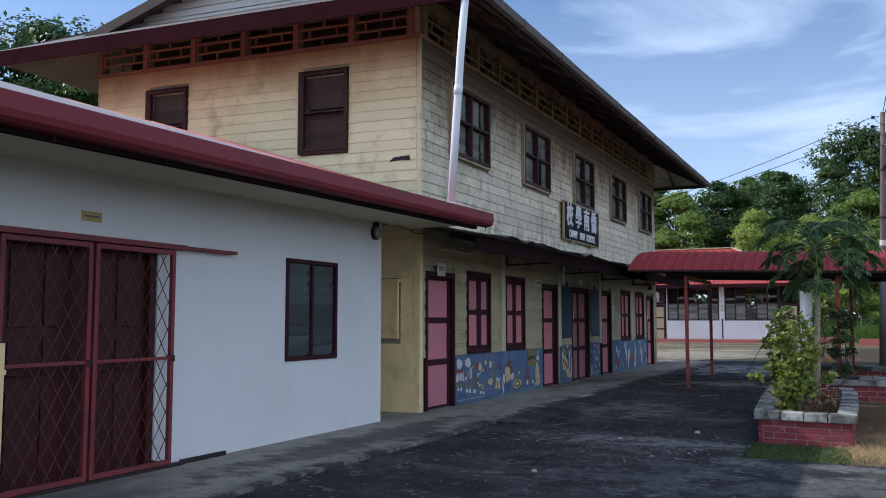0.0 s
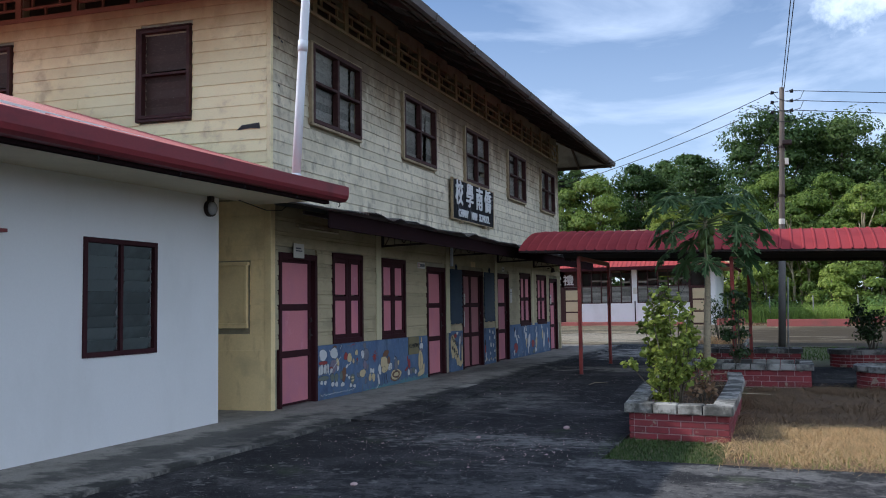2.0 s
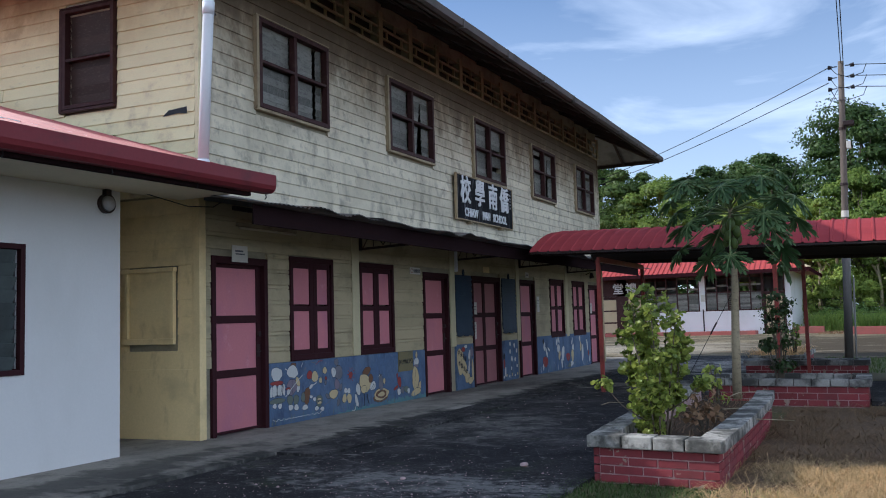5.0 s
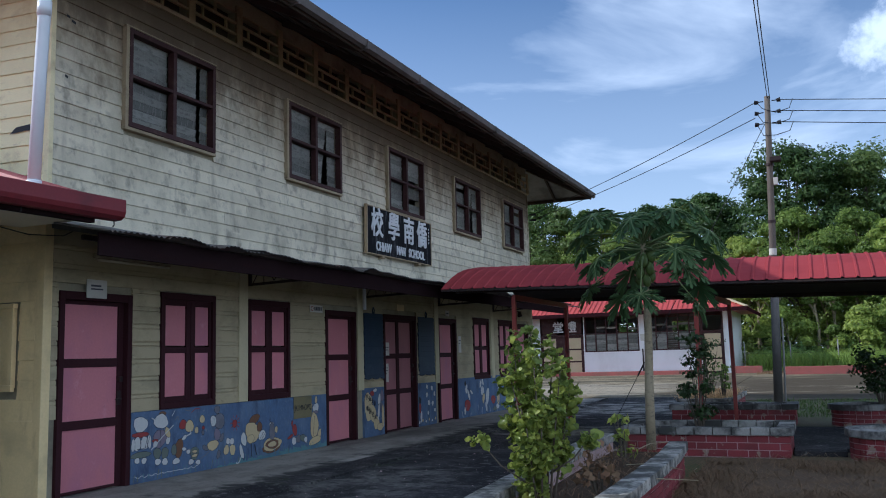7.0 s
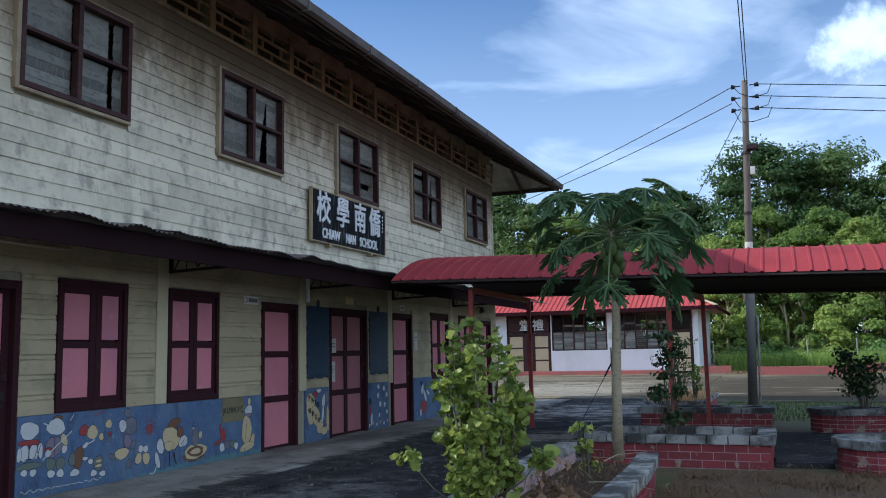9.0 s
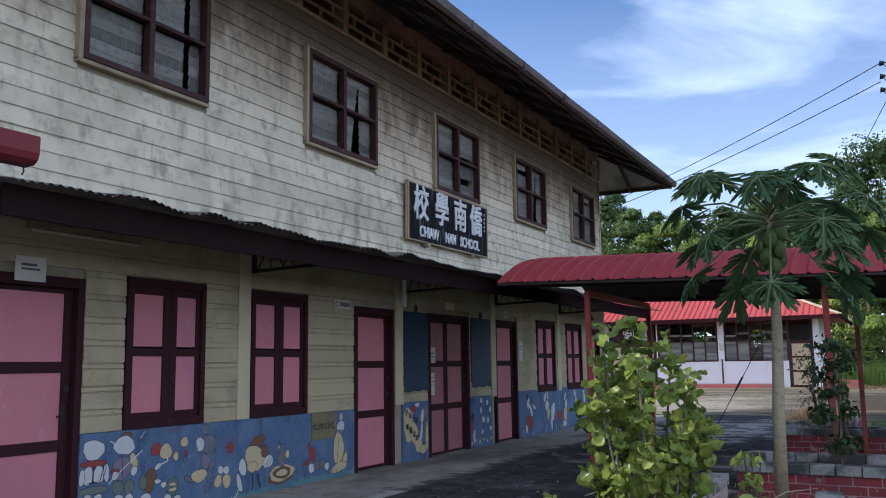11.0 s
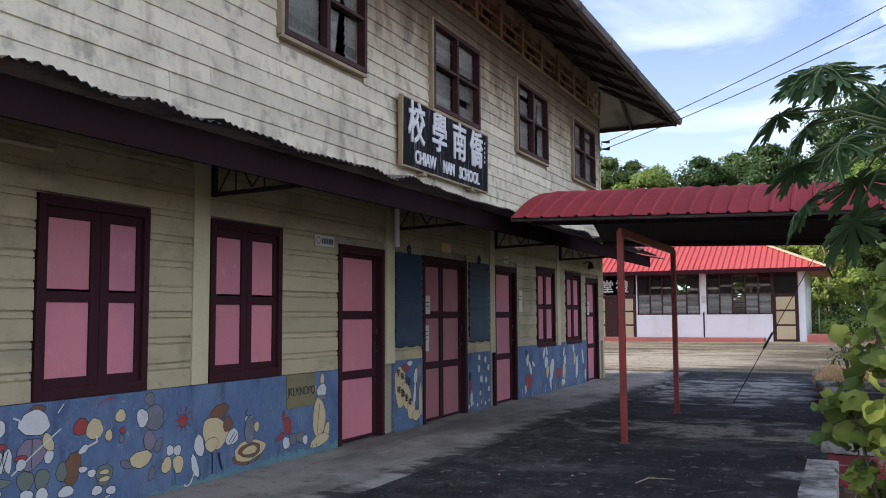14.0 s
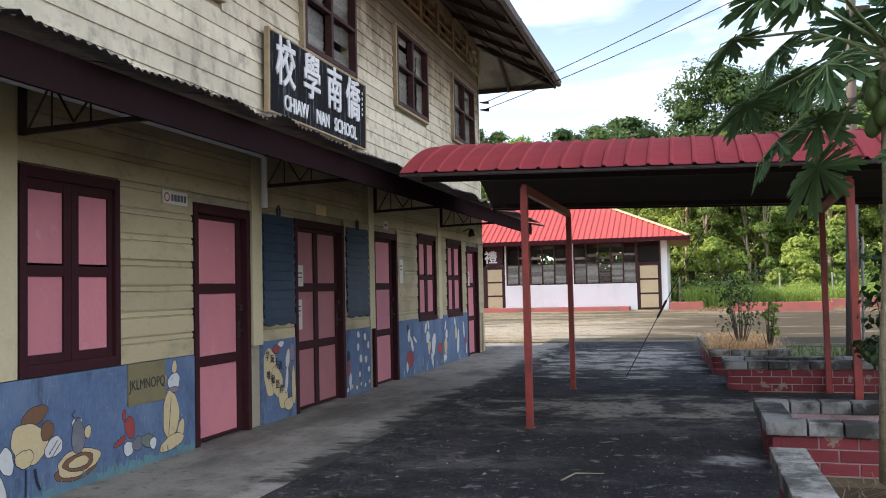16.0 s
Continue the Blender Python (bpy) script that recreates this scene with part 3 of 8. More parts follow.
def pierced(axis, plane0, plane1, a0, a1, z0, z1, holes):
    """A wall with openings: axis 'x' stands across x and runs along y. holes: rows of (a0, a1, z0, z1)."""
    ms = Mesher()
    cuts = sorted({a0, a1, *(h for hole in holes for h in hole[:2] if a0 < h < a1)})
    for b0, b1 in zip(cuts, cuts[1:]):
        mid, z = (b0 + b1) / 2, z0
        for h in sorted((h for h in holes if h[0] < mid < h[1]), key=lambda h: h[2]):
            if h[2] > z:
                ms.box(plane0, plane1, b0, b1, z, h[2]) if axis == "x" else ms.box(b0, b1, plane0, plane1, z, h[2])
            z = max(z, h[3])
        if z < z1:
            ms.box(plane0, plane1, b0, b1, z, z1) if axis == "x" else ms.box(b0, b1, plane0, plane1, z, z1)
    return ms


def lettering(name, text, size, material, parent, at, thick=0.004, stretch=1.0, weight=0.0):
    """Text as a mesh, centred, in the built-in font."""
    cu = bpy.data.curves.new(name, "FONT")
    cu.body, cu.size, cu.align_x, cu.align_y, cu.extrude, cu.bevel_depth = text, size, "CENTER", "CENTER", thick, weight
    tmp = bpy.data.objects.new(name, cu)
    scene.collection.objects.link(tmp)
    bpy.context.view_layer.update()
    me = bpy.data.meshes.new_from_object(tmp.evaluated_get(bpy.context.evaluated_depsgraph_get()))
    bpy.data.objects.remove(tmp)
    me.materials.clear()
    me.materials.append(material)
    return part(name, me, parent, at=at @ Matrix.Diagonal((stretch, 1, 1, 1)))


FACE_X = Matrix(((0, 0, 1, 0), (1, 0, 0, 0), (0, 1, 0, 0), (0, 0, 0, 1)))    # flat things on a wall that looks along +x
FACE_Y = Matrix(((1, 0, 0, 0), (0, 0, -1, 0), (0, 1, 0, 0), (0, 0, 0, 1)))   # ... along -y


def lie(y):
    """The level of the ground: flat, then rising gently to the hall."""
    return 0.05 + 0.0095 * max(0.0, min(y, 80.0) - 27.0)


# ---- ground ----
ms = Mesher()
xs = [-400, -120, -60, -30, -20, -15, -10, -5, 0, 5, 10, 15, 20, 30, 60, 120, 400]
ys = [-400, -100, -40, -20, -10, 0, 10, 20, 27, 35, 42, 50, 58, 66, 80, 120, 400]
ms.v = [(x, y, lie(y)) for y in ys for x in xs]
ms.f = [(j * len(xs) + i, j * len(xs) + i + 1, (j + 1) * len(xs) + i + 1, (j + 1) * len(xs) + i) for j in range(len(ys) - 1) for i in range(len(xs) - 1)]
structure("ground", ms.mesh("ground", m_ground), "grassy brown earth reaching to the woods", "ground")


def slab(ms, x0, x1, y0, y1, up, steps=1):
    """A concrete slab that follows the lie of the ground."""
    rows = [y0 + (y1 - y0) * i / steps for i in range(steps + 1)]
    v = [(x, y, lie(y) + up - d) for y in rows for x, d in ((x0, 0.3), (x1, 0.3), (x1, 0.0), (x0, 0.0))]
    f = [(4 * i + j, 4 * i + (j + 1) % 4, 4 * i + 4 + (j + 1) % 4, 4 * i + 4 + j) for i in range(steps) for j in range(4)]
    ms.add(v, f + [(3, 2, 1, 0), tuple(4 * steps + j for j in range(4))])


ms = Mesher()
slab(ms, -4.85, -1.42, -20, 27, 0.03)
slab(ms, -4.85, -1.42, 27, 31.2, 0.03, 2)
slab(ms, -1.42, 4.6, -20, 9.86, 0.03)
slab(ms, -1.42, 14, 18.35, 22.0, 0.03)
structure("yard", ms.mesh("yard", m_asphalt), "black algae-stained concrete yard with pale worn patches", "yard")
ms = Mesher()
slab(ms, -30, -1.85, 31.2, 52, 0.03, 4)
slab(ms, -1.85, 16, 30.0, 52, 0.02, 4)
structure("far_yard", ms.mesh("far_yard", m_yard_far), "pale sunlit concrete yard before the hall", "yard")
ms = Mesher()
ms.box(-6.35, -4.86, -20, 10.72, -0.25, 0.115)
ms.box(-7.6, -4.86, 10.72, 20.5, -0.25, 0.112)
ms.box(-7.6, -4.80, 20.515, 30.9, -0.25, 0.118)
structure("apron", ms.mesh("apron", m_apron, bevel=0.012), "grey stained concrete walkway along the school", "pavement")
ms = Mesher()
DRAIN = (11.5, 14.0, 16.5, 20.49, 23.5, 27.0, 30.5)
ms.v = [(x, y, z) for y in DRAIN for x, z in ((-4.855 if y < 20.5 else -4.795, lie(y) + 0.060), (-4.40 - 0.0248 * (y - 16.5), lie(y) + 0.054), (-4.39 - 0.0248 * (y - 16.5), -0.2), (-4.855 if y < 20.5 else -4.795, -0.2))]
ms.f = [(4 * i + j, 4 * i + 4 + j, 4 * i + 4 + (j + 1) % 4, 4 * i + (j + 1) % 4) for i in range(len(DRAIN) - 1) for j in range(4)] + [(0, 1, 2, 3), tuple(4 * len(DRAIN) - 1 - j for j in range(4))]
structure("drain_edge", ms.mesh("drain_edge", m_asphalt), "narrow mossy concrete drain edge", "kerb")
ms = Mesher()
slab(ms, -0.36, 9, 9.86, 17.2, 0.025)
structure("bare_soil", ms.mesh("bare_soil", m_soil), "bare brown soil with flattened dry grass", "soil")

# ---- the school ----
WX, Y0, Y1, XL = -6.30, 11.94, 28.45, -12.74      # front wall, near and far end, back wall
SKEW = 0.085                                       # the near end runs slantwise: nearer by this much a metre towards the back
END_TURN = Matrix.Translation((WX, Y0, 0)) @ Matrix.Rotation(math.atan(SKEW), 4, "Z") @ Matrix.Translation((-WX, -Y0, 0))
school = thing("school_building", "two-storey weathered timber school with pink doors and brick vents", "building")
DOORS = [(12.14, 1.05), (17.48, 1.0), (21.95, 1.0), (27.07, 0.96)]
LOWWIN = [13.67, 15.42, 23.95, 25.66]
UPWIN = [13.03, 16.40, 19.77, 23.02, 26.27]
UW, UZ0, UZ1 = 1.60, 4.28, 5.49
LW, LZ0, LZ1 = 1.03, 0.93, 2.35
DZ = 2.28
VZ0, VZ1 = 5.98, 6.48
VENT_STEP = 1.025
NV = 16
holes = [(y, y + w, 0.1, DZ) for y, w in DOORS] + [(19.49, 20.90, 0.1, DZ)] + [(y, y + LW, LZ0, LZ1) for y in LOWWIN]
wall_low = part("wall", pierced("x", WX - 0.16, WX - 0.03, Y0 + 0.03, Y1, 0.05, 3.02, holes).mesh("wall", m_core, weld=True), school, "olive cream lower front wall")
holes = [(y + 0.05, y + UW - 0.05, UZ0 + 0.05, UZ1 - 0.05) for y in UPWIN] + [(Y0 + 0.26 + i * VENT_STEP, Y0 + 0.26 + i * VENT_STEP + 0.9, VZ0, VZ1) for i in range(NV)]
wall_up = part("wall", pierced("x", WX - 0.16, WX - 0.03, Y0 + 0.03, Y1, 3.02, 6.74, holes).mesh("wall", m_core, weld=True), school, "mouldy white upper front wall")
SIDEWIN = [(-8.40, 0.84), (-11.53, 0.82)]
SV = [-12.62 + i * 1.035 for i in range(6)]
holes = [(x + 0.05, x + w - 0.05, UZ0 + 0.03, UZ1 + 0.0) for x, w in SIDEWIN] + [(x, x + 0.9, VZ0, VZ1) for x in SV]
wall_side = part("wall", pierced("y", Y0 + 0.03, Y0 + 0.16, XL, WX - 0.03, 0.05, 6.74, holes).mesh("wall", m_core, weld=True), school, "cream boarded end wall with brown stains", at=END_TURN)
ms = Mesher().box(XL, XL + 0.13, Y0 + 0.16, Y1 - 0.13, 0.05, 6.50).box(XL, WX - 0.16, Y1 - 0.13, Y1, 0.05, 6.74)
part("wall", ms.mesh("wall", m_core), school, "hidden back walls")
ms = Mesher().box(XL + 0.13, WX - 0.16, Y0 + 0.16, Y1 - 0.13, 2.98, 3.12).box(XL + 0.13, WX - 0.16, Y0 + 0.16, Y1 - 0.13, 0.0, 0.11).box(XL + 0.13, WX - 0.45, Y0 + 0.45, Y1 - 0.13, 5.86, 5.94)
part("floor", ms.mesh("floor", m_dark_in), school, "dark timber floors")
# added dark sheets behind the vents, for the gloom of the attic
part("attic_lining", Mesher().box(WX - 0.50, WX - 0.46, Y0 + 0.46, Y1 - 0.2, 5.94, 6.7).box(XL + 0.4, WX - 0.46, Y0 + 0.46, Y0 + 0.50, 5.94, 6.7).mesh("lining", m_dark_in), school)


def board_mesh(pitch, material, lap=0.014, deep=0.030):
    """A one metre lapped board along local x; it looks along -y and its lower edge stands out."""
    ms = Mesher()
    ms.add([(0, 0, 0), (1, 0, 0), (1, 0, pitch + lap), (0, 0, pitch + lap), (0, -deep, 0.002), (1, -deep, 0.002), (1, -deep * 0.42, pitch + lap), (0, -deep * 0.42, pitch + lap), (0, -deep, 0.012), (1, -deep, 0.012)],
           [(0, 1, 5, 4), (4, 5, 9, 8), (8, 9, 6, 7), (7, 6, 2, 3), (0, 4, 8, 7, 3), (1, 2, 6, 9, 5), (0, 3, 2, 1)])
    return ms.mesh("board", material)


def clad(parent, me, pitch, a0, a1, z0, z1, holes, pose_of, joints, rng, skip=()):
    """Rows of lapped boards between openings, each board an object of its own."""
    rows = int(round((z1 - z0) / pitch))
    for r in range(rows):
        z = z0 + r * pitch
        spans = [(a0, a1)]
        for h in holes:
            if h[2] < z + pitch * 0.6 and h[3] > z + pitch * 0.4:
                spans = [s for b0, b1 in spans for s in ((b0, min(b1, h[0])), (max(b0, h[1]), b1)) if s[1] - s[0] > 0.03]
        for b0, b1 in spans:
            cuts = [b0] + [c for c in ((j + rng.choice((-0.5, 0.0, 0.55))) for j in joints) if b0 + 0.6 < c < b1 - 0.6 and rng.random() < 0.14] + [b1]
            for c0, c1 in zip(cuts, cuts[1:]):
                if any(s[0] < (c0 + c1) / 2 < s[1] and s[2] == r for s in skip):
                    continue
                m = pose_of(c0 + 0.002, z) @ pose(0, rng.uniform(-0.003, 0.002), 0, rng.uniform(-0.35, 0.25)) @ Matrix.Diagonal((c1 - c0 - 0.004, 1, 1, 1))
                part("board", me, parent, at=m)


rng = random.Random(7)
PITCH = 0.1645
front = lambda a, z: Matrix.Translation((WX - 0.03, a, z)) @ Matrix.Rotation(radians(90), 4, "Z")
side = lambda a, z: Matrix.Translation((a, Y0 + 0.03, z))
up_holes = [(y - 0.02, y + UW + 0.02, UZ0 - 0.03, UZ1 + 0.03) for y in UPWIN]
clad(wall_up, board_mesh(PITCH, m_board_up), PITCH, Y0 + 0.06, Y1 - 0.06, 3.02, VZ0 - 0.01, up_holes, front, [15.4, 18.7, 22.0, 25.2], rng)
sd_holes = [(x - 0.01, x + w + 0.01, UZ0 - 0.03, UZ1 + 0.08) for x, w in SIDEWIN]
clad(wall_side, board_mesh(PITCH, m_board_side), PITCH, XL + 0.05, WX - 0.06, 3.02, VZ0 - 0.01, sd_holes, side, [-9.5], rng)
LP = 0.205
low_holes = [(y - 0.01, y + w + 0.01, 0, DZ + 0.02) for y, w in DOORS] + [(19.48, 20.91, 0, DZ + 0.02)] + [(y - 0.01, y + LW + 0.01, LZ0 - 0.02, LZ1 + 0.02) for y in LOWWIN]
low_holes += [(b - 0.1, b + 0.1, 0, 4) for b in (15.30, 18.62, 21.87, 25.20)]


def cove_board(pitch, material):
    """A lapped board with a hollow along its upper edge, which shows as a second line."""
    ms = Mesher()
    prof = [(0, 0.0), (-0.036, 0.0), (-0.037, 0.010), (-0.035, pitch * 0.68), (-0.019, pitch * 0.70), (-0.019, pitch * 0.735), (-0.031, pitch * 0.75), (-0.029, pitch - 0.016), (-0.017, pitch - 0.012), (-0.017, pitch + 0.012), (0, pitch + 0.012)]
    k = len(prof)
    ms.v = [(x, y, z) for x in (0, 1) for y, z in prof]
    ms.f = [(i, (i + 1) % k, k + (i + 1) % k, k + i) for i in range(k)] + [tuple(range(k)), tuple(reversed(range(k, 2 * k)))]
    return ms.mesh("board", material)


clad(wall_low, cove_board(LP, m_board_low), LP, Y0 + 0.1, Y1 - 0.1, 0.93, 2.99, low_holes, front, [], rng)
clad(wall_side, board_mesh(LP, m_cream), LP, XL + 0.05, WX - 0.1, 0.93, 2.99, [(-7.36, -6.62, 1.2, 2.15)], side, [], rng)
part("plinth", Mesher().box(XL, WX - 0.06, Y0 - 0.005, Y0 + 0.03, 0.08, 0.93).mesh("plinth", m_cream), wall_side, "plain yellow lower band")
# corner and bay posts
for b in (15.30, 18.62, 21.87, 25.20):
    part("bay_post", Mesher().box(WX - 0.03, WX + 0.02, b - 0.1, b + 0.1, 0.93, 3.0).mesh("post", m_post, bevel=0.006), wall_low)
part("corner_post", Mesher().box(WX - 0.10, WX + 0.012, Y0 - 0.012, Y0 + 0.10, 0.1, 3.03).mesh("post", m_cream, bevel=0.008), school, "cream corner post")
part("corner_board", Mesher().box(WX - 0.055, WX + 0.008, Y0 - 0.008, Y0 + 0.055, 3.035, 5.97).mesh("post", m_board_side, bevel=0.006), school)
part("corner_post", Mesher().box(WX - 0.1, WX + 0.012, Y1 - 0.10, Y1 + 0.012, 0.1, 3.03).mesh("post", m_board_low, bevel=0.008), school)
part("corner_board", Mesher().box(WX - 0.055, WX + 0.008, Y1 - 0.055, Y1 + 0.008, 3.035, 5.97).mesh("post", m_board_up, bevel=0.006), school)
# broken board ends at the near corner
part("hole", Mesher().add([(-6.83, Y0 - 0.004, 3.985), (-6.74, Y0 - 0.004, 4.055), (-6.47, Y0 - 0.004, 4.075), (-6.46, Y0 - 0.004, 3.99), (-6.6, Y0 - 0.004, 4.005)], [(0, 1, 2, 3, 4)]).mesh("hole", m_black), wall_side, "broken board end")
ms = Mesher()
for y, z, w in ((12.13, 5.31, 0.05), (12.20, 5.27, 0.06), (12.13, 4.62, 0.04)):
    ms.add([(WX + 0.004, y, z), (WX + 0.004, y + w, z - 0.012), (WX + 0.004, y + w, z + 0.018), (WX + 0.004, y, z + 0.03)], [(0, 1, 2, 3)])
part("hole", ms.mesh("hole", m_black), wall_up)


def vent_panel(material, w=0.9, h=VZ1 - VZ0):
    """Open brickwork: bars and staggered uprights, looking along -y."""
    ms = Mesher()
    t, n = 0.030, 3
    for i in range(n + 1):
        z = h * i / n
        ms.box(0, w, -0.028, 0.015, max(0, z - t / 2), min(h, z + t / 2))
    for i in range(n):
        z0, z1 = h * i / n, h * (i + 1) / n
        for u in ((0.47,), (0.20, 0.76), (0.50,))[i]:
            ms.box(u * w - t / 2, u * w + t / 2, -0.024, 0.013, z0 + t / 2, z1 - t / 2)
    return ms.mesh("vent_brickwork", material)


vp, vps = vent_panel(m_vent), vent_panel(m_vent_red)
for i in range(NV):
    part("vent_panel", vp, wall_up, at=Matrix.Translation((WX - 0.03, Y0 + 0.26 + i * VENT_STEP, VZ0)) @ Matrix.Rotation(radians(90), 4, "Z"))
for x in SV:
    part("vent_panel", vps, wall_side, at=Matrix.Translation((x, Y0 + 0.04, VZ0)))
ms = Mesher().box(WX - 0.03, WX + 0.02, Y0 - 0.02, Y1, VZ0 - 0.03, VZ0 + 0.02)
for i in range(NV + 1):
    y = Y0 + 0.26 + i * VENT_STEP - 0.125
    ms.box(WX - 0.03, WX + 0.012, max(Y0, y), y + 0.125, VZ0 + 0.02, VZ1 + 0.1)
part("vent_frame", ms.mesh("vent_frame", m_vent, bevel=0.004), wall_up)
ms = Mesher().box(XL, WX + 0.0, Y0 - 0.02, Y0 + 0.03, VZ0 - 0.05, VZ0 + 0.02)
for i in range(7):
    x = -12.62 + i * 1.035 - 0.115
    ms.box(max(XL, x), min(x + 0.105, WX), Y0 - 0.012, Y0 + 0.03, VZ0 + 0.02, VZ1 + 0.1)
part("vent_frame", ms.mesh("vent_frame", m_vent_red, bevel=0.004), wall_side)


def pieces(parent, rows, material, bevel=0.004):
    """Bars of a frame, each a part of its own: rows of (name, box)."""
    for name, b in rows:
        part(name, Mesher().box(*b).mesh(name, material, bevel=bevel), parent)


def framed(parent, w, h, bars_a, bars_z, t, d0, d1, material, name="frame"):
    """An upright frame in the plane of local y and z, with inner bars; x from d0 to d1."""
    rows = [("stile", (d0, d1, 0, t, 0, h)), ("stile", (d0, d1, w - t, w, 0, h)), ("rail", (d0, d1, t, w - t, 0, t)), ("rail", (d0, d1, t, w - t, h - t, h))]
    rows += [("mullion", (d0 + 0.004, d1 - 0.006, a - b / 2, a + b / 2, t, h - t)) for a, b in bars_a]
    rows += [("glazing_bar", (d0 + 0.006, d1 - 0.009, t, w - t, z - b / 2, z + b / 2)) for z, b in bars_z]
    pieces(parent, rows, material)


louvre_me = Mesher().box(-0.003, 0.003, 0, 1, 0, 0.099).mesh("louvre", m_louvre)
louvre_gme = Mesher().box(-0.003, 0.003, 0, 1, 0, 0.135).mesh("louvre", m_louvre_g)


def louvres(parent, me, y0, y1, z0, z1, n, tilt, rng, x=-0.07, miss=0.0):
    step = (z1 - z0) / n
    for i in range(n):
        if rng.random() < miss:
            continue
        part("louvre", me, parent, at=Matrix.Translation((x, y0, z0 + i * step)) @ pose(0, 0, 0, 0, tilt + rng.uniform(-5, 5), 0) @ Matrix.Diagonal((1, y1 - y0, 1, 1)))


louvre_dme = Mesher().box(-0.003, 0.003, 0, 1, 0, 0.125).mesh("louvre", m_louvre_d)


def upper_window(at, w, h, rng, miss, me=louvre_me, gap=""):
    win = part("window", None, school, "louvred timber window", at=at)
    side_win = me is louvre_dme
    part("jamb_casing", Mesher().box(-0.05, 0.055, -0.055, -0.003, -0.03, h + 0.01).mesh("casing", m_frame_up if side_win else m_casing, bevel=0.005), win, "" if side_win else "weathered cream casing board")
    part("window_sill", Mesher().box(-0.05, 0.05, -0.055, w + 0.01, -0.045, -0.006).mesh("sill", m_frame_up if side_win else m_casing, bevel=0.005), win)
    part("head_casing", Mesher().box(-0.05, 0.05, -0.055, w + 0.022, h + 0.012, h + 0.03).mesh("casing", m_frame_up if side_win else m_casing, bevel=0.004), win)
    framed(win, w, h, [] if side_win else [(w / 2, 0.065)], [(h * 0.49, 0.035)] if side_win else [(h * 0.52, 0.04)], 0.05 if side_win else 0.06, -0.05, 0.055, m_frame_up)
    for half_, (a0, a1) in enumerate(((0.05, w - 0.05),) if side_win else ((0.06, w / 2 - 0.035), (w / 2 + 0.035, w - 0.06))):
        for z0, z1 in ((0.06, h * 0.5), (h * 0.545, h - 0.06)):
            step = (z1 - z0) / 5
            for i in range(5):
                z = z0 + i * step
                if rng.random() < miss:
                    continue
                spans = [(a0, a1)]
                if half_ == 1 and gap == "strip":
                    spans = [(a0, a0 + 0.49), (a0 + 0.57, a1)]
                elif half_ == 1 and gap == "wedge":
                    k = 0.18 * (1 - z / (h * 0.86))
                    spans = [(a0, a0 + 0.42 - max(0, k)), (a0 + 0.44 + 0.1 * max(0, k), a1)] if k > 0 else spans
                for b0, b1 in spans:
                    part("louvre", me, win, at=Matrix.Translation((-0.075, b0, z)) @ pose(0, 0, 0, 0, (16 if side_win else 11) + rng.uniform(-4, 4), 0) @ Matrix.Diagonal((1, b1 - b0, 1, 1)))
    return win


for y, miss, gap in zip(UPWIN, (0.0, 0.0, 0.03, 0.05, 0.03), ("strip", "wedge", "", "wedge", "")):
    upper_window(Matrix.Translation((WX, y, UZ0)), UW, UZ1 - UZ0, rng, miss, gap=gap)
turn_side = Matrix.Rotation(radians(-90), 4, "Z")
for x, w in SIDEWIN:
    upper_window(END_TURN @ Matrix.Translation((x, Y0, UZ0 - 0.03)) @ turn_side, w, UZ1 - UZ0 + 0.1, rng, 0.0, louvre_dme)
# added dark sheet behind the upper windows, standing for the unlit rooms
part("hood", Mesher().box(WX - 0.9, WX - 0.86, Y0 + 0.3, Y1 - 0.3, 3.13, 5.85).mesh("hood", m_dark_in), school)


def pink_door(at, w, h, leaves=1, handle=True, paint=m_pink):
    """A dark frame with three pink panels in each leaf, set back in the wall."""
    t = 0.07
    door = part("door", None, school, "pink panelled door in a dark maroon frame", at=at)
    pieces(door, [("jamb", (-0.16, 0.016, 0, t, 0, h)), ("jamb", (-0.16, 0.016, w - t, w, 0, h)), ("head", (-0.16, 0.016, t, w - t, h - 0.09, h))], m_maroon, 0.005)
    lw = (w - 2 * t) / leaves
    for k in range(leaves):
        a0, a1 = t + k * lw, t + (k + 1) * lw
        st, rows = 0.05 if leaves == 1 else 0.042, [0.0, 0.735, 1.40, h - 0.09]
        bars = [("stile", (-0.10, -0.055, a0, a0 + st, 0.02, h - 0.09)), ("stile", (-0.10, -0.055, a1 - st - 0.03, a1, 0.02, h - 0.09))]
        bars += [("rail", (-0.099, -0.056, a0 + st, a1 - st - 0.03, 0.02 if z == 0 else z - 0.045, min(h - 0.09, z + 0.05))) for z in rows]
        pieces(door, bars, m_maroon)
        for z0, z1 in zip(rows, rows[1:]):
            part("panel", Mesher().box(-0.09, -0.072, a0 + st - 0.01, a1 - st - 0.02, z0 + 0.04, z1 - 0.03).mesh("panel", paint), door, "pink panel")
    if handle:
        ms = Mesher().tube([(-0.055, w - t - 0.06, 0.99), (-0.01, w - t - 0.06, 0.99), (-0.005, w - t - 0.15, 0.985)], 0.010)
        part("lock_plate", Mesher().box(-0.056, -0.045, w - t - 0.085, w - t - 0.035, 0.92, 1.08).mesh("lock_plate", m_steel_dark), door)
        part("padlock", Mesher().box(-0.055, -0.02, w - t - 0.08, w - t - 0.03, 1.18, 1.24).mesh("padlock", m_steel_dark, bevel=0.006), door)
        part("handle", ms.mesh("handle", m_steel_dark), door, "dark lever handle")
    return door


for y, w in DOORS:
    pink_door(Matrix.Translation((WX, y, 0.105)), w, DZ - 0.105)
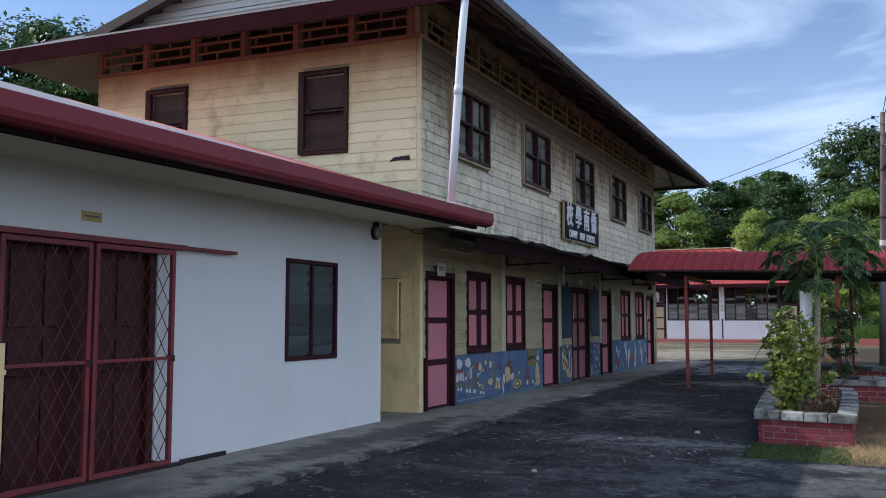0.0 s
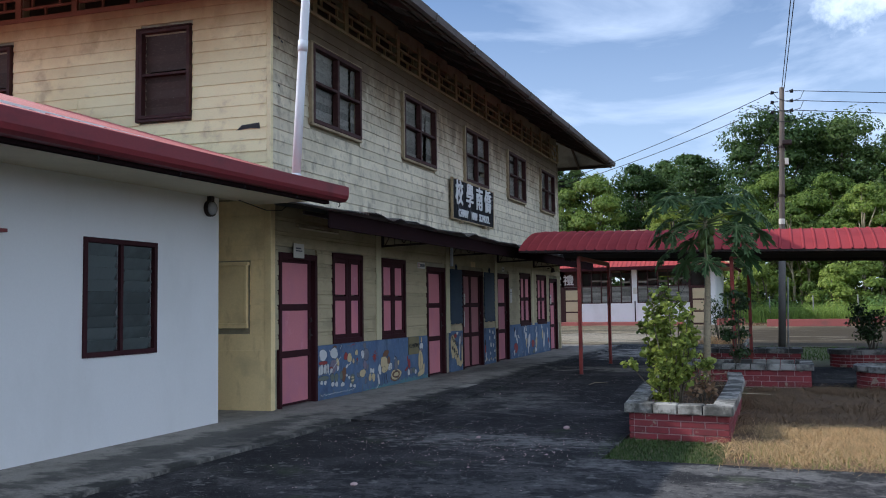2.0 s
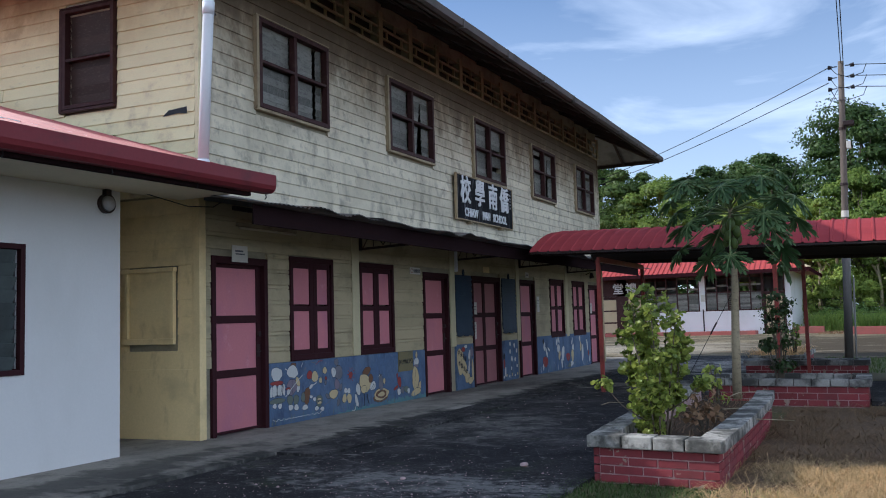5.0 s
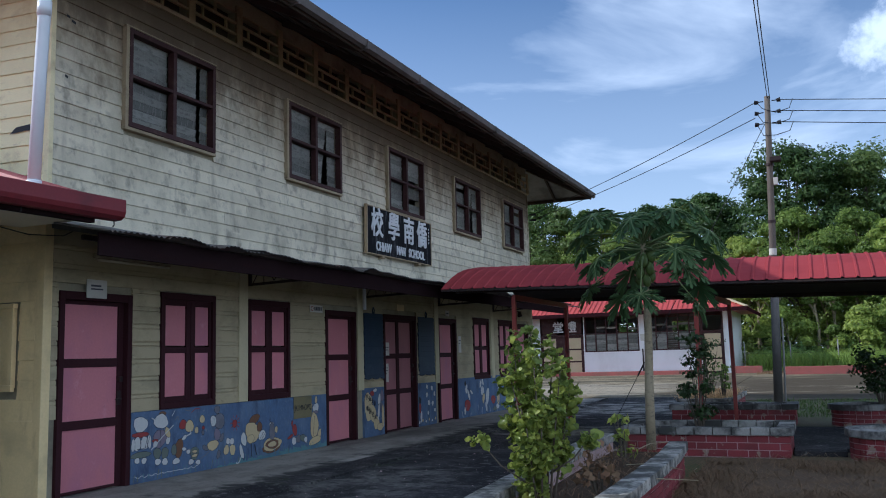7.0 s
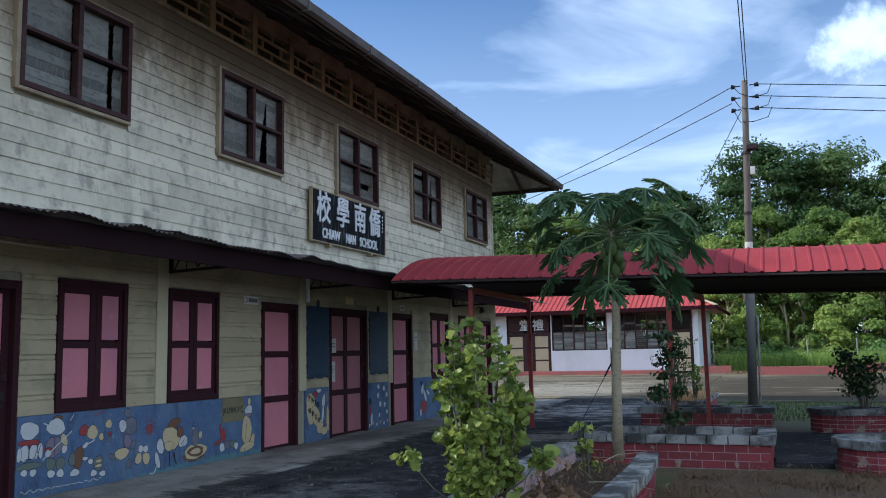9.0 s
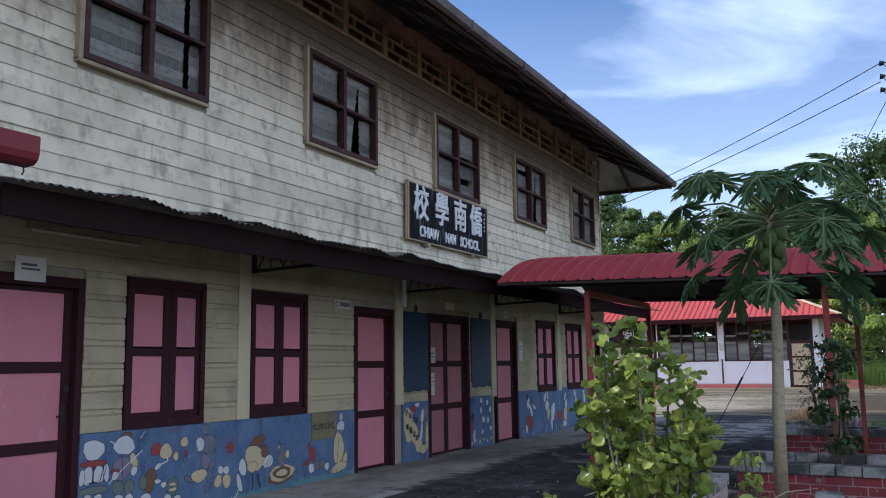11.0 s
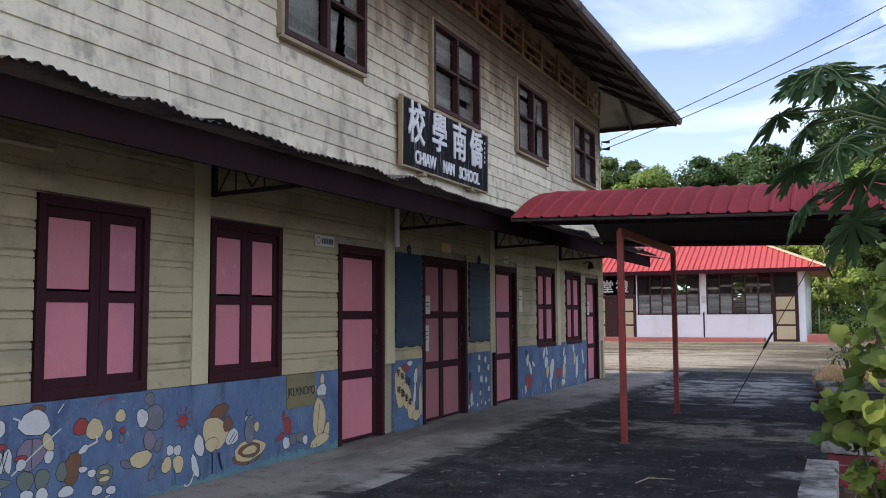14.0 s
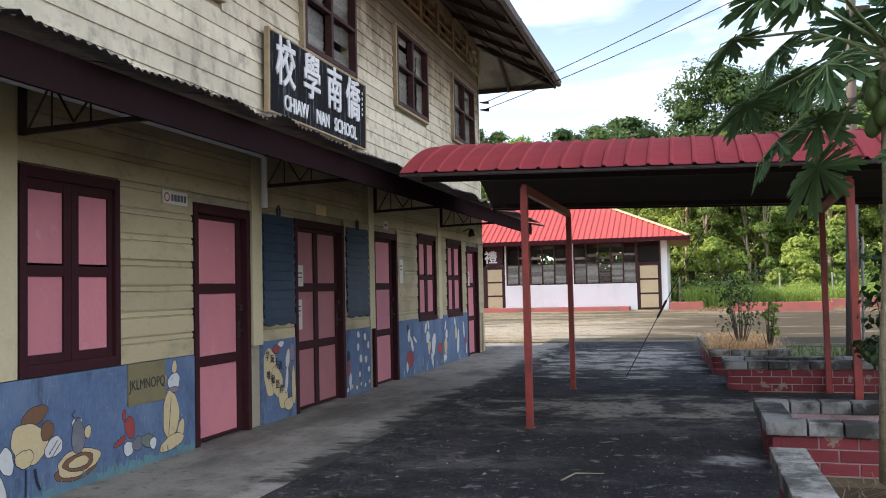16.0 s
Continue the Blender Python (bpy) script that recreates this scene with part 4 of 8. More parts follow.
pink_door(Matrix.Translation((WX, 19.49, 0.105)), 1.41, DZ - 0.105, leaves=2, paint=m_pink_old)


def shutter_window(at, w, h, mid=(0.446, 0.60)):
    """Two leaves with two pink panels each; mid: where the meeting stiles begin and end."""
    t = 0.06
    win = part("window", None, school, "shut window with four pink panels", at=at)
    pieces(win, [("jamb", (-0.12, 0.02, 0, t, 0, h)), ("jamb", (-0.12, 0.02, w - t, w, 0, h)), ("sill", (-0.12, 0.02, t, w - t, 0, t + 0.02)), ("head", (-0.12, 0.02, t, w - t, h - t - 0.02, h))], m_maroon, 0.005)
    meet = (mid[0] + mid[1]) / 2
    for a0, p0, p1, a1 in ((t, 0.105, mid[0], meet - 0.002), (meet + 0.002, mid[1], w - 0.105, w - t)):
        bars = [("stile", (-0.055, -0.012, a0, p0, t, h - t)), ("stile", (-0.055, -0.012, p1, a1, t, h - t))]
        bars += [("rail", (-0.054, -0.013, p0, p1, z0, z1)) for z0, z1 in ((t, t + 0.085), (h * 0.475, h * 0.475 + 0.075), (h - t - 0.095, h - t))]
        pieces(win, bars, m_maroon)
        for z0, z1 in ((t + 0.07, h * 0.48), (h * 0.54, h - t - 0.085)):
            part("panel", Mesher().box(-0.048, -0.03, p0 - 0.005, p1 + 0.005, z0, z1).mesh("panel", m_pink), win, "pink panel")
    return win


for y, mid in zip(LOWWIN, ((0.48, 0.655), (0.446, 0.60), (0.45, 0.59), (0.45, 0.59))):
    shutter_window(Matrix.Translation((WX, y, LZ0)), LW, LZ1 - LZ0, mid)

# mural band: blue panels under the windows
def mural_panel(y0, y1, z1):
    return part("mural_panel", Mesher().box(WX - 0.03, WX + 0.012, y0, y1, 0.105, z1).mesh("mural_panel", m_blue_wall, bevel=0.003), school, "blue wall panel painted with faded figures")


# roof
EX, EYN, EYF, EZ, SL = -4.92, 10.73, 30.4, 6.13, 0.50
XC = (WX + XL) / 2
BX = 2 * XC - EX
RZ = EZ + SL * (EX - XC)


def sheet(a, b, c, d, t=0.05):
    """A sloping slab: four corners of its underside."""
    v = [Vector(p) for p in (a, b, c, d)]
    up = (v[1] - v[0]).cross(v[3] - v[0]).normalized()
    up = up if up.z > 0 else -up
    return [tuple(p) for p in v] + [tuple(p + up * t) for p in v], [(3, 2, 1, 0), (4, 5, 6, 7), (0, 1, 5, 4), (1, 2, 6, 5), (2, 3, 7, 6), (3, 0, 4, 7)]


GYN, RZ = 0.92, 7.30        # the gable stands this far behind the near eaves; the ridge
KE, KW = 1.25, 1.85         # the eaves strips, front and back, on which the low gable roof sits
ze, zw = EZ + SL * KE, 6.44
near = lambda x, back=0.0: EYN + back - SKEW * (EX - x)      # the slanting near edge of the roof
roof = part("roof", None, school, "dark weathered metal roof with deep eaves")
for corners in (
        ((EX, near(EX), EZ), (EX, EYF, EZ), (EX - KE, EYF - KE, ze), (EX - KE, near(EX - KE, KE), ze)),
        ((EX - KE, near(EX - KE, GYN - 0.3), ze), (EX - KE, EYF - KE, ze), (XC, EYF - KE - 0.5, RZ), (XC, near(XC, GYN - 0.3), RZ)),
        ((BX + KW, near(BX + KW, GYN), zw), (BX + KW, EYF - KE, zw), (BX, EYF, EZ), (BX, near(BX), EZ)),
        ((XC, near(XC, GYN - 0.3), RZ), (XC, EYF - KE - 0.5, RZ), (BX + KW, EYF - KE, zw), (BX + KW, near(BX + KW, GYN - 0.3), zw)),
        ((EX, EYF, EZ), (BX, EYF, EZ), (BX + KE, EYF - KE, ze), (EX - KE, EYF - KE, ze)),
        ((EX - KE, EYF - KE, ze), (BX + KE, EYF - KE, ze), (XC - 0.01, EYF - KE - 0.5, RZ), (XC + 0.01, EYF - KE - 0.5, RZ)),
):
    part("roof_slope", Mesher().add(*sheet(*corners)).mesh("roof_slope", m_roof_dark), roof)
ms = Mesher().add(*sheet((EX, near(EX), EZ), (EX - KE, near(EX - KE, KE), ze), (BX + KE, near(BX + KE, KE), ze), (BX, near(BX), EZ), 0.03))
part("skirt_roof", ms.mesh("skirt", m_zinc_old), roof, "zinc skirt roof below the gable")
# low gable wall above the skirt, boarded
for i in range(6):
    z0, z1 = 6.56 + 0.125 * i, 6.56 + 0.125 * (i + 1) - 0.008
    x0 = BX + KW + max(0.0, z0 - zw + 0.06) * (XC - BX - KW) / (RZ - zw)
    x1 = min(EX - KE - 0.1, EX - KE - (z0 - ze + 0.05) * (EX - KE - XC) / (RZ - ze))
    if x1 - x0 > 0.3:
        y0, y1, d = near(x0, GYN - 0.02), near(x1, GYN - 0.02), 0.06
        part("gable_board", Mesher().add([(x0, y0, z0), (x1, y1, z0), (x1, y1 + d, z0), (x0, y0 + d, z0), (x0, y0 + 0.012, z1), (x1, y1 + 0.012, z1), (x1, y1 + d, z1), (x0, y0 + d, z1)], [(3, 2, 1, 0), (4, 5, 6, 7), (0, 1, 5, 4), (1, 2, 6, 5), (2, 3, 7, 6), (3, 0, 4, 7)]).mesh("gable_board", m_zinc, bevel=0.003), roof, "weathered grey gable board")
part("bargeboard", Mesher().bar((BX + KW - 0.12, near(BX + KW, GYN - 0.32), zw - 0.09), (XC, near(XC, GYN - 0.32), RZ - 0.02), 0.05, 0.17).mesh("bargeboard", m_timber), roof)
part("bargeboard", Mesher().bar((EX - KE + 0.2, near(EX - KE, GYN - 0.32), ze - 0.03), (XC, near(XC, GYN - 0.32), RZ - 0.02), 0.05, 0.17).mesh("bargeboard", m_timber), roof)
# fascias, gutter, rafters and battens under the eaves
part("fascia", Mesher().bar((BX, near(BX) - 0.016, EZ - 0.10), (EX, near(EX) - 0.016, EZ - 0.10), 0.028, 0.26).mesh("fascia", m_fascia, bevel=0.004), roof, "maroon fascia board")
part("fascia", Mesher().box(BX, EX, EYF, EYF + 0.025, EZ - 0.10, EZ + 0.06).box(EX - 0.03, EX, EYN, EYF, EZ - 0.1, EZ + 0.03).mesh("fascia", m_timber, bevel=0.004), roof)
ms = Mesher()
prof = [(0.0, 0.05), (0.0, -0.05), (0.05, -0.085), (0.11, -0.06), (0.13, 0.05), (0.12, 0.05), (0.10, -0.04), (0.05, -0.065), (0.012, -0.04), (0.012, 0.05)]
nseg = 12
gut_rng = random.Random(3)
rings = [[(EX + px, EYN - 0.12 + (EYF - EYN + 0.17) * j / nseg, EZ + pz + (0.0 if j in (0, nseg) else gut_rng.uniform(-0.012, 0.012))) for px, pz in prof] for j in range(nseg + 1)]
for j in range(nseg):
    for i in range(len(prof)):
        q = (i + 1) % len(prof)
        ms.quad(rings[j][i], rings[j][q], rings[j + 1][q], rings[j + 1][i])
for j in range(1, 11):
    y = EYN + j * 1.85
    ms.box(EX - 0.02, EX + 0.137, y, y + 0.03, EZ - 0.095, EZ + 0.055)
part("gutter", ms.mesh("gutter", m_roof_dark), roof, "grey sagging rain gutter")
raft = Mesher().bar((EX - 0.02, 0, EZ - 0.06), (WX - 0.05, 0, EZ - 0.06 + SL * (EX - WX)), 0.05, 0.10).mesh("rafter", m_timber)
y = EYN + 0.5
while y < EYF - 0.6:
    part("rafter", raft, roof, at=Matrix.Translation((0, y, 0)))
    y += 1.28
for s in (0.45, 0.95, 1.3):
    part("batten", Mesher().bar((EX - s, EYN + 0.2, EZ - 0.005 + SL * s - 0.02), (EX - s, EYF - 0.2, EZ - 0.005 + SL * s - 0.02), 0.05, 0.04).mesh("batten", m_timber), roof)
for s in (1, -1):
    for i in range(6):
        x = XC + (i - 2.5) * 1.40
        reach = min(EX - x, x - BX, 1.2 if s == 1 else EYF - Y1)
        yy = (near(x), near(x) + reach) if s == 1 else (EYF, EYF - reach)
        part("rafter", Mesher().bar((x, yy[0], EZ - 0.06), (x, yy[1], EZ - 0.06 + SL * abs(yy[1] - yy[0])), 0.05, 0.10).mesh("rafter", m_timber), roof)
for cx in (EX, BX):
    sg = 1 if cx == EX else -1
    for yy, sy in ((EYN, 1), (EYF, -1)):
        yy = near(cx) if sy == 1 else yy
        part("hip_rafter", Mesher().bar((cx, yy, EZ - 0.06), (cx - sg * 1.5, yy + sy * 1.5, EZ - 0.06 + SL * 1.5), 0.06, 0.13).mesh("rafter", m_timber), roof)
# pale corrugated soffit seen from below at both ends, trimmed along the hips
for far_end, words in ((True, "hip"), (False, "skirt roof")):
    ms, n = Mesher(), 100
    for i in range(n):
        c = []
        for j in (i, i + 1):
            x = BX + 0.1 + (EX - BX - 0.2) * j / n
            ye, sgn = (EYF, -1) if far_end else (near(x), 1)
            reach = max(0.09, min(EYF - 0.12 - Y1 if far_end else 1.2, x - BX, EX - x))
            z = EZ - 0.03 + 0.012 * (j % 2)
            c.append(((x, ye + sgn * 0.08, z + SL * 0.08), (x, ye + sgn * reach, z + SL * reach)))
        ms.quad(c[0][0], c[1][0], c[1][1], c[0][1])
    # near zinc is lighter: bounce off the sunlit low roof put into its colour
    part("soffit", ms.mesh("soffit", m_zinc_dull if far_end else m_zinc), roof, "corrugated zinc seen under the " + words)

# ---- awning along the front ----
awning = thing("awning", "rusted corrugated zinc awning on steel brackets", "awning", (WX, Y0, 2.5))
rng = random.Random(11)
AW = 0.83


def awning_sheet(wavy, seed):
    r = random.Random(seed)
    ms, n, m = Mesher(), 44, 5
    ph = [r.uniform(0, 6.28) for _ in range(4)]
    for i in range(n + 1):
        y = AW * 1.04 * i / n
        for j in range(m + 1):
            s = j / m
            z = 0.25 * (1 - s) - 0.015 * math.sin(3.1 * s) + 0.011 * math.sin(2 * math.pi * y / 0.076)
            z += wavy * s * s * (0.030 * math.sin(4 * y + ph[0]) + 0.018 * math.sin(9 * y + ph[1]))
            ms.v.append((1.27 * s + (0.02 * math.sin(7 * y + ph[2]) * s), y, z))
    w = m + 1
    ms.f = [(i * w + j, (i + 1) * w + j, (i + 1) * w + j + 1, i * w + j + 1) for i in range(n) for j in range(m)]
    me = ms.mesh("sheet", m_zinc_old, smooth=True)
    return me


aw_me = [awning_sheet(w, i) for i, w in enumerate((0.3, 0.6, 1.0, 0.5))]
y, i = Y0 - 0.42, 0
while y < 28.3:
    lift = 0.10 if 3.0 < y - Y0 < 3.6 else 0.0
    part("sheet", aw_me[i % 4], awning, at=Matrix.Translation((0.01, y - Y0, 0.255 + 0.008 * (i % 2) + rng.uniform(-0.010, 0.010))) @ pose(0, 0, 0, rng.uniform(-0.9, 0.9), rng.uniform(-0.8, 0.4) - lift * 16 + 0.0016 * (y - Y0) ** 2, 0))
    y += AW
    i += 1
# fascia strip under the lip, and a strip of flashing on the wall
part("fascia_board", Mesher().box(1.09, 1.115, -0.36, 16.3, 0.02, 0.24).mesh("fascia_board", m_plank, bevel=0.003), awning, "dark maroon board under the lip")
part("purlin", Mesher().box(0.5, 0.54, 0.0, 16.3, 0.26, 0.31).mesh("purlin", m_steel_dark), awning)
ms = Mesher()
r2 = random.Random(5)
prev = None
for i in range(60):
    y = 0.05 + 16.2 * i / 59
    z = 0.48 + r2.uniform(-0.012, 0.012)
    row = ((0.022, y, z + 0.05), (0.03, y, z - 0.06))
    if prev:
        ms.quad(prev[0], row[0], row[1], prev[1])
    prev = row
part("flashing", ms.mesh("flashing", m_zinc_old), awning)


def bracket_mesh():
    ms = Mesher()
    ms.box(0.0, 0.04, -0.02, 0.02, 0.03, 0.47)
    ms.bar((0.04, 0, 0.05), (1.08, 0, 0.075), 0.035, 0.035)
    ms.bar((0.04, 0, 0.42), (1.08, 0, 0.21), 0.03, 0.03)
    pts = [(0.06, 0.06), (0.25, 0.37), (0.42, 0.09), (0.60, 0.30), (0.78, 0.12)]
    for a, b in zip(pts, pts[1:]):
        ms.tube([(a[0], 0, a[1]), (b[0], 0, b[1])], 0.008, 5)
    for x in (0.25, 0.55):
        ms.tube([(x, 0, 0.06), (x, 0, 0.42 - 0.2 * x)], 0.007, 5)
    return ms.mesh("bracket", m_steel_dark)


br = bracket_mesh()
for y in (15.42, 18.74, 21.98, 25.27):
    part("bracket", br, awning, at=Matrix.Translation((0.02, y - Y0, 0.0)))

conduit = thing("wall_pipe", "pale plastic pipe under the awning", "pipe", (WX + 0.10, 13.25, 2.87),
                data=Mesher().tube([(0, 0, 0), (0, 2.0, -0.01), (0, 5.25, -0.02), (0.01, 5.36, -0.05), (0.0, 5.38, -0.55)], 0.032, 10).mesh("wall_pipe", m_pvc, smooth=True))
tube_lamp = thing("tube_lamp", "dusty fluorescent tube fitting on the wall", "lamp", (WX + 0.03, 12.55, 2.66))
part("housing", Mesher().box(0, 0.05, 0, 1.2, 0, 0.05).mesh("housing", m_casing, bevel=0.006), tube_lamp)
part("tube", Mesher().tube([(0.045, 0.03, -0.02), (0.045, 1.17, -0.02)], 0.014, 8).mesh("tube", m_soffit, smooth=True), tube_lamp)


def flat_sign(name, label, category, y, z, w, h, mat, bars, x=WX + 0.012, thick=0.008, bar_mat=None):
    s = thing(name, label, category, (x, y, z), data=Mesher().box(0, thick, 0, w, 0, h).mesh(name, mat, bevel=0.002))
    for a0, a1, b0, b1 in bars:
        part("print", Mesher().box(thick, thick + 0.002, a0 * w, a1 * w, b0 * h, b1 * h).mesh("print", bar_mat or m_print), s)
    return s


flat_sign("notice", "curled white paper notice above a door", "notice", 12.47, 2.215, 0.29, 0.205, m_paper, [(0.2, 0.7, 0.62, 0.72), (0.2, 0.8, 0.45, 0.53)], x=WX + 0.035)
rs = flat_sign("room_sign", "small white plate with dark lettering bars", "sign", 17.0, 2.225, 0.37, 0.115, m_paper, [(0.34, 0.42, 0.25, 0.75), (0.45, 0.55, 0.25, 0.75), (0.58, 0.68, 0.25, 0.75), (0.71, 0.81, 0.25, 0.75), (0.84, 0.93, 0.25, 0.75)])
ring = Mesher()
for k in range(16):
    a, b = 2 * math.pi * k / 16, 2 * math.pi * (k + 1) / 16
    ring.quad((0.0105, 0.06 + 0.040 * math.cos(a), 0.058 + 0.040 * math.sin(a)), (0.0105, 0.06 + 0.040 * math.cos(b), 0.058 + 0.040 * math.sin(b)), (0.0105, 0.06 + 0.028 * math.cos(b), 0.058 + 0.028 * math.sin(b)), (0.0105, 0.06 + 0.028 * math.cos(a), 0.058 + 0.028 * math.sin(a)))
part("ring", ring.mesh("ring", m_mr), rs)
flat_sign("notice", "small pale plate over the double door", "notice", 20.05, 2.36, 0.30, 0.12, m_cream, [])
flat_sign("notice", "small pale plate over a door", "notice", 22.35, 2.33, 0.20, 0.12, m_paper, [(0.2, 0.8, 0.4, 0.6)])
flat_sign("notice", "white paper sheet on the wall", "notice", 23.02, 1.55, 0.16, 0.36, m_paper, [(0.15, 0.8, 0.7, 0.75), (0.15, 0.7, 0.55, 0.59)])
flat_sign("notice", "yellowed paper on the double door", "notice", 19.62, 1.52, 0.20, 0.24, m_paper, [(0.15, 0.85, 0.6, 0.66), (0.15, 0.8, 0.4, 0.45)], x=WX - 0.055)
flat_sign("notice", "white paper on the double door", "notice", 19.62, 1.03, 0.16, 0.34, m_paper, [(0.2, 0.8, 0.75, 0.79), (0.2, 0.8, 0.6, 0.64), (0.2, 0.6, 0.45, 0.49)], x=WX - 0.055)
flat_sign("notice", "white paper on the last door", "notice", 27.3, 1.5, 0.2, 0.28, m_paper, [(0.2, 0.8, 0.7, 0.76)], x=WX - 0.055)
lamp = thing("wall_lamp", "small dark wall lamp at the far bay", "lamp", (WX + 0.02, 26.85, 2.55))
part("arm", Mesher().tube([(0, 0, 0), (0.12, 0, 0.05), (0.16, 0, 0.02)], 0.012, 6).mesh("arm", m_steel_dark), lamp)
part("shade", Mesher().tube([(0.16, 0, 0.04), (0.16, 0, -0.05), (0.17, 0, -0.1)], [0.03, 0.06, 0.065], 10).mesh("shade", m_steel_dark, smooth=True), lamp)

# blue louvred boards beside the double door
for y, w in ((18.73, 0.73), (20.95, 0.78)):
    sh = thing("blue_shutter", "navy slatted shutter board hung on the wall", "shutter", (WX + 0.0, y, 1.17), group="shutters beside the double door")
    part("backing", Mesher().box(0, 0.012, 0.015, w - 0.015, 0.03, 1.10).mesh("backing", m_blue_shut), sh)
    slat = Mesher().add([(0.012, 0.01, 0), (0.036, 0.01, 0.0), (0.016, 0.01, 0.095), (0.012, 0.01, 0.095), (0.012, w - 0.01, 0), (0.036, w - 0.01, 0.0), (0.016, w - 0.01, 0.095), (0.012, w - 0.01, 0.095)],
                        [(0, 1, 2, 3), (7, 6, 5, 4), (0, 4, 5, 1), (1, 5, 6, 2), (2, 6, 7, 3)]).mesh("slat", m_blue_shut)
    for i in range(11):
        part("slat", slat, sh, at=Matrix.Translation((0, 0, 0.02 + 0.099 * i)))
    ms = Mesher()
    for i in range(24):
        a, b = w * i / 24, w * (i + 1) / 24
        za, zb = (-0.035 - 0.03 * abs(math.sin(math.pi * 2.5 * u / w)) for u in (a, b))
        ms.quad((0.03, a, 0.03), (0.03, b, 0.03), (0.03, b, zb), (0.03, a, za))
        ms.quad((0.004, b, 0.03), (0.004, a, 0.03), (0.004, a, za), (0.004, b, zb))
        ms.quad((0.004, a, za), (0.03, a, za), (0.03, b, zb), (0.004, b, zb))
    part("valance", ms.mesh("valance", m_blue_shut), sh)
    part("hook", Mesher().tube([(0.02, w * 0.48, 1.09), (0.025, w * 0.44, 1.17), (0.02, w * 0.5, 1.21), (0.02, w * 0.55, 1.16), (0.02, w * 0.52, 1.09)], 0.012, 6).mesh("hook", m_blue_shut), sh)

# ---- school sign ----
sign = thing("school_sign", "black carved wooden sign with white Chinese and Latin lettering", "sign", Matrix.Translation((WX + 0.05, 18.80, 3.36)) @ pose(0, 0, 0, 0, 0.6, 0))
SW, SH = 2.72, 0.84
part("board", Mesher().box(0, 0.035, 0, SW, 0, SH).mesh("board", m_sign, bevel=0.004), sign, "black board with worn grey streaks")
part("frame", Mesher().box(-0.01, 0.045, -0.04, -0.003, -0.03, SH + 0.03).box(-0.01, 0.045, SW + 0.003, SW + 0.02, -0.02, SH + 0.02).box(-0.01, 0.043, -0.003, SW + 0.003, SH + 0.002, SH + 0.02).box(-0.01, 0.043, -0.003, SW + 0.003, -0.022, -0.002).mesh("frame", m_vent, bevel=0.004), sign, "pale brown edging")
for ch, a in zip("校學南僑", (0.36, 1.03, 1.68, 2.28)):
    lettering("character", ch, 0.56, m_letter, sign, Matrix.Translation((0.041, a, 0.535)) @ FACE_X, 0.004, 0.84, 0.010)
for word, a in (("CHIAW", 0.62), ("NAN", 1.33), ("SCHOOL", 2.03)):
    lettering("word", word, 0.23, m_letter, sign, Matrix.Translation((0.041, a, 0.135)) @ FACE_X, 0.005, 0.78 if word != "NAN" else 0.72, 0.0055)
for i in range(5):
    part("seal_mark", Mesher().box(0.036, 0.039, 2.60, 2.63, 0.42 + 0.07 * i, 0.46 + 0.07 * i).mesh("seal", m_mw), sign)
for a in (0.55, 2.1):
    part("bracket", Mesher().box(-0.05, 0.05, a, a + 0.1, -0.07, -0.023).mesh("bracket", m_vent, bevel=0.004), sign)

# ---- the low white building ----
low = thing("low_building", "low white rendered building with maroon gutter", "building", (0, 0, 0))
LX, LY1 = -6.27, 10.73
doorL = (4.02, 6.50, 0.1, 2.22)
winL = (8.52, 9.60, 1.03, 2.24)
part("wall", pierced("x", LX - 0.15, LX, -14, LY1, 0.05, 3.4, [doorL, winL]).mesh("wall", m_white_low, weld=True), low, "smooth white front wall")
part("wall", Mesher().box(-12.5, LX - 0.15, LY1 - 0.15, LY1 - 0.001, 0.05, 3.4).box(-12.5, -12.35, -14, LY1 - 0.15, 0.05, 3.4).box(-12.35, LX - 0.15, -14, -13.85, 0.05, 3.4).mesh("wall", m_white), low)
part("floor", Mesher().box(-12.35, LX - 0.15, -13.85, LY1 - 0.15, 0.0, 0.1).box(-12.35, LX - 0.15, -13.85, LY1 - 0.15, 2.9, 2.95).mesh("floor", m_dark_in), low)
# roof: ribbed red sheets that rise to the back
rise, RD = 0.318, 4.4          # pitch and depth of the front slope
GX = -5.10
FALL = 0.0115               # the gutter falls towards the gates
rib = Mesher()
RW, ribs = 0.76, 4
pts = []
for i in range(ribs):
    a = RW * i / ribs
    pts += [(a, 0), (a + 0.13, 0), (a + 0.145, 0.028), (a + 0.175, 0.028)]
pts.append((RW, 0))
for a, h in pts:
    rib.v += [(0.125, a, h + rise * -0.125), (-RD, a, h + rise * RD)]
rib.f = [(2 * i, 2 * i + 2, 2 * i + 3, 2 * i + 1) for i in range(len(pts) - 1)]
rib_me = rib.mesh("roof_sheet", m_roof_faded)
for i in range(33):
    y = 11.68 - (i + 1) * RW
    if y + RW <= 11.72:
        part("roof_sheet", rib_me, low, at=Matrix.Translation((GX, y, 3.03 - FALL * (11.68 - y))))
low_end = 2.955 - FALL * 25.6
part("roof_deck", Mesher().add(*sheet((GX + 0.02, -13.9, low_end), (GX + 0.02, 11.67, 2.955), (GX - RD, 11.67, 2.955 + rise * RD), (GX - RD, -13.9, low_end + rise * RD), 0.025)).mesh("deck", m_timber), low)
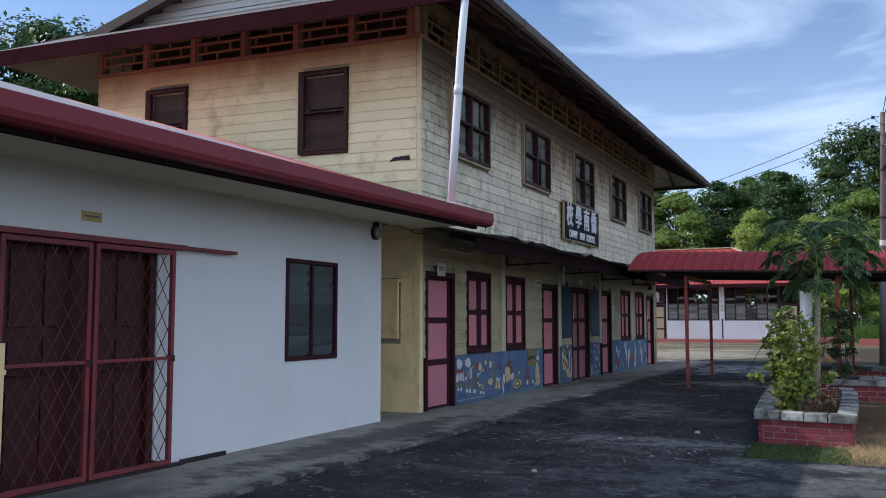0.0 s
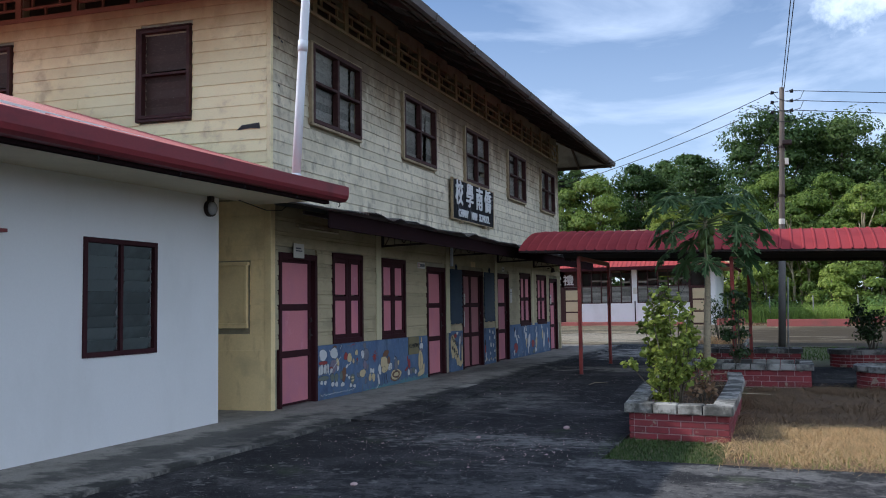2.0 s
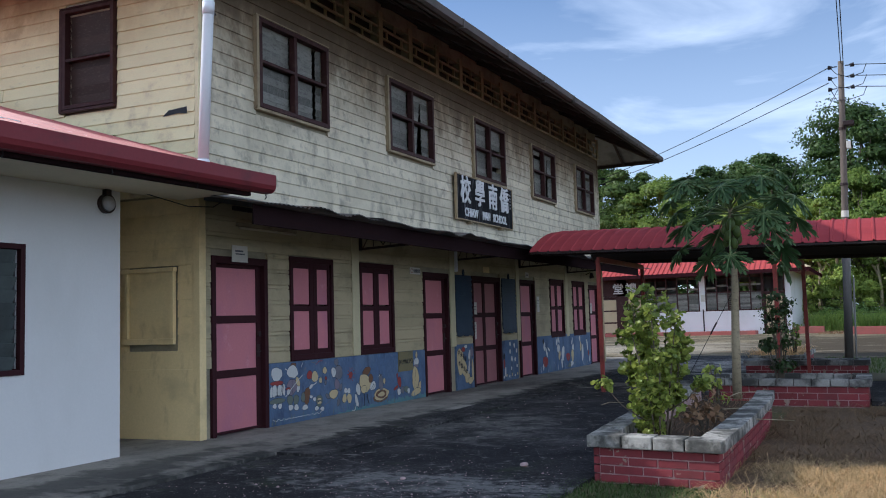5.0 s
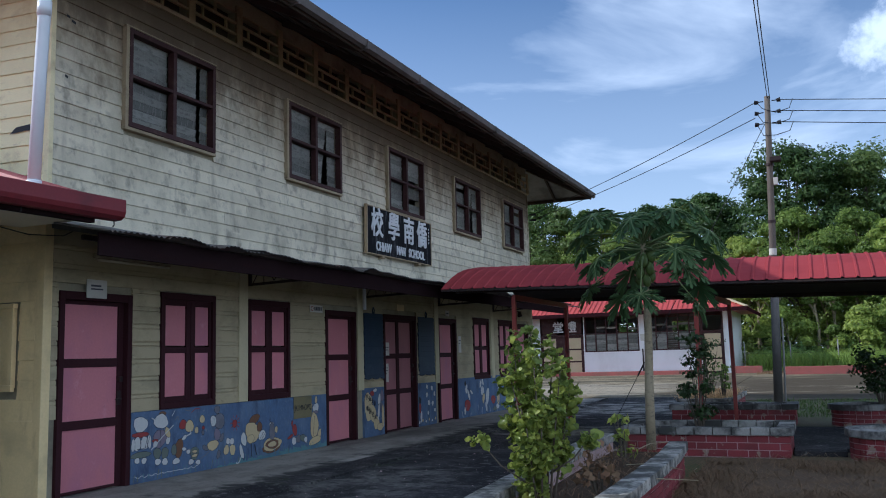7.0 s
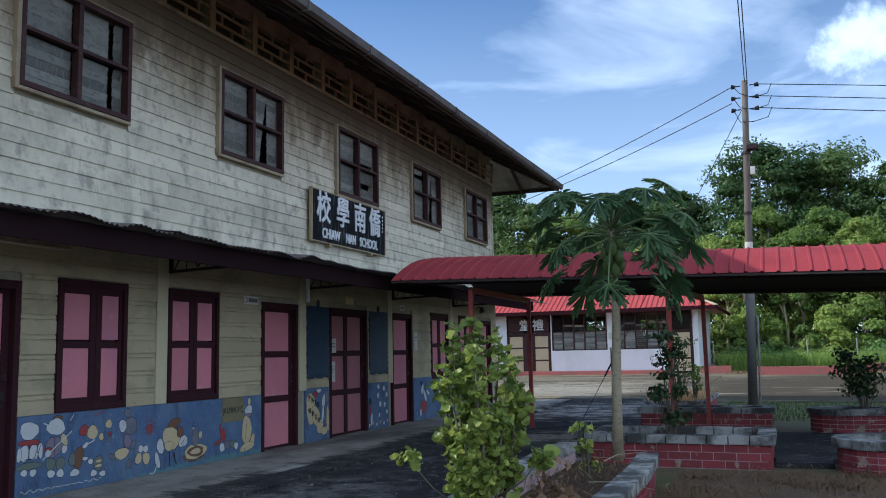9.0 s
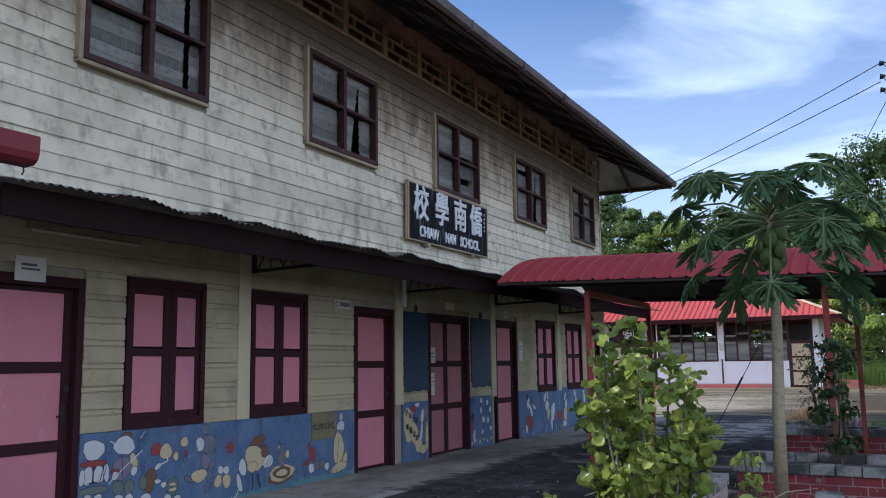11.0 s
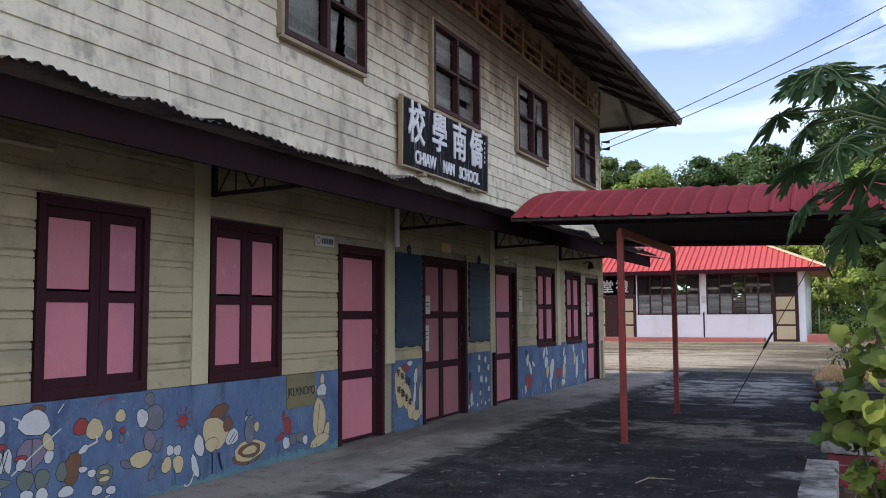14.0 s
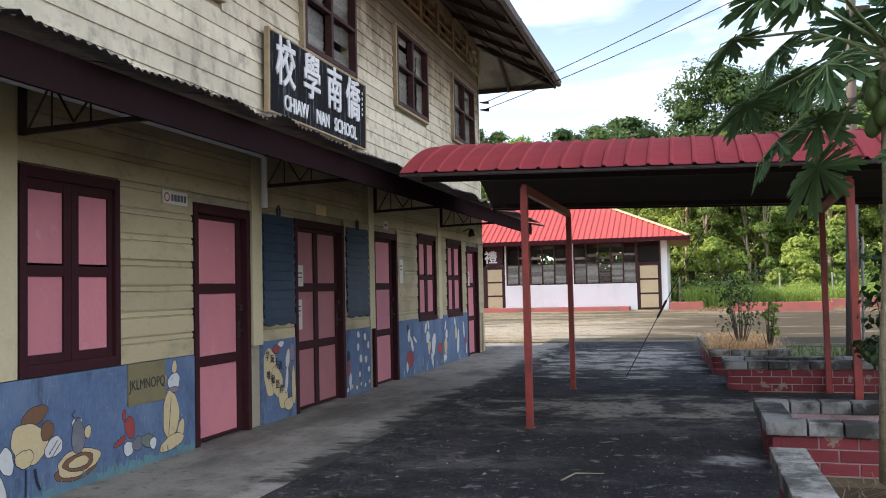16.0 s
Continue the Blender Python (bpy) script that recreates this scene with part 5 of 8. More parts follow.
part("roof_deck", Mesher().add(*sheet((GX - RD, -13.9, low_end + rise * RD), (GX - RD, 11.67, 2.955 + rise * RD), (-12.7, 11.67, 3.42), (-12.7, -13.9, 3.42 - FALL * 25.6), 0.03)).mesh("deck", m_roof_faded), low, "back slope of the red roof")
part("verge_trim", Mesher().add(*sheet((GX + 0.03, 11.68, 2.945), (GX + 0.03, 11.71, 2.945), (GX - RD, 11.71, 2.945 + rise * RD), (GX - RD, 11.68, 2.945 + rise * RD), 0.09)).mesh("trim", m_gutter), low)
part("link_wall", Mesher().box(-9.1, -9.0, LY1, Y0 - 0.006, 0.05, 4.1).mesh("link_wall", m_cream), low, "yellow wall closing the gap")
prof = [(-0.02, -0.02), (0.135, 0.06), (0.145, 0.05), (0.145, -0.06), (0.13, -0.105), (0.09, -0.135), (0.0, -0.14), (-0.02, -0.12)]
ms = Mesher()
gy0, gy1, n = -14.0, 11.68, 14
rr = random.Random(8)
rings = [[(GX + px, gy0 + (gy1 - gy0) * j / n, 2.985 + pz - FALL * (gy1 - gy0) * (1 - j / n) + (rr.uniform(-0.004, 0.004) if j < n else 0)) for px, pz in prof] for j in range(n + 1)]
for j in range(n):
    for i in range(len(prof)):
        q = (i + 1) % len(prof)
        ms.quad(rings[j][i], rings[j][q], rings[j + 1][q], rings[j + 1][i])
ms.add(rings[n], [tuple(range(len(prof)))])
part("gutter", ms.mesh("gutter", m_gutter), low, "glossy maroon metal gutter")
# dark strip added to draw the shadow line below the gutter
part("eaves_board", Mesher().bar((GX - 0.05, -13.9, 2.838 - FALL * 25.6), (GX - 0.05, 11.45, 2.838), 0.07, 0.06).mesh("eaves_board", m_plank), low, "dark strip drawn as the shadow line under the gutter")
part("soffit", Mesher().add(*sheet((LX, -13.9, 2.88 - FALL * 25.5), (LX, 11.6, 2.88), (GX, 11.6, 2.88), (GX, -13.9, 2.88 - FALL * 25.5), 0.03)).mesh("soffit", m_soffit), low, "boarded soffit with warm bounce light in its olive grey")
hook_me = Mesher().tube([(GX + 0.02, 0, 2.86), (GX + 0.03, 0, 2.81), (GX + 0.01, 0, 2.79)], 0.006, 5).mesh("hook", m_black)
for i in range(14):
    part("hook", hook_me, low, at=Matrix.Translation((0, -2 + i * 1.05, -FALL * (13.68 - i * 1.05))))
# louvred window
wl_ = part("window", None, low, "louvred glass window in a dark frame", at=Matrix.Translation((LX, winL[0], winL[2])))
framed(wl_, 1.08, 1.21, [(0.535, 0.04)], [], 0.05, -0.10, 0.02, m_maroon)
rng = random.Random(21)
for a0, a1 in ((0.075, 0.49), (0.58, 1.0)):
    louvres(wl_, louvre_gme, a0, a1, 0.05, 1.15, 9, 24, rng, x=-0.055)
pieces(wl_, [("clip_strip", (-0.06, -0.02, 0.49, 0.508, 0.06, 1.15)), ("clip_strip", (-0.06, -0.02, 1.0, 1.018, 0.06, 1.15))], m_chrome, 0)
# added dark sheet, for the shade inside behind the glass
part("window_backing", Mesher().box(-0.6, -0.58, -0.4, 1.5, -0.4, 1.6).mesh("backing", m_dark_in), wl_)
# double timber door behind folding security gates
dl = part("door", Mesher().box(-0.15, -0.02, 0, 0.08, 0, 2.12).box(-0.15, -0.02, 2.40, 2.48, 0, 2.12).box(-0.15, -0.02, 0.08, 2.40, 2.04, 2.12).mesh("door_frame", m_wood_door, bevel=0.004), low, "dark red timber double door", at=Matrix.Translation((LX, doorL[0], 0.1)))
for k in range(3):
    a0, a1 = 0.08 + 0.773 * k, 0.08 + 0.773 * (k + 1)
    leaf = part("leaf", Mesher().box(-0.12, -0.085, a0, a1, 0.02, 2.04).mesh("leaf", m_wood_door), dl)
    for b0, b1 in ((0.09, 0.36), (0.42, 0.69)):
        for z0, z1 in ((0.15, 0.85), (0.95, 1.25), (1.35, 1.98)):
            part("panel", Mesher().box(-0.086, -0.065, a0 + b0, a0 + b1, z0, z1).mesh("panel", m_wood_door, bevel=0.015), dl)


def gate(y0, y1, z0, z1):
    """A steel gate leaf with diamond mesh, on runners before the door."""
    g = thing("security_gate", "maroon steel gate with diamond mesh, padlocked shut", "gate", (LX + 0.09, y0, z0), group="gate leaves at the white building")
    w, h, t = y1 - y0, z1 - z0, 0.045
    part("frame", Mesher().box(-0.02, 0.02, 0, t, 0, h).box(-0.02, 0.02, w - t, w, 0, h).box(-0.02, 0.02, t, w - t, 0, t).box(-0.02, 0.02, t, w - t, h - t, h).box(-0.015, 0.015, t, w - t, h * 0.485, h * 0.485 + 0.03).mesh("frame", m_gate, bevel=0.004), g)
    ms, sx, sz = Mesher(), 0.15, 0.26
    for s in (1, -1):
        k = -int(h / sz) - 1
        while k * sx < w + h / sz * sx:
            pts = []
            for q in range(41):
                z = h * q / 40
                y = k * sx + s * z / sz * sx if s == 1 else k * sx + (h - z) / sz * sx
                if t * 0.5 <= y <= w - t * 0.5:
                    pts.append((0.003 * s, y, z))
            if len(pts) > 1:
                ms.tube([pts[0], pts[-1]], 0.0045, 5, False)
            k += 1
    part("diamond_mesh", ms.mesh("diamond_mesh", m_mesh_red), g)
    part("lock", Mesher().box(-0.022, 0.03, w - 0.036, w + 0.008, h * 0.475, h * 0.505).mesh("lock", m_steel_dark, bevel=0.005), g)
    return g


gate(3.80, 4.71, 0.15, 2.18)
gate(4.74, 5.63, 0.15, 2.18)
gate(5.66, 6.62, 0.15, 2.18)
rail = thing("gate_rail", "maroon steel rail above the gates", "rail", (LX + 0.03, 4.0, 2.19), data=Mesher().box(0, 0.10, -1.5, 2.75, 0.0, 0.05).box(0, 0.075, 2.75, 3.53, 0.012, 0.045).mesh("gate_rail", m_gate, bevel=0.004))
thing("gate_rail", "low steel runner under the gates", "rail", (LX + 0.05, 4.0, 0.115), data=Mesher().box(0, 0.06, -1.5, 2.78, 0.0, 0.03).box(0.0, 0.05, 2.4, 2.44, 0.03, 0.09).box(0.0, 0.02, 2.79, 3.45, 0.0, 0.045).mesh("runner", m_steel_dark))
flat_sign("name_plate", "small yellowed plate above the gates", "plate", 5.58, 2.375, 0.215, 0.085, m_brass, [(0.12, 0.88, 0.42, 0.58)], x=LX)
post = thing("gate_post", "cream painted post beside the gates", "post", (LX + 0.16, 4.70, 0.115), data=Mesher().box(-0.05, 0.05, -0.06, 0.04, 0, 1.22).box(-0.06, 0.06, -0.07, 0.05, 0.98, 1.02).mesh("gate_post", m_cream, bevel=0.008))
wl2 = thing("bulkhead_lamp", "round grey bulkhead lamp under the gutter", "lamp", (LX, 10.53, 2.72))
part("base", Mesher().tube([(0.0, 0, 0), (0.05, 0, 0)], 0.10, 20).mesh("base", m_steel_dark), wl2)
part("lens", Mesher().tube([(0.05, 0, 0), (0.08, 0, 0), (0.10, 0, 0)], [0.085, 0.07, 0.03], 20).mesh("lens", m_lens, smooth=True), wl2)
part("neck", Mesher().box(0, 0.06, -0.035, 0.035, 0.09, 0.20).mesh("neck", m_steel_dark, bevel=0.006), wl2)
thing("lamp_cable", "thin black cable slung under the eave", "cable", (LX, 10.5, 2.9), data=Mesher().tube([(0.05, 0.1, 0.04), (0.1, 0.6, -0.04), (0.12, 1.1, -0.10), (0.05, 1.6, -0.05), (0.02, 1.75, 0.02)], 0.006, 5).mesh("cable", m_black))
# rain pipe from the school gutter down to the low roof
dp = thing("downpipe", "tall white plastic rainwater pipe", "pipe", (-5.25, 10.87, 3.07))
part("pipe", Mesher().tube([(0, 0, 0.0), (0.09, -0.045, 1.0), (0.20, -0.09, 2.2), (0.29, -0.12, 3.0)], 0.055, 14).mesh("pipe", m_pvc, smooth=True), dp)
part("collar", Mesher().tube([(0.138, -0.067, 1.53), (0.15, -0.072, 1.66)], 0.062, 14).mesh("collar", m_pvc, smooth=True), dp)
part("foot", Mesher().tube([(0, 0, -0.03), (0, 0, 0.05)], 0.066, 14).mesh("foot", m_pvc, smooth=True), dp)
# framed board on the yellow wall in the gap
nb = thing("notice_board", "empty yellow framed board on the end wall", "board", END_TURN @ Matrix.Translation((-7.34, Y0 - 0.02, 1.27)))
part("panel", Mesher().box(0, 0.70, -0.01, 0.02, 0, 0.84).mesh("panel", m_cream), nb)
part("frame", Mesher().box(-0.03, 0.72, -0.06, -0.01, -0.04, 0.03).box(-0.05, 0.74, -0.075, -0.01, 0.82, 0.87).box(0.66, 0.71, -0.05, -0.01, 0.03, 0.82).box(-0.02, 0.03, -0.05, -0.01, 0.03, 0.82).mesh("frame", m_cream, bevel=0.006), nb)

# ---- covered way ----
way_ = thing("walkway_canopy", "covered way with a curved maroon metal roof on red posts", "canopy", (0, 0, 0))
CX0, CY0, CY1, CZ, CR = -4.78, 18.72, 22.85, 2.60, 0.51
drop = lambda x: -0.030 * (x - CX0)
arch = [(CY0 + (CY1 - CY0) * i / 16, CZ + CR * (1 - abs(2 * i / 16 - 1) ** 2.3)) for i in range(17)]


def canopy_sheet(ribbed=True):
    ms = Mesher()
    w, pts = 0.8, []
    for i in range(4):
        a = 0.2 * i
        pts += [(a, 0), (a + 0.15, 0), (a + 0.160, 0.018), (a + 0.185, 0.018)]
    pts.append((w, 0))
    for a, h in pts:
        for (y, z) in arch:
            ms.v.append((a, y - CY0, z - CZ + h + drop(a + CX0)))
    k = len(arch)
    for i in range(len(pts) - 1):
        for j in range(k - 1):
            ms.f.append((i * k + j, (i + 1) * k + j, (i + 1) * k + j + 1, i * k + j + 1))
    return ms.mesh("roof_sheet", m_canopy)


cs = canopy_sheet()
for i in range(20):
    x = CX0 + i * 0.8
    part("roof_sheet", cs, way_, at=Matrix.Translation((x, CY0, CZ + drop(x))))
ms = Mesher()
x_end = CX0 + 16
for y, z in ((CY0 + 0.02, CZ - 0.04), (CY1 - 0.02, CZ - 0.04)):
    ms.bar((CX0, y, z + 0.015), (x_end, y, z + 0.015 + drop(x_end)), 0.03, 0.03)
    ms.bar((CX0 + 0.1, y + (0.42 if y < 20 else -0.42), z + 0.02), (x_end, y + (0.42 if y < 20 else -0.42), z + 0.02 + drop(x_end)), 0.05, 0.06)
part("edge_beam", ms.mesh("edge_beam", m_steel_dark), way_, "dark steel edge beams")
# dark sheet added below the red metal, standing for the shade under it
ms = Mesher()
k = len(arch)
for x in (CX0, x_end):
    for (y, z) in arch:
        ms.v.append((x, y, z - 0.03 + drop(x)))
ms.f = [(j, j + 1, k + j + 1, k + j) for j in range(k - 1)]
part("lining", ms.mesh("lining", m_dark_in), way_, "dark sheet that stands for the shade under the roof")
for x0, x1 in ((-3.63, -3.63), (-0.68, -0.48), (2.66, 2.66), (5.8, 5.8), (9.0, 9.0)):
    for x, y in ((x0, 19.15), (x1, 22.35)):
        part("post", Mesher().box(x - 0.034, x + 0.034, y - 0.034, y + 0.034, 0.06, 2.47 + drop(x)).box(x - 0.05, x + 0.05, y - 0.05, y + 0.05, 0.06, 0.085).mesh("post", m_steel_red, bevel=0.005), way_)
    part("cross_beam", Mesher().bar((x0, 19.15, 2.46 + drop(x0)), (x1, 22.35, 2.46 + drop(x1)), 0.05, 0.09).mesh("cross_beam", m_steel_red), way_)

# ---- planters ----
brick_me = Mesher().box(-0.105, 0.105, -0.05, 0.05, 0.0, 0.064).mesh("brick", m_brick, bevel=0.004)
TOPZ = 0.44


def planter(name, label, outline, closed, soil_poly, z0=0.06, top=TOPZ, courses=4, cope=None):
    """A low brick wall along an outline, with mortar behind, coping blocks and soil. outline: outer corners, in order, the inside to the left."""
    pl = thing(name, label, "planter", (outline[0][0], outline[0][1], z0), group="brick planters in the yard")
    o = Vector((*outline[0], z0))
    pts = outline + [outline[0]] if closed else outline
    r = random.Random(len(outline) + int(100 * outline[0][0]))
    ch = (top - 0.10 - z0) / courses
    last = None
    for a, b in zip(pts, pts[1:]):
        a, b = Vector((*a, 0)), Vector((*b, 0))
        way, ln = (b - a).normalized(), (b - a).length
        inn = Vector((-way.y, way.x, 0))
        e = 0.05 if ln > 0.5 else 0.0
        c = [a + inn * 0.012 + way * e, b + inn * 0.012 - way * e, b + inn * 0.16 - way * e, a + inn * 0.16 + way * e]
        v = [p - o + Vector((0, 0, z)) for z in (z0 - 0.1, top - 0.1) for p in c]
        part("mortar", Mesher().add(v, [(3, 2, 1, 0), (4, 5, 6, 7), (0, 1, 5, 4), (1, 2, 6, 5), (2, 3, 7, 6), (3, 0, 4, 7)]).mesh("mortar", m_mortar), pl)
        ang = math.atan2(way.y, way.x)
        skip = 0.05 if last is not None and last.dot(way) < 0.7 or (closed and last is None and len(outline) == 4) else 0.0
        last = way
        bl = ln - skip
        nb_ = max(1, round(bl / (0.222 if courses > 3 else 0.25)))
        for q in range(courses):
            n = nb_ + (q % 2)
            for i in range(n):
                s0, s1 = ((i, i + 1) if q % 2 == 0 else (max(0, i - 0.5), min(nb_, i + 0.5)))
                mid, wid = skip + (s0 + s1) / 2 * bl / nb_, (s1 - s0) * bl / nb_ - 0.012
                p = a + way * mid + inn * 0.05 - o
                p.z = z0 - o.z + q * ch + 0.004
                part("brick", brick_me, pl, at=Matrix.Translation(p) @ Matrix.Rotation(ang, 4, "Z") @ Matrix.Diagonal((wid / 0.21, 1, (ch - 0.011) / 0.064, 1)))
        nc = max(1, round(ln / 0.235))
        for i in range(nc):
            s0, s1 = a + way * (ln * i / nc + 0.0065), a + way * (ln * (i + 1) / nc - 0.0065)
            if i == 0 and closed is not None:
                s0 = s0 - way * 0.04
            if i == nc - 1:
                s1 = s1 + way * 0.04
            c = [s0 - inn * 0.045, s1 - inn * 0.045, s1 + inn * 0.165, s0 + inn * 0.165]
            dz = r.uniform(-0.004, 0.004)
            v = [p - o + Vector((0, 0, z)) for z in (top - 0.098 + dz, top + dz) for p in c]
            part("coping_block", Mesher().add(v, [(3, 2, 1, 0), (4, 5, 6, 7), (0, 1, 5, 4), (1, 2, 6, 5), (2, 3, 7, 6), (3, 0, 4, 7)]).mesh("coping", cope or m_coping, bevel=0.009), pl)
    ms = Mesher().add([(x - o.x, y - o.y, top - 0.21 - z0) for x, y in soil_poly], [tuple(range(len(soil_poly)))])
    part("soil", ms.mesh("soil", m_earth), pl, "dry earth")
    return pl


planter("brick_planter", "long red brick planter with whitewashed coping and a round-leaved bush", [(-1.60, 16.43), (-1.60, 15.2), (-1.50, 13.0), (-1.38, 11.22), (-0.36, 11.14), (-0.36, 13.0), (-0.38, 14.5), (-0.46, 15.6)], False, [(-1.55, 16.4), (-1.40, 11.3), (-0.42, 11.25), (-0.5, 15.7), (-0.6, 16.4)])
planter("brick_planter", "red brick planter with blackened coping across the soil", [(-1.54, 17.52), (0.60, 17.45), (0.60, 18.70), (-1.54, 18.76)], True, [(-1.5, 17.6), (0.5, 17.55), (0.5, 18.6), (-1.5, 18.7)], courses=3, cope=m_coping_dark)
planter("brick_planter", "dark red brick planter under the canopy posts", [(-1.66, 22.45), (0.54, 22.45), (0.54, 23.2), (-1.66, 23.2)], True, [(-1.6, 22.5), (0.5, 22.5), (0.5, 23.1), (-1.6, 23.1)], cope=m_coping_dark, courses=3)
planter("brick_planter", "brick planter with dry grass and a small tree", [(-1.80, 24.40), (-0.75, 24.40), (-0.75, 27.9), (-1.95, 27.9)], True, [(-1.75, 24.5), (-0.8, 24.5), (-0.8, 27.8), (-1.9, 27.8)], z0=0.06, courses=3)


def oval(cx, cy, rx, ry, n=16):
    return [(cx + rx * math.cos(2 * math.pi * k / n), cy + ry * math.sin(2 * math.pi * k / n)) for k in range(n)]


planter("brick_planter", "oval red brick planter with whitewashed coping", oval(1.88, 17.58, 0.60, 0.56), True, oval(1.88, 17.58, 0.5, 0.46), cope=m_coping_dark)
planter("brick_planter", "dark oval brick planter holding a small shrub", oval(1.75, 22.6, 0.63, 0.50), True, oval(1.75, 22.6, 0.53, 0.40), cope=m_coping_dark)
planter("brick_planter", "dark oval brick planter beside the canopy", oval(3.75, 22.6, 0.63, 0.50), True, oval(3.75, 22.6, 0.53, 0.40), cope=m_coping_dark)
thing("step_slab", "stained grey concrete slab between the planters", "slab", (0.60, 17.75, 0.05), data=Mesher().box(0.0, 4.2, 0.55, 0.62, 0, 0.055).box(0.02, 0.66, 0, 0.62, 0, 0.07).mesh("step_slab", m_asphalt, bevel=0.01))

# ---- the hall across the yard ----
hall = thing("hall", "single-storey white hall with a bright red hipped roof", "building", (0, 0, 0))
HY, HX0, HX1, HD = 50.0, -17.0, -3.10, 8.0
HZ = lie(HY)
doors_h = [(-4.40, -3.33), (-11.38, -10.40), (-12.75, -11.75)]
wins_h = [(-7.17, -4.42), (-10.30, -7.52)]
part("wall", pierced("y", HY, HY + 0.15, HX0, HX1, HZ - 0.1, 3.55, [(a, b, HZ, 3.35) for a, b in doors_h] + [(a, b, 1.50, 3.35) for a, b in wins_h]).mesh("wall", m_white, weld=True), hall, "white front wall")
part("wall", pierced("x", HX1 - 0.15, HX1 - 0.001, HY + 0.15, HY + HD, HZ - 0.1, 3.55, []).mesh("wall", m_white, weld=True), hall)
part("wall", pierced("y", HY + HD - 0.15, HY + HD, HX0, HX1 - 0.15, HZ - 0.1, 3.55, [(-7.0, -5.6, 2.3, 3.2), (-10.2, -9.2, 2.3, 3.2)]).mesh("wall", m_white, weld=True), hall)
part("wall", Mesher().box(HX0, HX0 + 0.15, HY + 0.15, HY + HD - 0.15, HZ - 0.1, 3.55).mesh("wall", m_white), hall)
part("floor", Mesher().box(HX0 + 0.15, HX1 - 0.15, HY + 0.15, HY + HD - 0.15, HZ - 0.1, HZ + 0.02).mesh("floor", m_dark_in), hall)
# timber lining above the white dado
part("pier_line", Mesher().box(-7.36, -7.30, HY - 0.03, HY - 0.002, HZ, 1.6).mesh("line", m_steel_dark), hall, "dark drainpipe")
lou = Mesher().add([(0, 0, 0), (1, 0, 0), (1, -0.05, 0.10), (0, -0.05, 0.10), (0, 0.006, 0.003), (1, 0.006, 0.003), (1, -0.044, 0.103), (0, -0.044, 0.103)], [(0, 1, 2, 3), (7, 6, 5, 4), (0, 4, 5, 1), (2, 6, 7, 3)]).mesh("louvre", m_louvre)
rng = random.Random(31)
for a, b in wins_h:
    n = 5
    win = part("window", None, hall, "louvred window band with open top lights")
    pieces(win, [("rail", (a, b, HY - 0.01, HY + 0.08, z, z + w)) for z, w in ((1.50, 0.05), (2.42, 0.05), (3.29, 0.06))], m_frame_up, 0)
    pieces(win, [("mullion", (a + (b - a) * i / n - 0.03, a + (b - a) * i / n + 0.03, HY - 0.012, HY + 0.082, 1.50, 3.35)) for i in range(n + 1)], m_frame_up, 0)
    for i in range(n):
        x0, x1 = a + (b - a) * i / n + 0.03, a + (b - a) * (i + 1) / n - 0.03
        closed = (i % 5) != 2 or a < -8
        for k in range(8):
            part("louvre", lou, win, at=Matrix.Translation((x0, HY + 0.05, 1.57 + 0.105 * k)) @ pose(0, 0, 0, -25 if closed else 25) @ Matrix.Diagonal((x1 - x0, 1, 1, 1)))
        if rng.random() < 0.5:
            part("louvre", lou, win, at=Matrix.Translation((x0, HY + 0.05, 2.6 + 0.2 * rng.random())) @ Matrix.Diagonal((x1 - x0, 1, 1, 1)))
for a, b in doors_h:
    d = part("door", Mesher().box(a, a + 0.08, HY - 0.02, HY + 0.10, HZ, 3.35).box(b - 0.08, b, HY - 0.02, HY + 0.10, HZ, 3.35).box(a + 0.08, b - 0.08, HY - 0.02, HY + 0.10, 2.34, 2.42).box(a + 0.08, b - 0.08, HY + 0.02, HY + 0.07, HZ + 0.02, 2.34).mesh("door_frame", m_frame_up), hall, "tan panelled door in a brown frame")
    for z0, z1 in ((0.40, 0.98), (1.06, 1.62), (1.70, 2.26)):
        part("panel", Mesher().box(a + 0.15, b - 0.15, HY + 0.0, HY + 0.02, z0, z1).mesh("panel", m_tan_panel), d)
part("board_band", Mesher().box(-11.75, -11.38, HY - 0.02, HY - 0.002, HZ, 3.4).box(-12.75, -10.4, HY - 0.02, HY - 0.004, 2.45, 3.4).mesh("band", m_frame_up), hall, "dark timber over the doors")
for ch, x in zip("堂禮", (-11.75, -11.05)):
    lettering("character", ch, 0.62, m_letter, hall, Matrix.Translation((x, HY - 0.03, 2.80)) @ FACE_Y, 0.01, 1.0, 0.012)
part("notice", Mesher().box(-7.42, -7.2, HY - 0.02, HY - 0.002, 2.0, 2.35).mesh("notice", m_paper), hall)
part("corner_column", Mesher().box(HX1 - 0.16, HX1 + 0.04, HY - 0.04, HY + 0.12, HZ - 0.05, 3.5).mesh("column", m_white, bevel=0.01), hall)
part("plinth", Mesher().box(HX0, -4.70, HY - 1.1, HY - 0.001, HZ - 0.1, 0.47).mesh("plinth", m_red_kerb, bevel=0.02), hall, "red painted step along the wall")
# roof: hipped, in ribbed sheets
EX0, EX1, EY0, EY1, EZ0, PITCH_H = HX0 - 1.0, HX1 + 1.0, HY - 1.1, HY + HD + 1.1, 3.46, 0.46
half = (EY1 - EY0) / 2
RZH = EZ0 + half * PITCH_H
cy = (EY0 + EY1) / 2
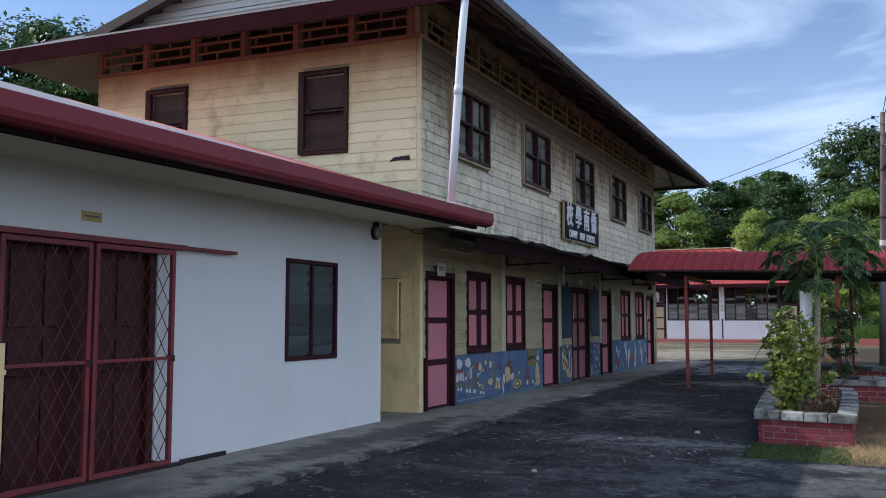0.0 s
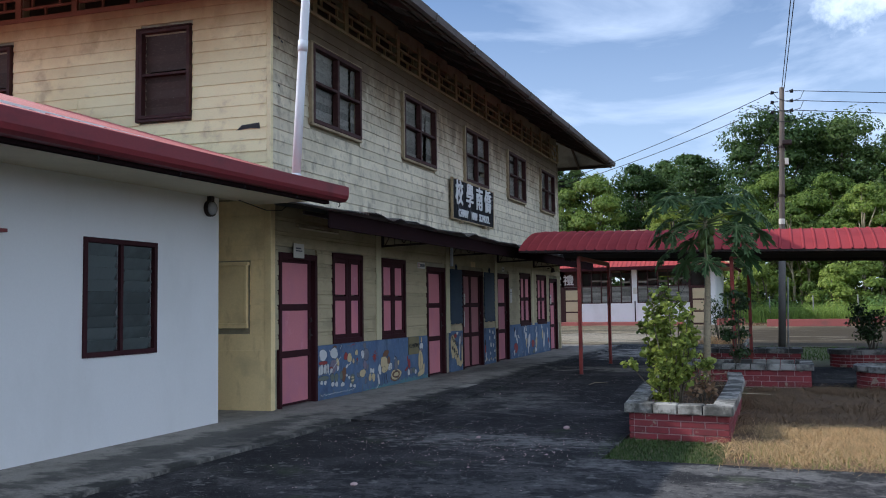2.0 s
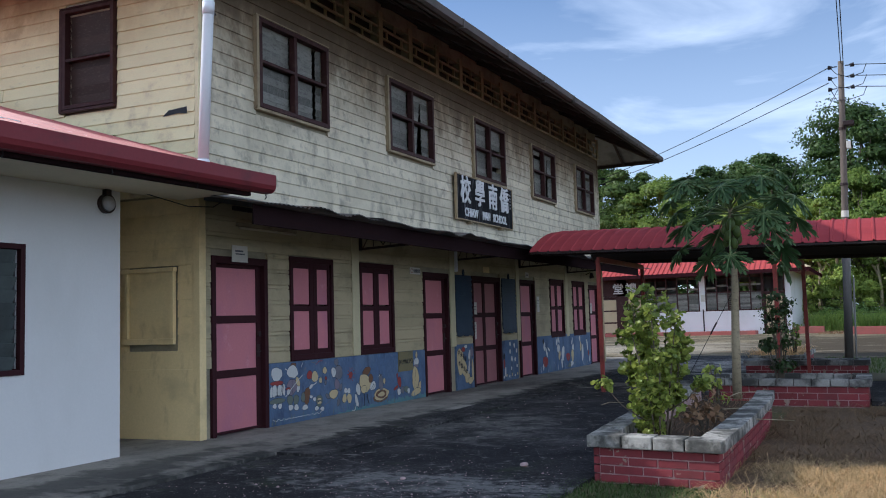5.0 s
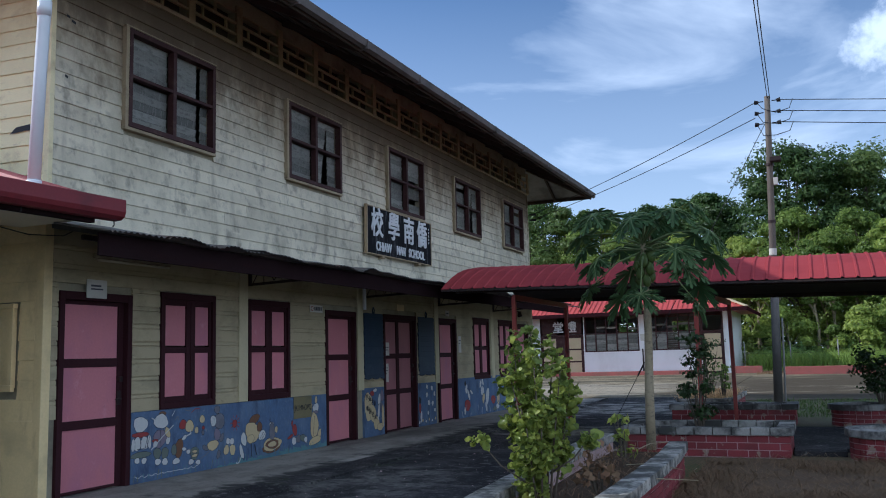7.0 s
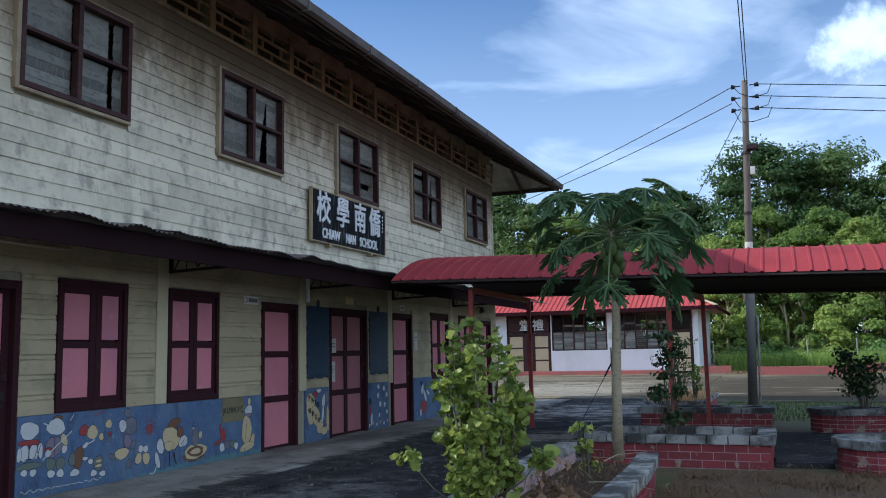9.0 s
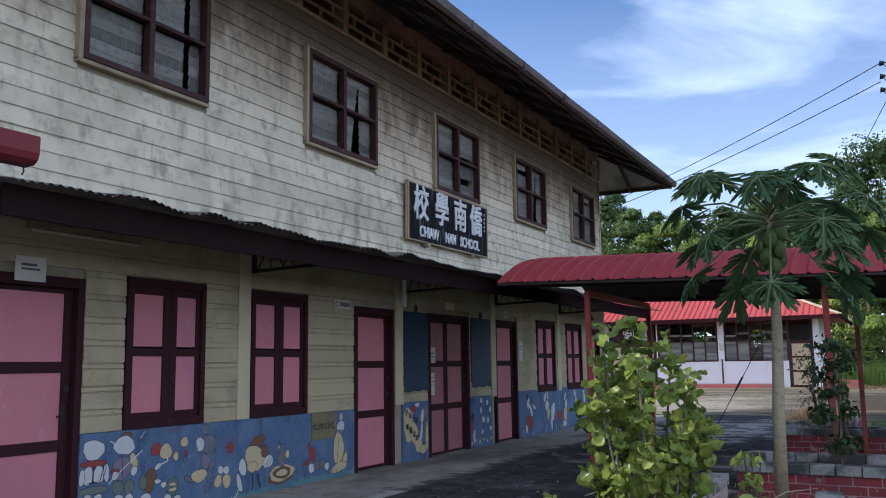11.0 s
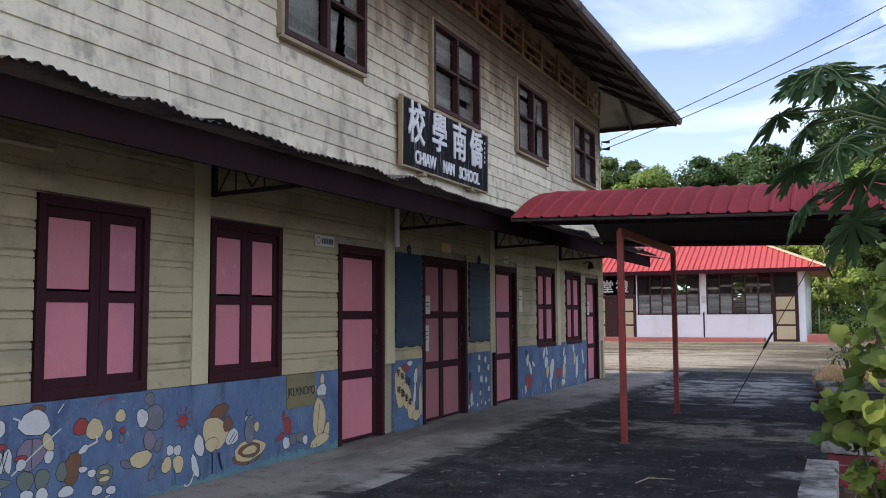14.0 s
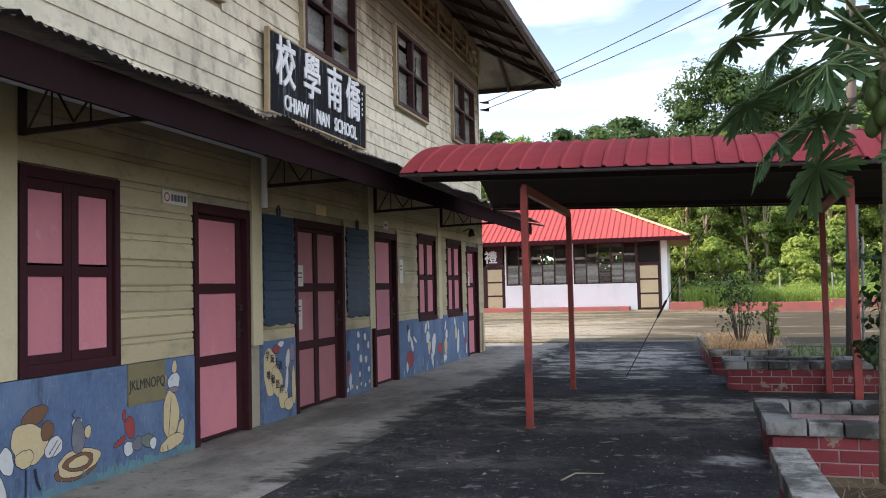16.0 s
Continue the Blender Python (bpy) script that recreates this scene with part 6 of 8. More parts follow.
hr = part("roof", Mesher().add([(EX0, EY0, EZ0), (EX1, EY0, EZ0), (EX1, EY1, EZ0), (EX0, EY1, EZ0), (EX0 + half, cy, RZH), (EX1 - half, cy, RZH)], [(0, 1, 5, 4), (1, 2, 5), (2, 3, 4, 5), (3, 0, 4), (3, 2, 1, 0)]).mesh("roof", m_red_roof), hall, "bright red ribbed metal roof")
x = EX0 + 0.1
while x < EX1 - 0.05:
    run = min(half, x - EX0, EX1 - x)
    part("rib", Mesher().bar((x, EY0, EZ0 + 0.015), (x, EY0 + run, EZ0 + run * PITCH_H + 0.015), 0.05, 0.05).mesh("rib", m_red_roof), hr)
    x += 0.25
y = EY0 + 0.1
while y < EY1 - 0.05:
    run = min(half, y - EY0, EY1 - y)
    part("rib", Mesher().bar((EX1, y, EZ0 + 0.015), (EX1 - run, y, EZ0 + run * PITCH_H + 0.015), 0.05, 0.05).mesh("rib", m_red_roof), hr)
    y += 0.25
ms = Mesher().bar((EX1, EY0, EZ0 + 0.04), (EX1 - half, cy, RZH + 0.04), 0.22, 0.05).bar((EX0 + half, cy, RZH + 0.05), (EX1 - half, cy, RZH + 0.05), 0.25, 0.05)
part("ridge_cap", ms.mesh("ridge_cap", m_tan_panel), hr, "pale ridge capping")
part("fascia", Mesher().box(EX0, EX1, EY0 - 0.03, EY0 - 0.001, EZ0 - 0.16, EZ0 + 0.02).box(EX1 + 0.001, EX1 + 0.03, EY0, EY1, EZ0 - 0.16, EZ0 + 0.02).mesh("fascia", m_fascia), hr)
# low red walls and kerbs right of the hall
for i, (x0, x1, y, h) in enumerate(((-3.0, -1.6, 49.2, 0.42), (-0.5, 3.2, 47.0, 0.42), (3.5, 6.5, 49.5, 0.45), (7.0, 14.0, 50.6, 0.5))):
    thing("low_wall", "low red painted kerb wall", "low wall", (x0, y, lie(y) - 0.05), group="red kerbs by the hall", data=Mesher().box(0, x1 - x0, 0, 0.22, 0, h).mesh("low_wall", m_red_kerb, bevel=0.02))
# wire fence before the woods
fence = thing("wire_fence", "thin wire fence on posts before the woods", "fence", (-2.6, 52.5, lie(52.5)))
for i in range(14):
    part("post", Mesher().tube([(i * 2.2, 0, 0), (i * 2.2, 0, 1.5)], 0.03, 6).mesh("post", m_concrete), fence)
strand = Mesher().tube([(0, 0, 0), (28.6, 0, 0)], 0.006, 4).mesh("wire", m_steel_dark)
for z in (0.3, 0.6, 0.9, 1.2, 1.45):
    part("wire", strand, fence, at=Matrix.Translation((0, 0, z)))

# ---- pole, wires ----
pole = thing("utility_pole", "weathered wooden utility pole with insulators", "pole", (0.15, 24.55, lie(24.55)))
at_pole = lambda s: Vector((0.24 * s, 0, 6.74 * s))
part("shaft", Mesher().tube([at_pole(i / 6) for i in range(7)], [0.086 - 0.0044 * i for i in range(7)], 12).mesh("shaft", m_pole, smooth=True), pole)
part("sleeve", Mesher().tube([at_pole(0.495), at_pole(0.515)], 0.078, 12).mesh("sleeve", m_paper), pole, "white painted band")
part("sleeve", Mesher().tube([at_pole(0.0), at_pole(0.44)], [0.091, 0.083], 12).mesh("sleeve", m_pole_low, smooth=True), pole, "dark grey lower sleeve")
part("conduit", Mesher().tube([at_pole(0.02) + Vector((0.14, -0.05, 0)), at_pole(0.3) + Vector((0.13, -0.05, 0))], 0.02, 6).mesh("conduit", m_concrete), pole)
part("meter_box", Mesher().box(0.24, 0.33, -0.12, -0.02, 4.80, 4.96).mesh("box", m_paper, bevel=0.01), pole, "pale box")
part("lamp_head", Mesher().box(0.20, 0.42, -0.18, 0.0, 5.29, 5.40).mesh("lamp_head", m_steel_dark, bevel=0.02), pole)
for z in (0.78, 0.60):
    part("band", Mesher().tube([at_pole(z - 0.004), at_pole(z + 0.004)], 0.085, 12).mesh("band", m_steel_dark), pole)
for i in range(3):
    for s in (-1, 1):
        p = at_pole(0.985 - 0.036 * i)
        ms = Mesher().tube([p + Vector((s * 0.08, 0, 0)), p + Vector((s * 0.18, 0, 0))], 0.012, 5).tube([p + Vector((s * 0.18, 0, -0.01)), p + Vector((s * 0.26, 0, 0.0))], [0.035, 0.05], 8)
        part("insulator", ms.mesh("insulator", m_black), pole)
W0 = Vector((0.15, 24.55, lie(24.55)))


def wire(a, b, sag, r=0.009, n=16):
    a, b = Vector(a), Vector(b)
    pts = [a.lerp(b, i / n) - Vector((0, 0, sag * 4 * (i / n) * (1 - i / n))) for i in range(n + 1)]
    w = thing("overhead_wire", "black overhead wire strung from the pole", "cable", a, group="overhead wires", data=Mesher().tube([p - a for p in pts], r, 5).mesh("wire", m_black))
    return w


for i in range(3):
    p = W0 + at_pole(0.985 - 0.036 * i)
    wire(p + Vector((0.25, 0, 0)), (42, 40 + i, 6.62 - 0.30 * i), 0.45)
for i, z in enumerate((5.42, 5.27)):
    wire(W0 + at_pole(0.985 - 0.05 * i) + Vector((-0.25, 0, 0)), (WX + 0.12, Y1 + 0.12, z), 0.10)
wire(W0 + at_pole(0.995), (1.38, -26, 7.45), 0.30)
wire(W0 + at_pole(0.99) + Vector((0.05, 0, 0)), (1.47, -26, 7.45), 0.26)
ins = thing("house_insulators", "two small insulators at the roof corner", "insulator", (WX + 0.02, Y1 + 0.05, 5.25))
for z in (0.0, 0.16):
    part("insulator", Mesher().tube([(0, 0, z), (0.1, 0.06, z), (0.18, 0.08, z)], [0.012, 0.03, 0.035], 8).mesh("insulator", m_black), ins)
# stays
wire(W0 + at_pole(0.93), (-3.05, 23.9, 0.08), 0.0, 0.007)
thing("stay_guard", "dark tensioner on the stay wire", "tensioner", (0, 0, 0), data=Mesher().tube([(-3.05 + 3.42 * f, 23.9 + 0.65 * f, 0.08 + 6.24 * f) for f in (0.14, 0.18)], 0.018, 8).mesh("stay_guard", m_black))
# loops of jumper cable
for i in range(3):
    p = W0 + at_pole(0.985 - 0.036 * i)
    thing("jumper_cable", "looped jumper cable at the pole head", "cable", p, group="jumper loops", data=Mesher().tube([(-0.22, 0, 0), (-0.1, -0.1, -0.18 - 0.05 * i), (0.15, -0.12, -0.3), (0.42, -0.05, -0.22), (0.5, 0, -0.02)], 0.008, 5).mesh("jumper", m_black))

# ---- mural: plain painted shapes on the blue panels ----
PAINT = dict(w=m_mw, c=m_mc, g=m_mg, r=m_mr, b=m_mb, k=m_mk, y=m_my, m=m_mm, o=m_mo)
MX = WX + 0.0125


def painted(panel, rows, lift=0.0):
    """Rounded, slightly uneven patches of paint with a thin dark edge: rows of (paint, y, z, half width, half height, tilt)."""
    for i, (paint, y, z, ry, rz, *tilt) in enumerate(rows):
        r = random.Random(int(y * 1000) + i)
        ph, qh = r.uniform(0, 6.28), r.uniform(0, 6.28)
        q = radians(tilt[0]) if tilt else 0.0
        wob = [1 + 0.05 * math.sin(2 * k * math.pi / 16 + ph) + 0.06 * math.sin(3 * k * math.pi / 16 + qh) + 0.03 * math.sin(7 * k * math.pi / 16 + ph) for k in range(32)]
        for grow, mat, dx in ((0.005, m_mk, 0.0006), (0.0, PAINT[paint], 0.0012)):
            x = MX + dx + 0.0011 * (i % 6) + lift
            pts = []
            for k in range(32):
                u, v = (ry * wob[k] + grow) * math.cos(k * math.pi / 16), (rz * wob[k] + grow) * math.sin(k * math.pi / 16)
                pts.append((x, y + u * math.cos(q) + v * math.sin(q), max(0.115, min(0.955, z - u * math.sin(q) + v * math.cos(q)))))
            part("painted_shape", Mesher().add(pts, [tuple(range(32))]).mesh("painted_shape", mat), panel)


def stroke(panel, pts, wide, mat, lift=0.0085):
    """A brush stroke through points of (y, z) on the wall."""
    ms = Mesher()
    for (a, b), (c, d) in zip(pts, pts[1:]):
        ms.bar((MX + lift, a, b), (MX + lift, c, d), 0.0012, wide)
    part("painted_line", ms.mesh("painted_line", mat), panel)


p_a = mural_panel(13.20, 17.47, 0.925)
painted(p_a, [("w", 13.35, 0.78, 0.119, 0.084, 0), ("r", 13.35, 0.66, 0.128, 0.030, 0), ("w", 13.29, 0.56, 0.064, 0.075, 5), ("w", 13.41, 0.56, 0.062, 0.077, -5), ("w", 13.23, 0.55, 0.029, 0.067, 5), ("w", 13.49, 0.57, 0.032, 0.074, -5), ("o", 13.36, 0.43, 0.159, 0.034, 0), ("w", 13.30, 0.37, 0.038, 0.034, 0), ("w", 13.41, 0.36, 0.040, 0.035, 0)])
painted(p_a, [("b", 13.71, 0.88, 0.063, 0.025, 0), ("w", 13.69, 0.79, 0.122, 0.081, 0), ("m", 13.67, 0.59, 0.111, 0.103, 0), ("r", 13.59, 0.57, 0.048, 0.019, 0), ("c", 13.80, 0.65, 0.040, 0.065, -25), ("w", 13.59, 0.53, 0.038, 0.036, 0), ("w", 13.81, 0.56, 0.040, 0.049, 0), ("o", 13.63, 0.42, 0.062, 0.063, 0), ("o", 13.76, 0.41, 0.059, 0.064, 0), ("w", 13.64, 0.32, 0.048, 0.039, 0), ("w", 13.76, 0.31, 0.049, 0.040, 0)])
painted(p_a, [("r", 14.08, 0.72, 0.065, 0.059, 0), ("c", 14.20, 0.69, 0.073, 0.077, 0), ("c", 14.44, 0.76, 0.048, 0.049, 0), ("c", 14.33, 0.63, 0.035, 0.039, 0), ("r", 14.46, 0.65, 0.024, 0.022, 0), ("g", 14.45, 0.59, 0.024, 0.027, 0)])
painted(p_a, [("b", 14.01, 0.44, 0.069, 0.117, 8), ("o", 13.92, 0.43, 0.046, 0.061, 0), ("w", 13.96, 0.29, 0.062, 0.037, 0), ("w", 14.10, 0.42, 0.038, 0.021, 0), ("w", 14.10, 0.56, 0.043, 0.025, -30)])
painted(p_a, [("o", 14.30, 0.35, 0.080, 0.073, 0), ("c", 14.30, 0.37, 0.046, 0.017, 0), ("c", 14.30, 0.32, 0.051, 0.017, 0), ("w", 14.18, 0.38, 0.038, 0.026, 0), ("w", 14.23, 0.25, 0.045, 0.034, 0), ("w", 14.36, 0.23, 0.046, 0.030, 0)])
painted(p_a, [("g", 14.74, 0.86, 0.051, 0.050, 0), ("g", 14.78, 0.71, 0.117, 0.093, 0), ("w", 14.66, 0.72, 0.057, 0.069, 0), ("m", 14.74, 0.54, 0.058, 0.082, -20), ("g", 14.83, 0.49, 0.033, 0.056, 35), ("c", 14.65, 0.41, 0.107, 0.064, 0), ("g", 14.51, 0.39, 0.066, 0.026, 25), ("g", 14.77, 0.28, 0.032, 0.055, 15)])
painted(p_a, [("w", 14.97, 0.43, 0.040, 0.042, 0), ("w", 15.05, 0.42, 0.042, 0.043, 0), ("c", 14.93, 0.32, 0.054, 0.061, 15), ("c", 15.06, 0.31, 0.062, 0.067, -15)])
painted(p_a, [("w", 15.31, 0.42, 0.059, 0.088, -20), ("w", 15.26, 0.26, 0.037, 0.097, -20)])
painted(p_a, [("b", 15.55, 0.67, 0.125, 0.061, -25), ("c", 15.51, 0.50, 0.170, 0.131, 10), ("b", 15.67, 0.56, 0.056, 0.067, 20), ("w", 15.73, 0.44, 0.082, 0.067, -20), ("c", 15.46, 0.41, 0.076, 0.060, 0)])
painted(p_a, [("b", 15.95, 0.23, 0.204, 0.058, 0), ("c", 15.98, 0.29, 0.222, 0.090, 0), ("b", 15.98, 0.29, 0.163, 0.058, 0), ("c", 15.98, 0.29, 0.103, 0.037, 0), ("g", 15.97, 0.47, 0.069, 0.117, 0), ("c", 16.07, 0.49, 0.035, 0.043, 0), ("w", 15.96, 0.57, 0.051, 0.032, 0)])
painted(p_a, [("r", 16.56, 0.44, 0.058, 0.085, -10), ("r", 16.44, 0.35, 0.075, 0.022, -20), ("w", 16.54, 0.28, 0.058, 0.056, 0), ("g", 16.65, 0.30, 0.059, 0.057, 0), ("o", 16.78, 0.30, 0.081, 0.052, 20), ("w", 16.85, 0.27, 0.041, 0.046, 20), ("r", 16.49, 0.54, 0.019, 0.045, 0)])
painted(p_a, [("c", 17.16, 0.85, 0.033, 0.054, 0), ("w", 17.15, 0.73, 0.087, 0.066, 0), ("m", 17.13, 0.66, 0.087, 0.024, 0), ("c", 17.10, 0.46, 0.108, 0.202, 0), ("c", 17.00, 0.75, 0.032, 0.059, 20), ("c", 17.11, 0.23, 0.162, 0.059, -10), ("c", 17.25, 0.32, 0.044, 0.084, 20)])
painted(p_a, [("r", 15.11, 0.65, 0.048, 0.05)])
for pts, wide, mat in (
        (((13.52, 0.47), (13.70, 0.60), (13.90, 0.73)), 0.010, m_mw), (((14.40, 0.27), (14.50, 0.30), (14.60, 0.36)), 0.008, m_mg),
        (((15.13, 0.13), (15.16, 0.11), (15.21, 0.14), (15.24, 0.20)), 0.016, m_mw), (((14.12, 0.57), (14.22, 0.60), (14.21, 0.64)), 0.014, m_mw),
        (((13.52, 0.84), (13.57, 0.82), (13.56, 0.77)), 0.012, m_mw), (((13.87, 0.84), (13.92, 0.90)), 0.008, m_mw), (((13.93, 0.79), (13.97, 0.83), (13.99, 0.78)), 0.010, m_mg),
        (((14.10, 0.90), (14.18, 0.88), (14.24, 0.905)), 0.010, m_mg), (((14.22, 0.86), (14.30, 0.90), (14.38, 0.90)), 0.009, m_mr),
        (((15.47, 0.34), (15.47, 0.16)), 0.012, m_mk), (((15.55, 0.33), (15.57, 0.24), (15.60, 0.18)), 0.018, m_mk), (((13.29, 0.50), (13.41, 0.50)), 0.006, m_mk),
        (((13.35, 0.64), (13.35, 0.49)), 0.006, m_mk), (((13.42, 0.50), (13.46, 0.64)), 0.006, m_mk), (((13.45, 0.50), (13.49, 0.63)), 0.006, m_mk), (((13.67, 0.69), (13.67, 0.50)), 0.005, m_mk),
        (((15.96, 0.58), (15.90, 0.63), (15.94, 0.66)), 0.006, m_mk), (((15.68, 0.40), (15.76, 0.48)), 0.006, m_mk), (((15.71, 0.38), (15.79, 0.46)), 0.006, m_mk), (((17.06, 0.30), (17.10, 0.60)), 0.005, m_mk)):
    stroke(p_a, pts, wide, mat)
r = random.Random(88)
for i in range(46):
    y = 13.24 + 4.2 * i / 46 + r.uniform(-0.03, 0.03)
    z = 0.12 + r.uniform(0, 0.03)
    stroke(p_a, ((y, z), (y + r.uniform(-0.03, 0.03), z + r.uniform(0.05, 0.11))), r.uniform(0.006, 0.012), r.choice((m_teal, m_teal, m_mo)), 0.0095)
# sun rays, balloon strings, tufts along the foot
ms = Mesher()
for k in range(10):
    a = k * math.pi / 5
    ms.bar((MX + 0.008, 15.11 + 0.06 * math.cos(a), 0.66 + 0.06 * math.sin(a)), (MX + 0.008, 15.11 + 0.105 * math.cos(a), 0.66 + 0.105 * math.sin(a)), 0.002, 0.008)
part("painted_sun", ms.mesh("painted_sun", m_mr), p_a)
ms = Mesher()
r = random.Random(4)
n = 110
prev = None
for i in range(n + 1):
    y = 14.75 + (17.465 - 14.75) * i / n
    z = 0.12 + 0.05 * min(1, i / 60) + 0.015 * math.sin(i * 0.7) + (0.05 * r.random() if i % 3 == 0 else 0)
    if prev:
        ms.quad((MX + 0.0004, prev[0], 0.112), (MX + 0.0004, y, 0.112), (MX + 0.0004, y, z), (MX + 0.0004, prev[0], prev[1]))
    prev = (y, z)
tagged(part("painted_grass", ms.mesh("painted_grass", m_teal), p_a, "teal painted grass blades"), kind="stuff")
ms = Mesher()
prev = None
for i in range(61):
    p = (MX + 0.006, 13.25 + 1.1 * i / 60, 0.165 + 0.03 * abs((i % 6) - 3) / 3 + 0.01 * math.sin(i))
    if prev:
        ms.bar(prev, p, 0.002, 0.007)
    prev = p
part("painted_line", ms.mesh("painted_line", m_mw), p_a, "wavy white painted line")
tan = part("lesson_board", Mesher().box(MX, MX + 0.010, 16.53, 17.02, 0.60, 0.925).mesh("lesson_board", m_my, bevel=0.002), p_a, "painted tan letter board")
lettering("letters", "JKLMNOPQ", 0.115, m_mk, p_a, Matrix.Translation((MX + 0.0125, 16.775, 0.755)) @ FACE_X, 0.0008, 0.80)

p_b = mural_panel(18.72, 19.475, 0.96)
painted(p_b, [("c", 18.87, 0.64, 0.14, 0.25), ("c", 19.02, 0.52, 0.11, 0.17, -20), ("c", 19.15, 0.34, 0.10, 0.12, -25), ("c", 19.29, 0.26, 0.11, 0.065), ("c", 19.40, 0.44, 0.045, 0.20), ("r", 19.00, 0.86, 0.07, 0.045)])
painted(p_b, [("w", 19.12, 0.91, 0.07, 0.03), ("m", 19.38, 0.80, 0.06, 0.10), ("w", 19.27, 0.74, 0.05, 0.10, 15), ("w", 19.24, 0.52, 0.035, 0.14, 10), ("g", 19.33, 0.62, 0.03, 0.10)])
for ch, y, z in zip("学海无涯唯勤是岸", (18.80, 18.90, 19.00, 19.09, 18.82, 18.92, 19.02, 19.11), (0.80, 0.76, 0.72, 0.68, 0.60, 0.55, 0.49, 0.43)):
    lettering("character", ch, 0.10, m_mk, p_b, Matrix.Translation((MX + 0.009, y, z)) @ FACE_X, 0.0008, 0.9, 0.0008)
p_c = mural_panel(20.92, 21.77, 0.96)
painted(p_c, [("k", 20.98, 0.62, 0.05, 0.07), ("r", 20.98, 0.48, 0.05, 0.09), ("w", 21.03, 0.30, 0.04, 0.11), ("w", 21.32, 0.88, 0.045, 0.045), ("w", 21.55, 0.84, 0.045, 0.05), ("w", 21.30, 0.72, 0.045, 0.05), ("w", 21.68, 0.72, 0.04, 0.05), ("w", 21.40, 0.56, 0.05, 0.055), ("w", 21.58, 0.54, 0.045, 0.05), ("w", 21.68, 0.40, 0.04, 0.04), ("w", 21.35, 0.36, 0.035, 0.04)])
for i, y in enumerate((20.95, 21.1, 21.25, 21.4, 21.55, 21.7)):
    painted(p_c, [("c" if i % 2 else "w", y, 0.20 + 0.03 * (i % 2), 0.03, 0.03)])
p_d = mural_panel(22.97, 27.05, 0.985)
painted(p_d, [("w", 23.42, 0.74, 0.06, 0.10, 20), ("k", 23.36, 0.86, 0.05, 0.05), ("w", 23.55, 0.60, 0.05, 0.13, -30), ("r", 23.46, 0.38, 0.17, 0.12), ("w", 23.30, 0.26, 0.05, 0.08), ("w", 23.70, 0.66, 0.09, 0.03, 30)])
painted(p_d, [("w", 24.30, 0.82, 0.05, 0.10, 35), ("w", 24.44, 0.86, 0.04, 0.09, -25), ("w", 24.40, 0.66, 0.10, 0.10), ("c", 24.46, 0.48, 0.07, 0.12, 20), ("w", 24.72, 0.52, 0.10, 0.20, 15), ("w", 24.62, 0.28, 0.05, 0.12, -20)])
painted(p_d, [("r", 25.12, 0.42, 0.14, 0.10), ("w", 25.46, 0.80, 0.04, 0.09, 25), ("w", 25.52, 0.64, 0.07, 0.09), ("c", 25.46, 0.44, 0.09, 0.16), ("w", 25.40, 0.24, 0.10, 0.06), ("o", 25.20, 0.20, 0.12, 0.05)])
painted(p_d, [("w", 26.10, 0.84, 0.05, 0.08, -20), ("c", 26.16, 0.64, 0.07, 0.12), ("w", 26.30, 0.46, 0.08, 0.22, 10), ("w", 26.72, 0.66, 0.05, 0.16, -15), ("r", 26.80, 0.44, 0.05, 0.07), ("w", 26.88, 0.30, 0.05, 0.10)])
r = random.Random(89)
for i in range(34):
    y, z = 23.05 + 3.9 * i / 34, 0.13 + r.uniform(0, 0.25) * (i % 3 == 0)
    stroke(p_d, ((y, z), (y + r.uniform(-0.05, 0.05), z + r.uniform(0.06, 0.16))), 0.012, r.choice((m_teal, m_mw, m_mo)))

# ---- leaves and plants ----
def cards(name, centres, normals, size, rng, material, long=1.5, cup=0.18):
    """Many small pointed leaves in one mesh: centres and normals as arrays."""
    n = len(centres)
    normals = normals / np.maximum(np.linalg.norm(normals, axis=1, keepdims=True), 1e-6)
    t = rng.normal(size=(n, 3))
    t -= (t * normals).sum(1, keepdims=True) * normals
    t /= np.maximum(np.linalg.norm(t, axis=1, keepdims=True), 1e-6)
    b = np.cross(normals, t)
    s = size * rng.uniform(0.6, 1.35, (n, 1))
    tip, base = centres + t * s * long / 2, centres - t * s * long / 2
    l, r = centres + b * s * 0.42 + normals * s * cup, centres - b * s * 0.42 + normals * s * cup
    v = np.stack([base, r, tip, l], 1).reshape(-1, 3)
    me = bpy.data.meshes.new(name)
    me.vertices.add(4 * n)
    me.vertices.foreach_set("co", v.ravel().astype(np.float32))
    me.loops.add(4 * n)
    me.loops.foreach_set("vertex_index", np.arange(4 * n, dtype=np.int32))
    me.polygons.add(n)
    me.polygons.foreach_set("loop_start", np.arange(0, 4 * n, 4, dtype=np.int32))
    me.polygons.foreach_set("loop_total", np.full(n, 4, dtype=np.int32))
    me.materials.append(material)
    me.update(calc_edges=True)
    return me


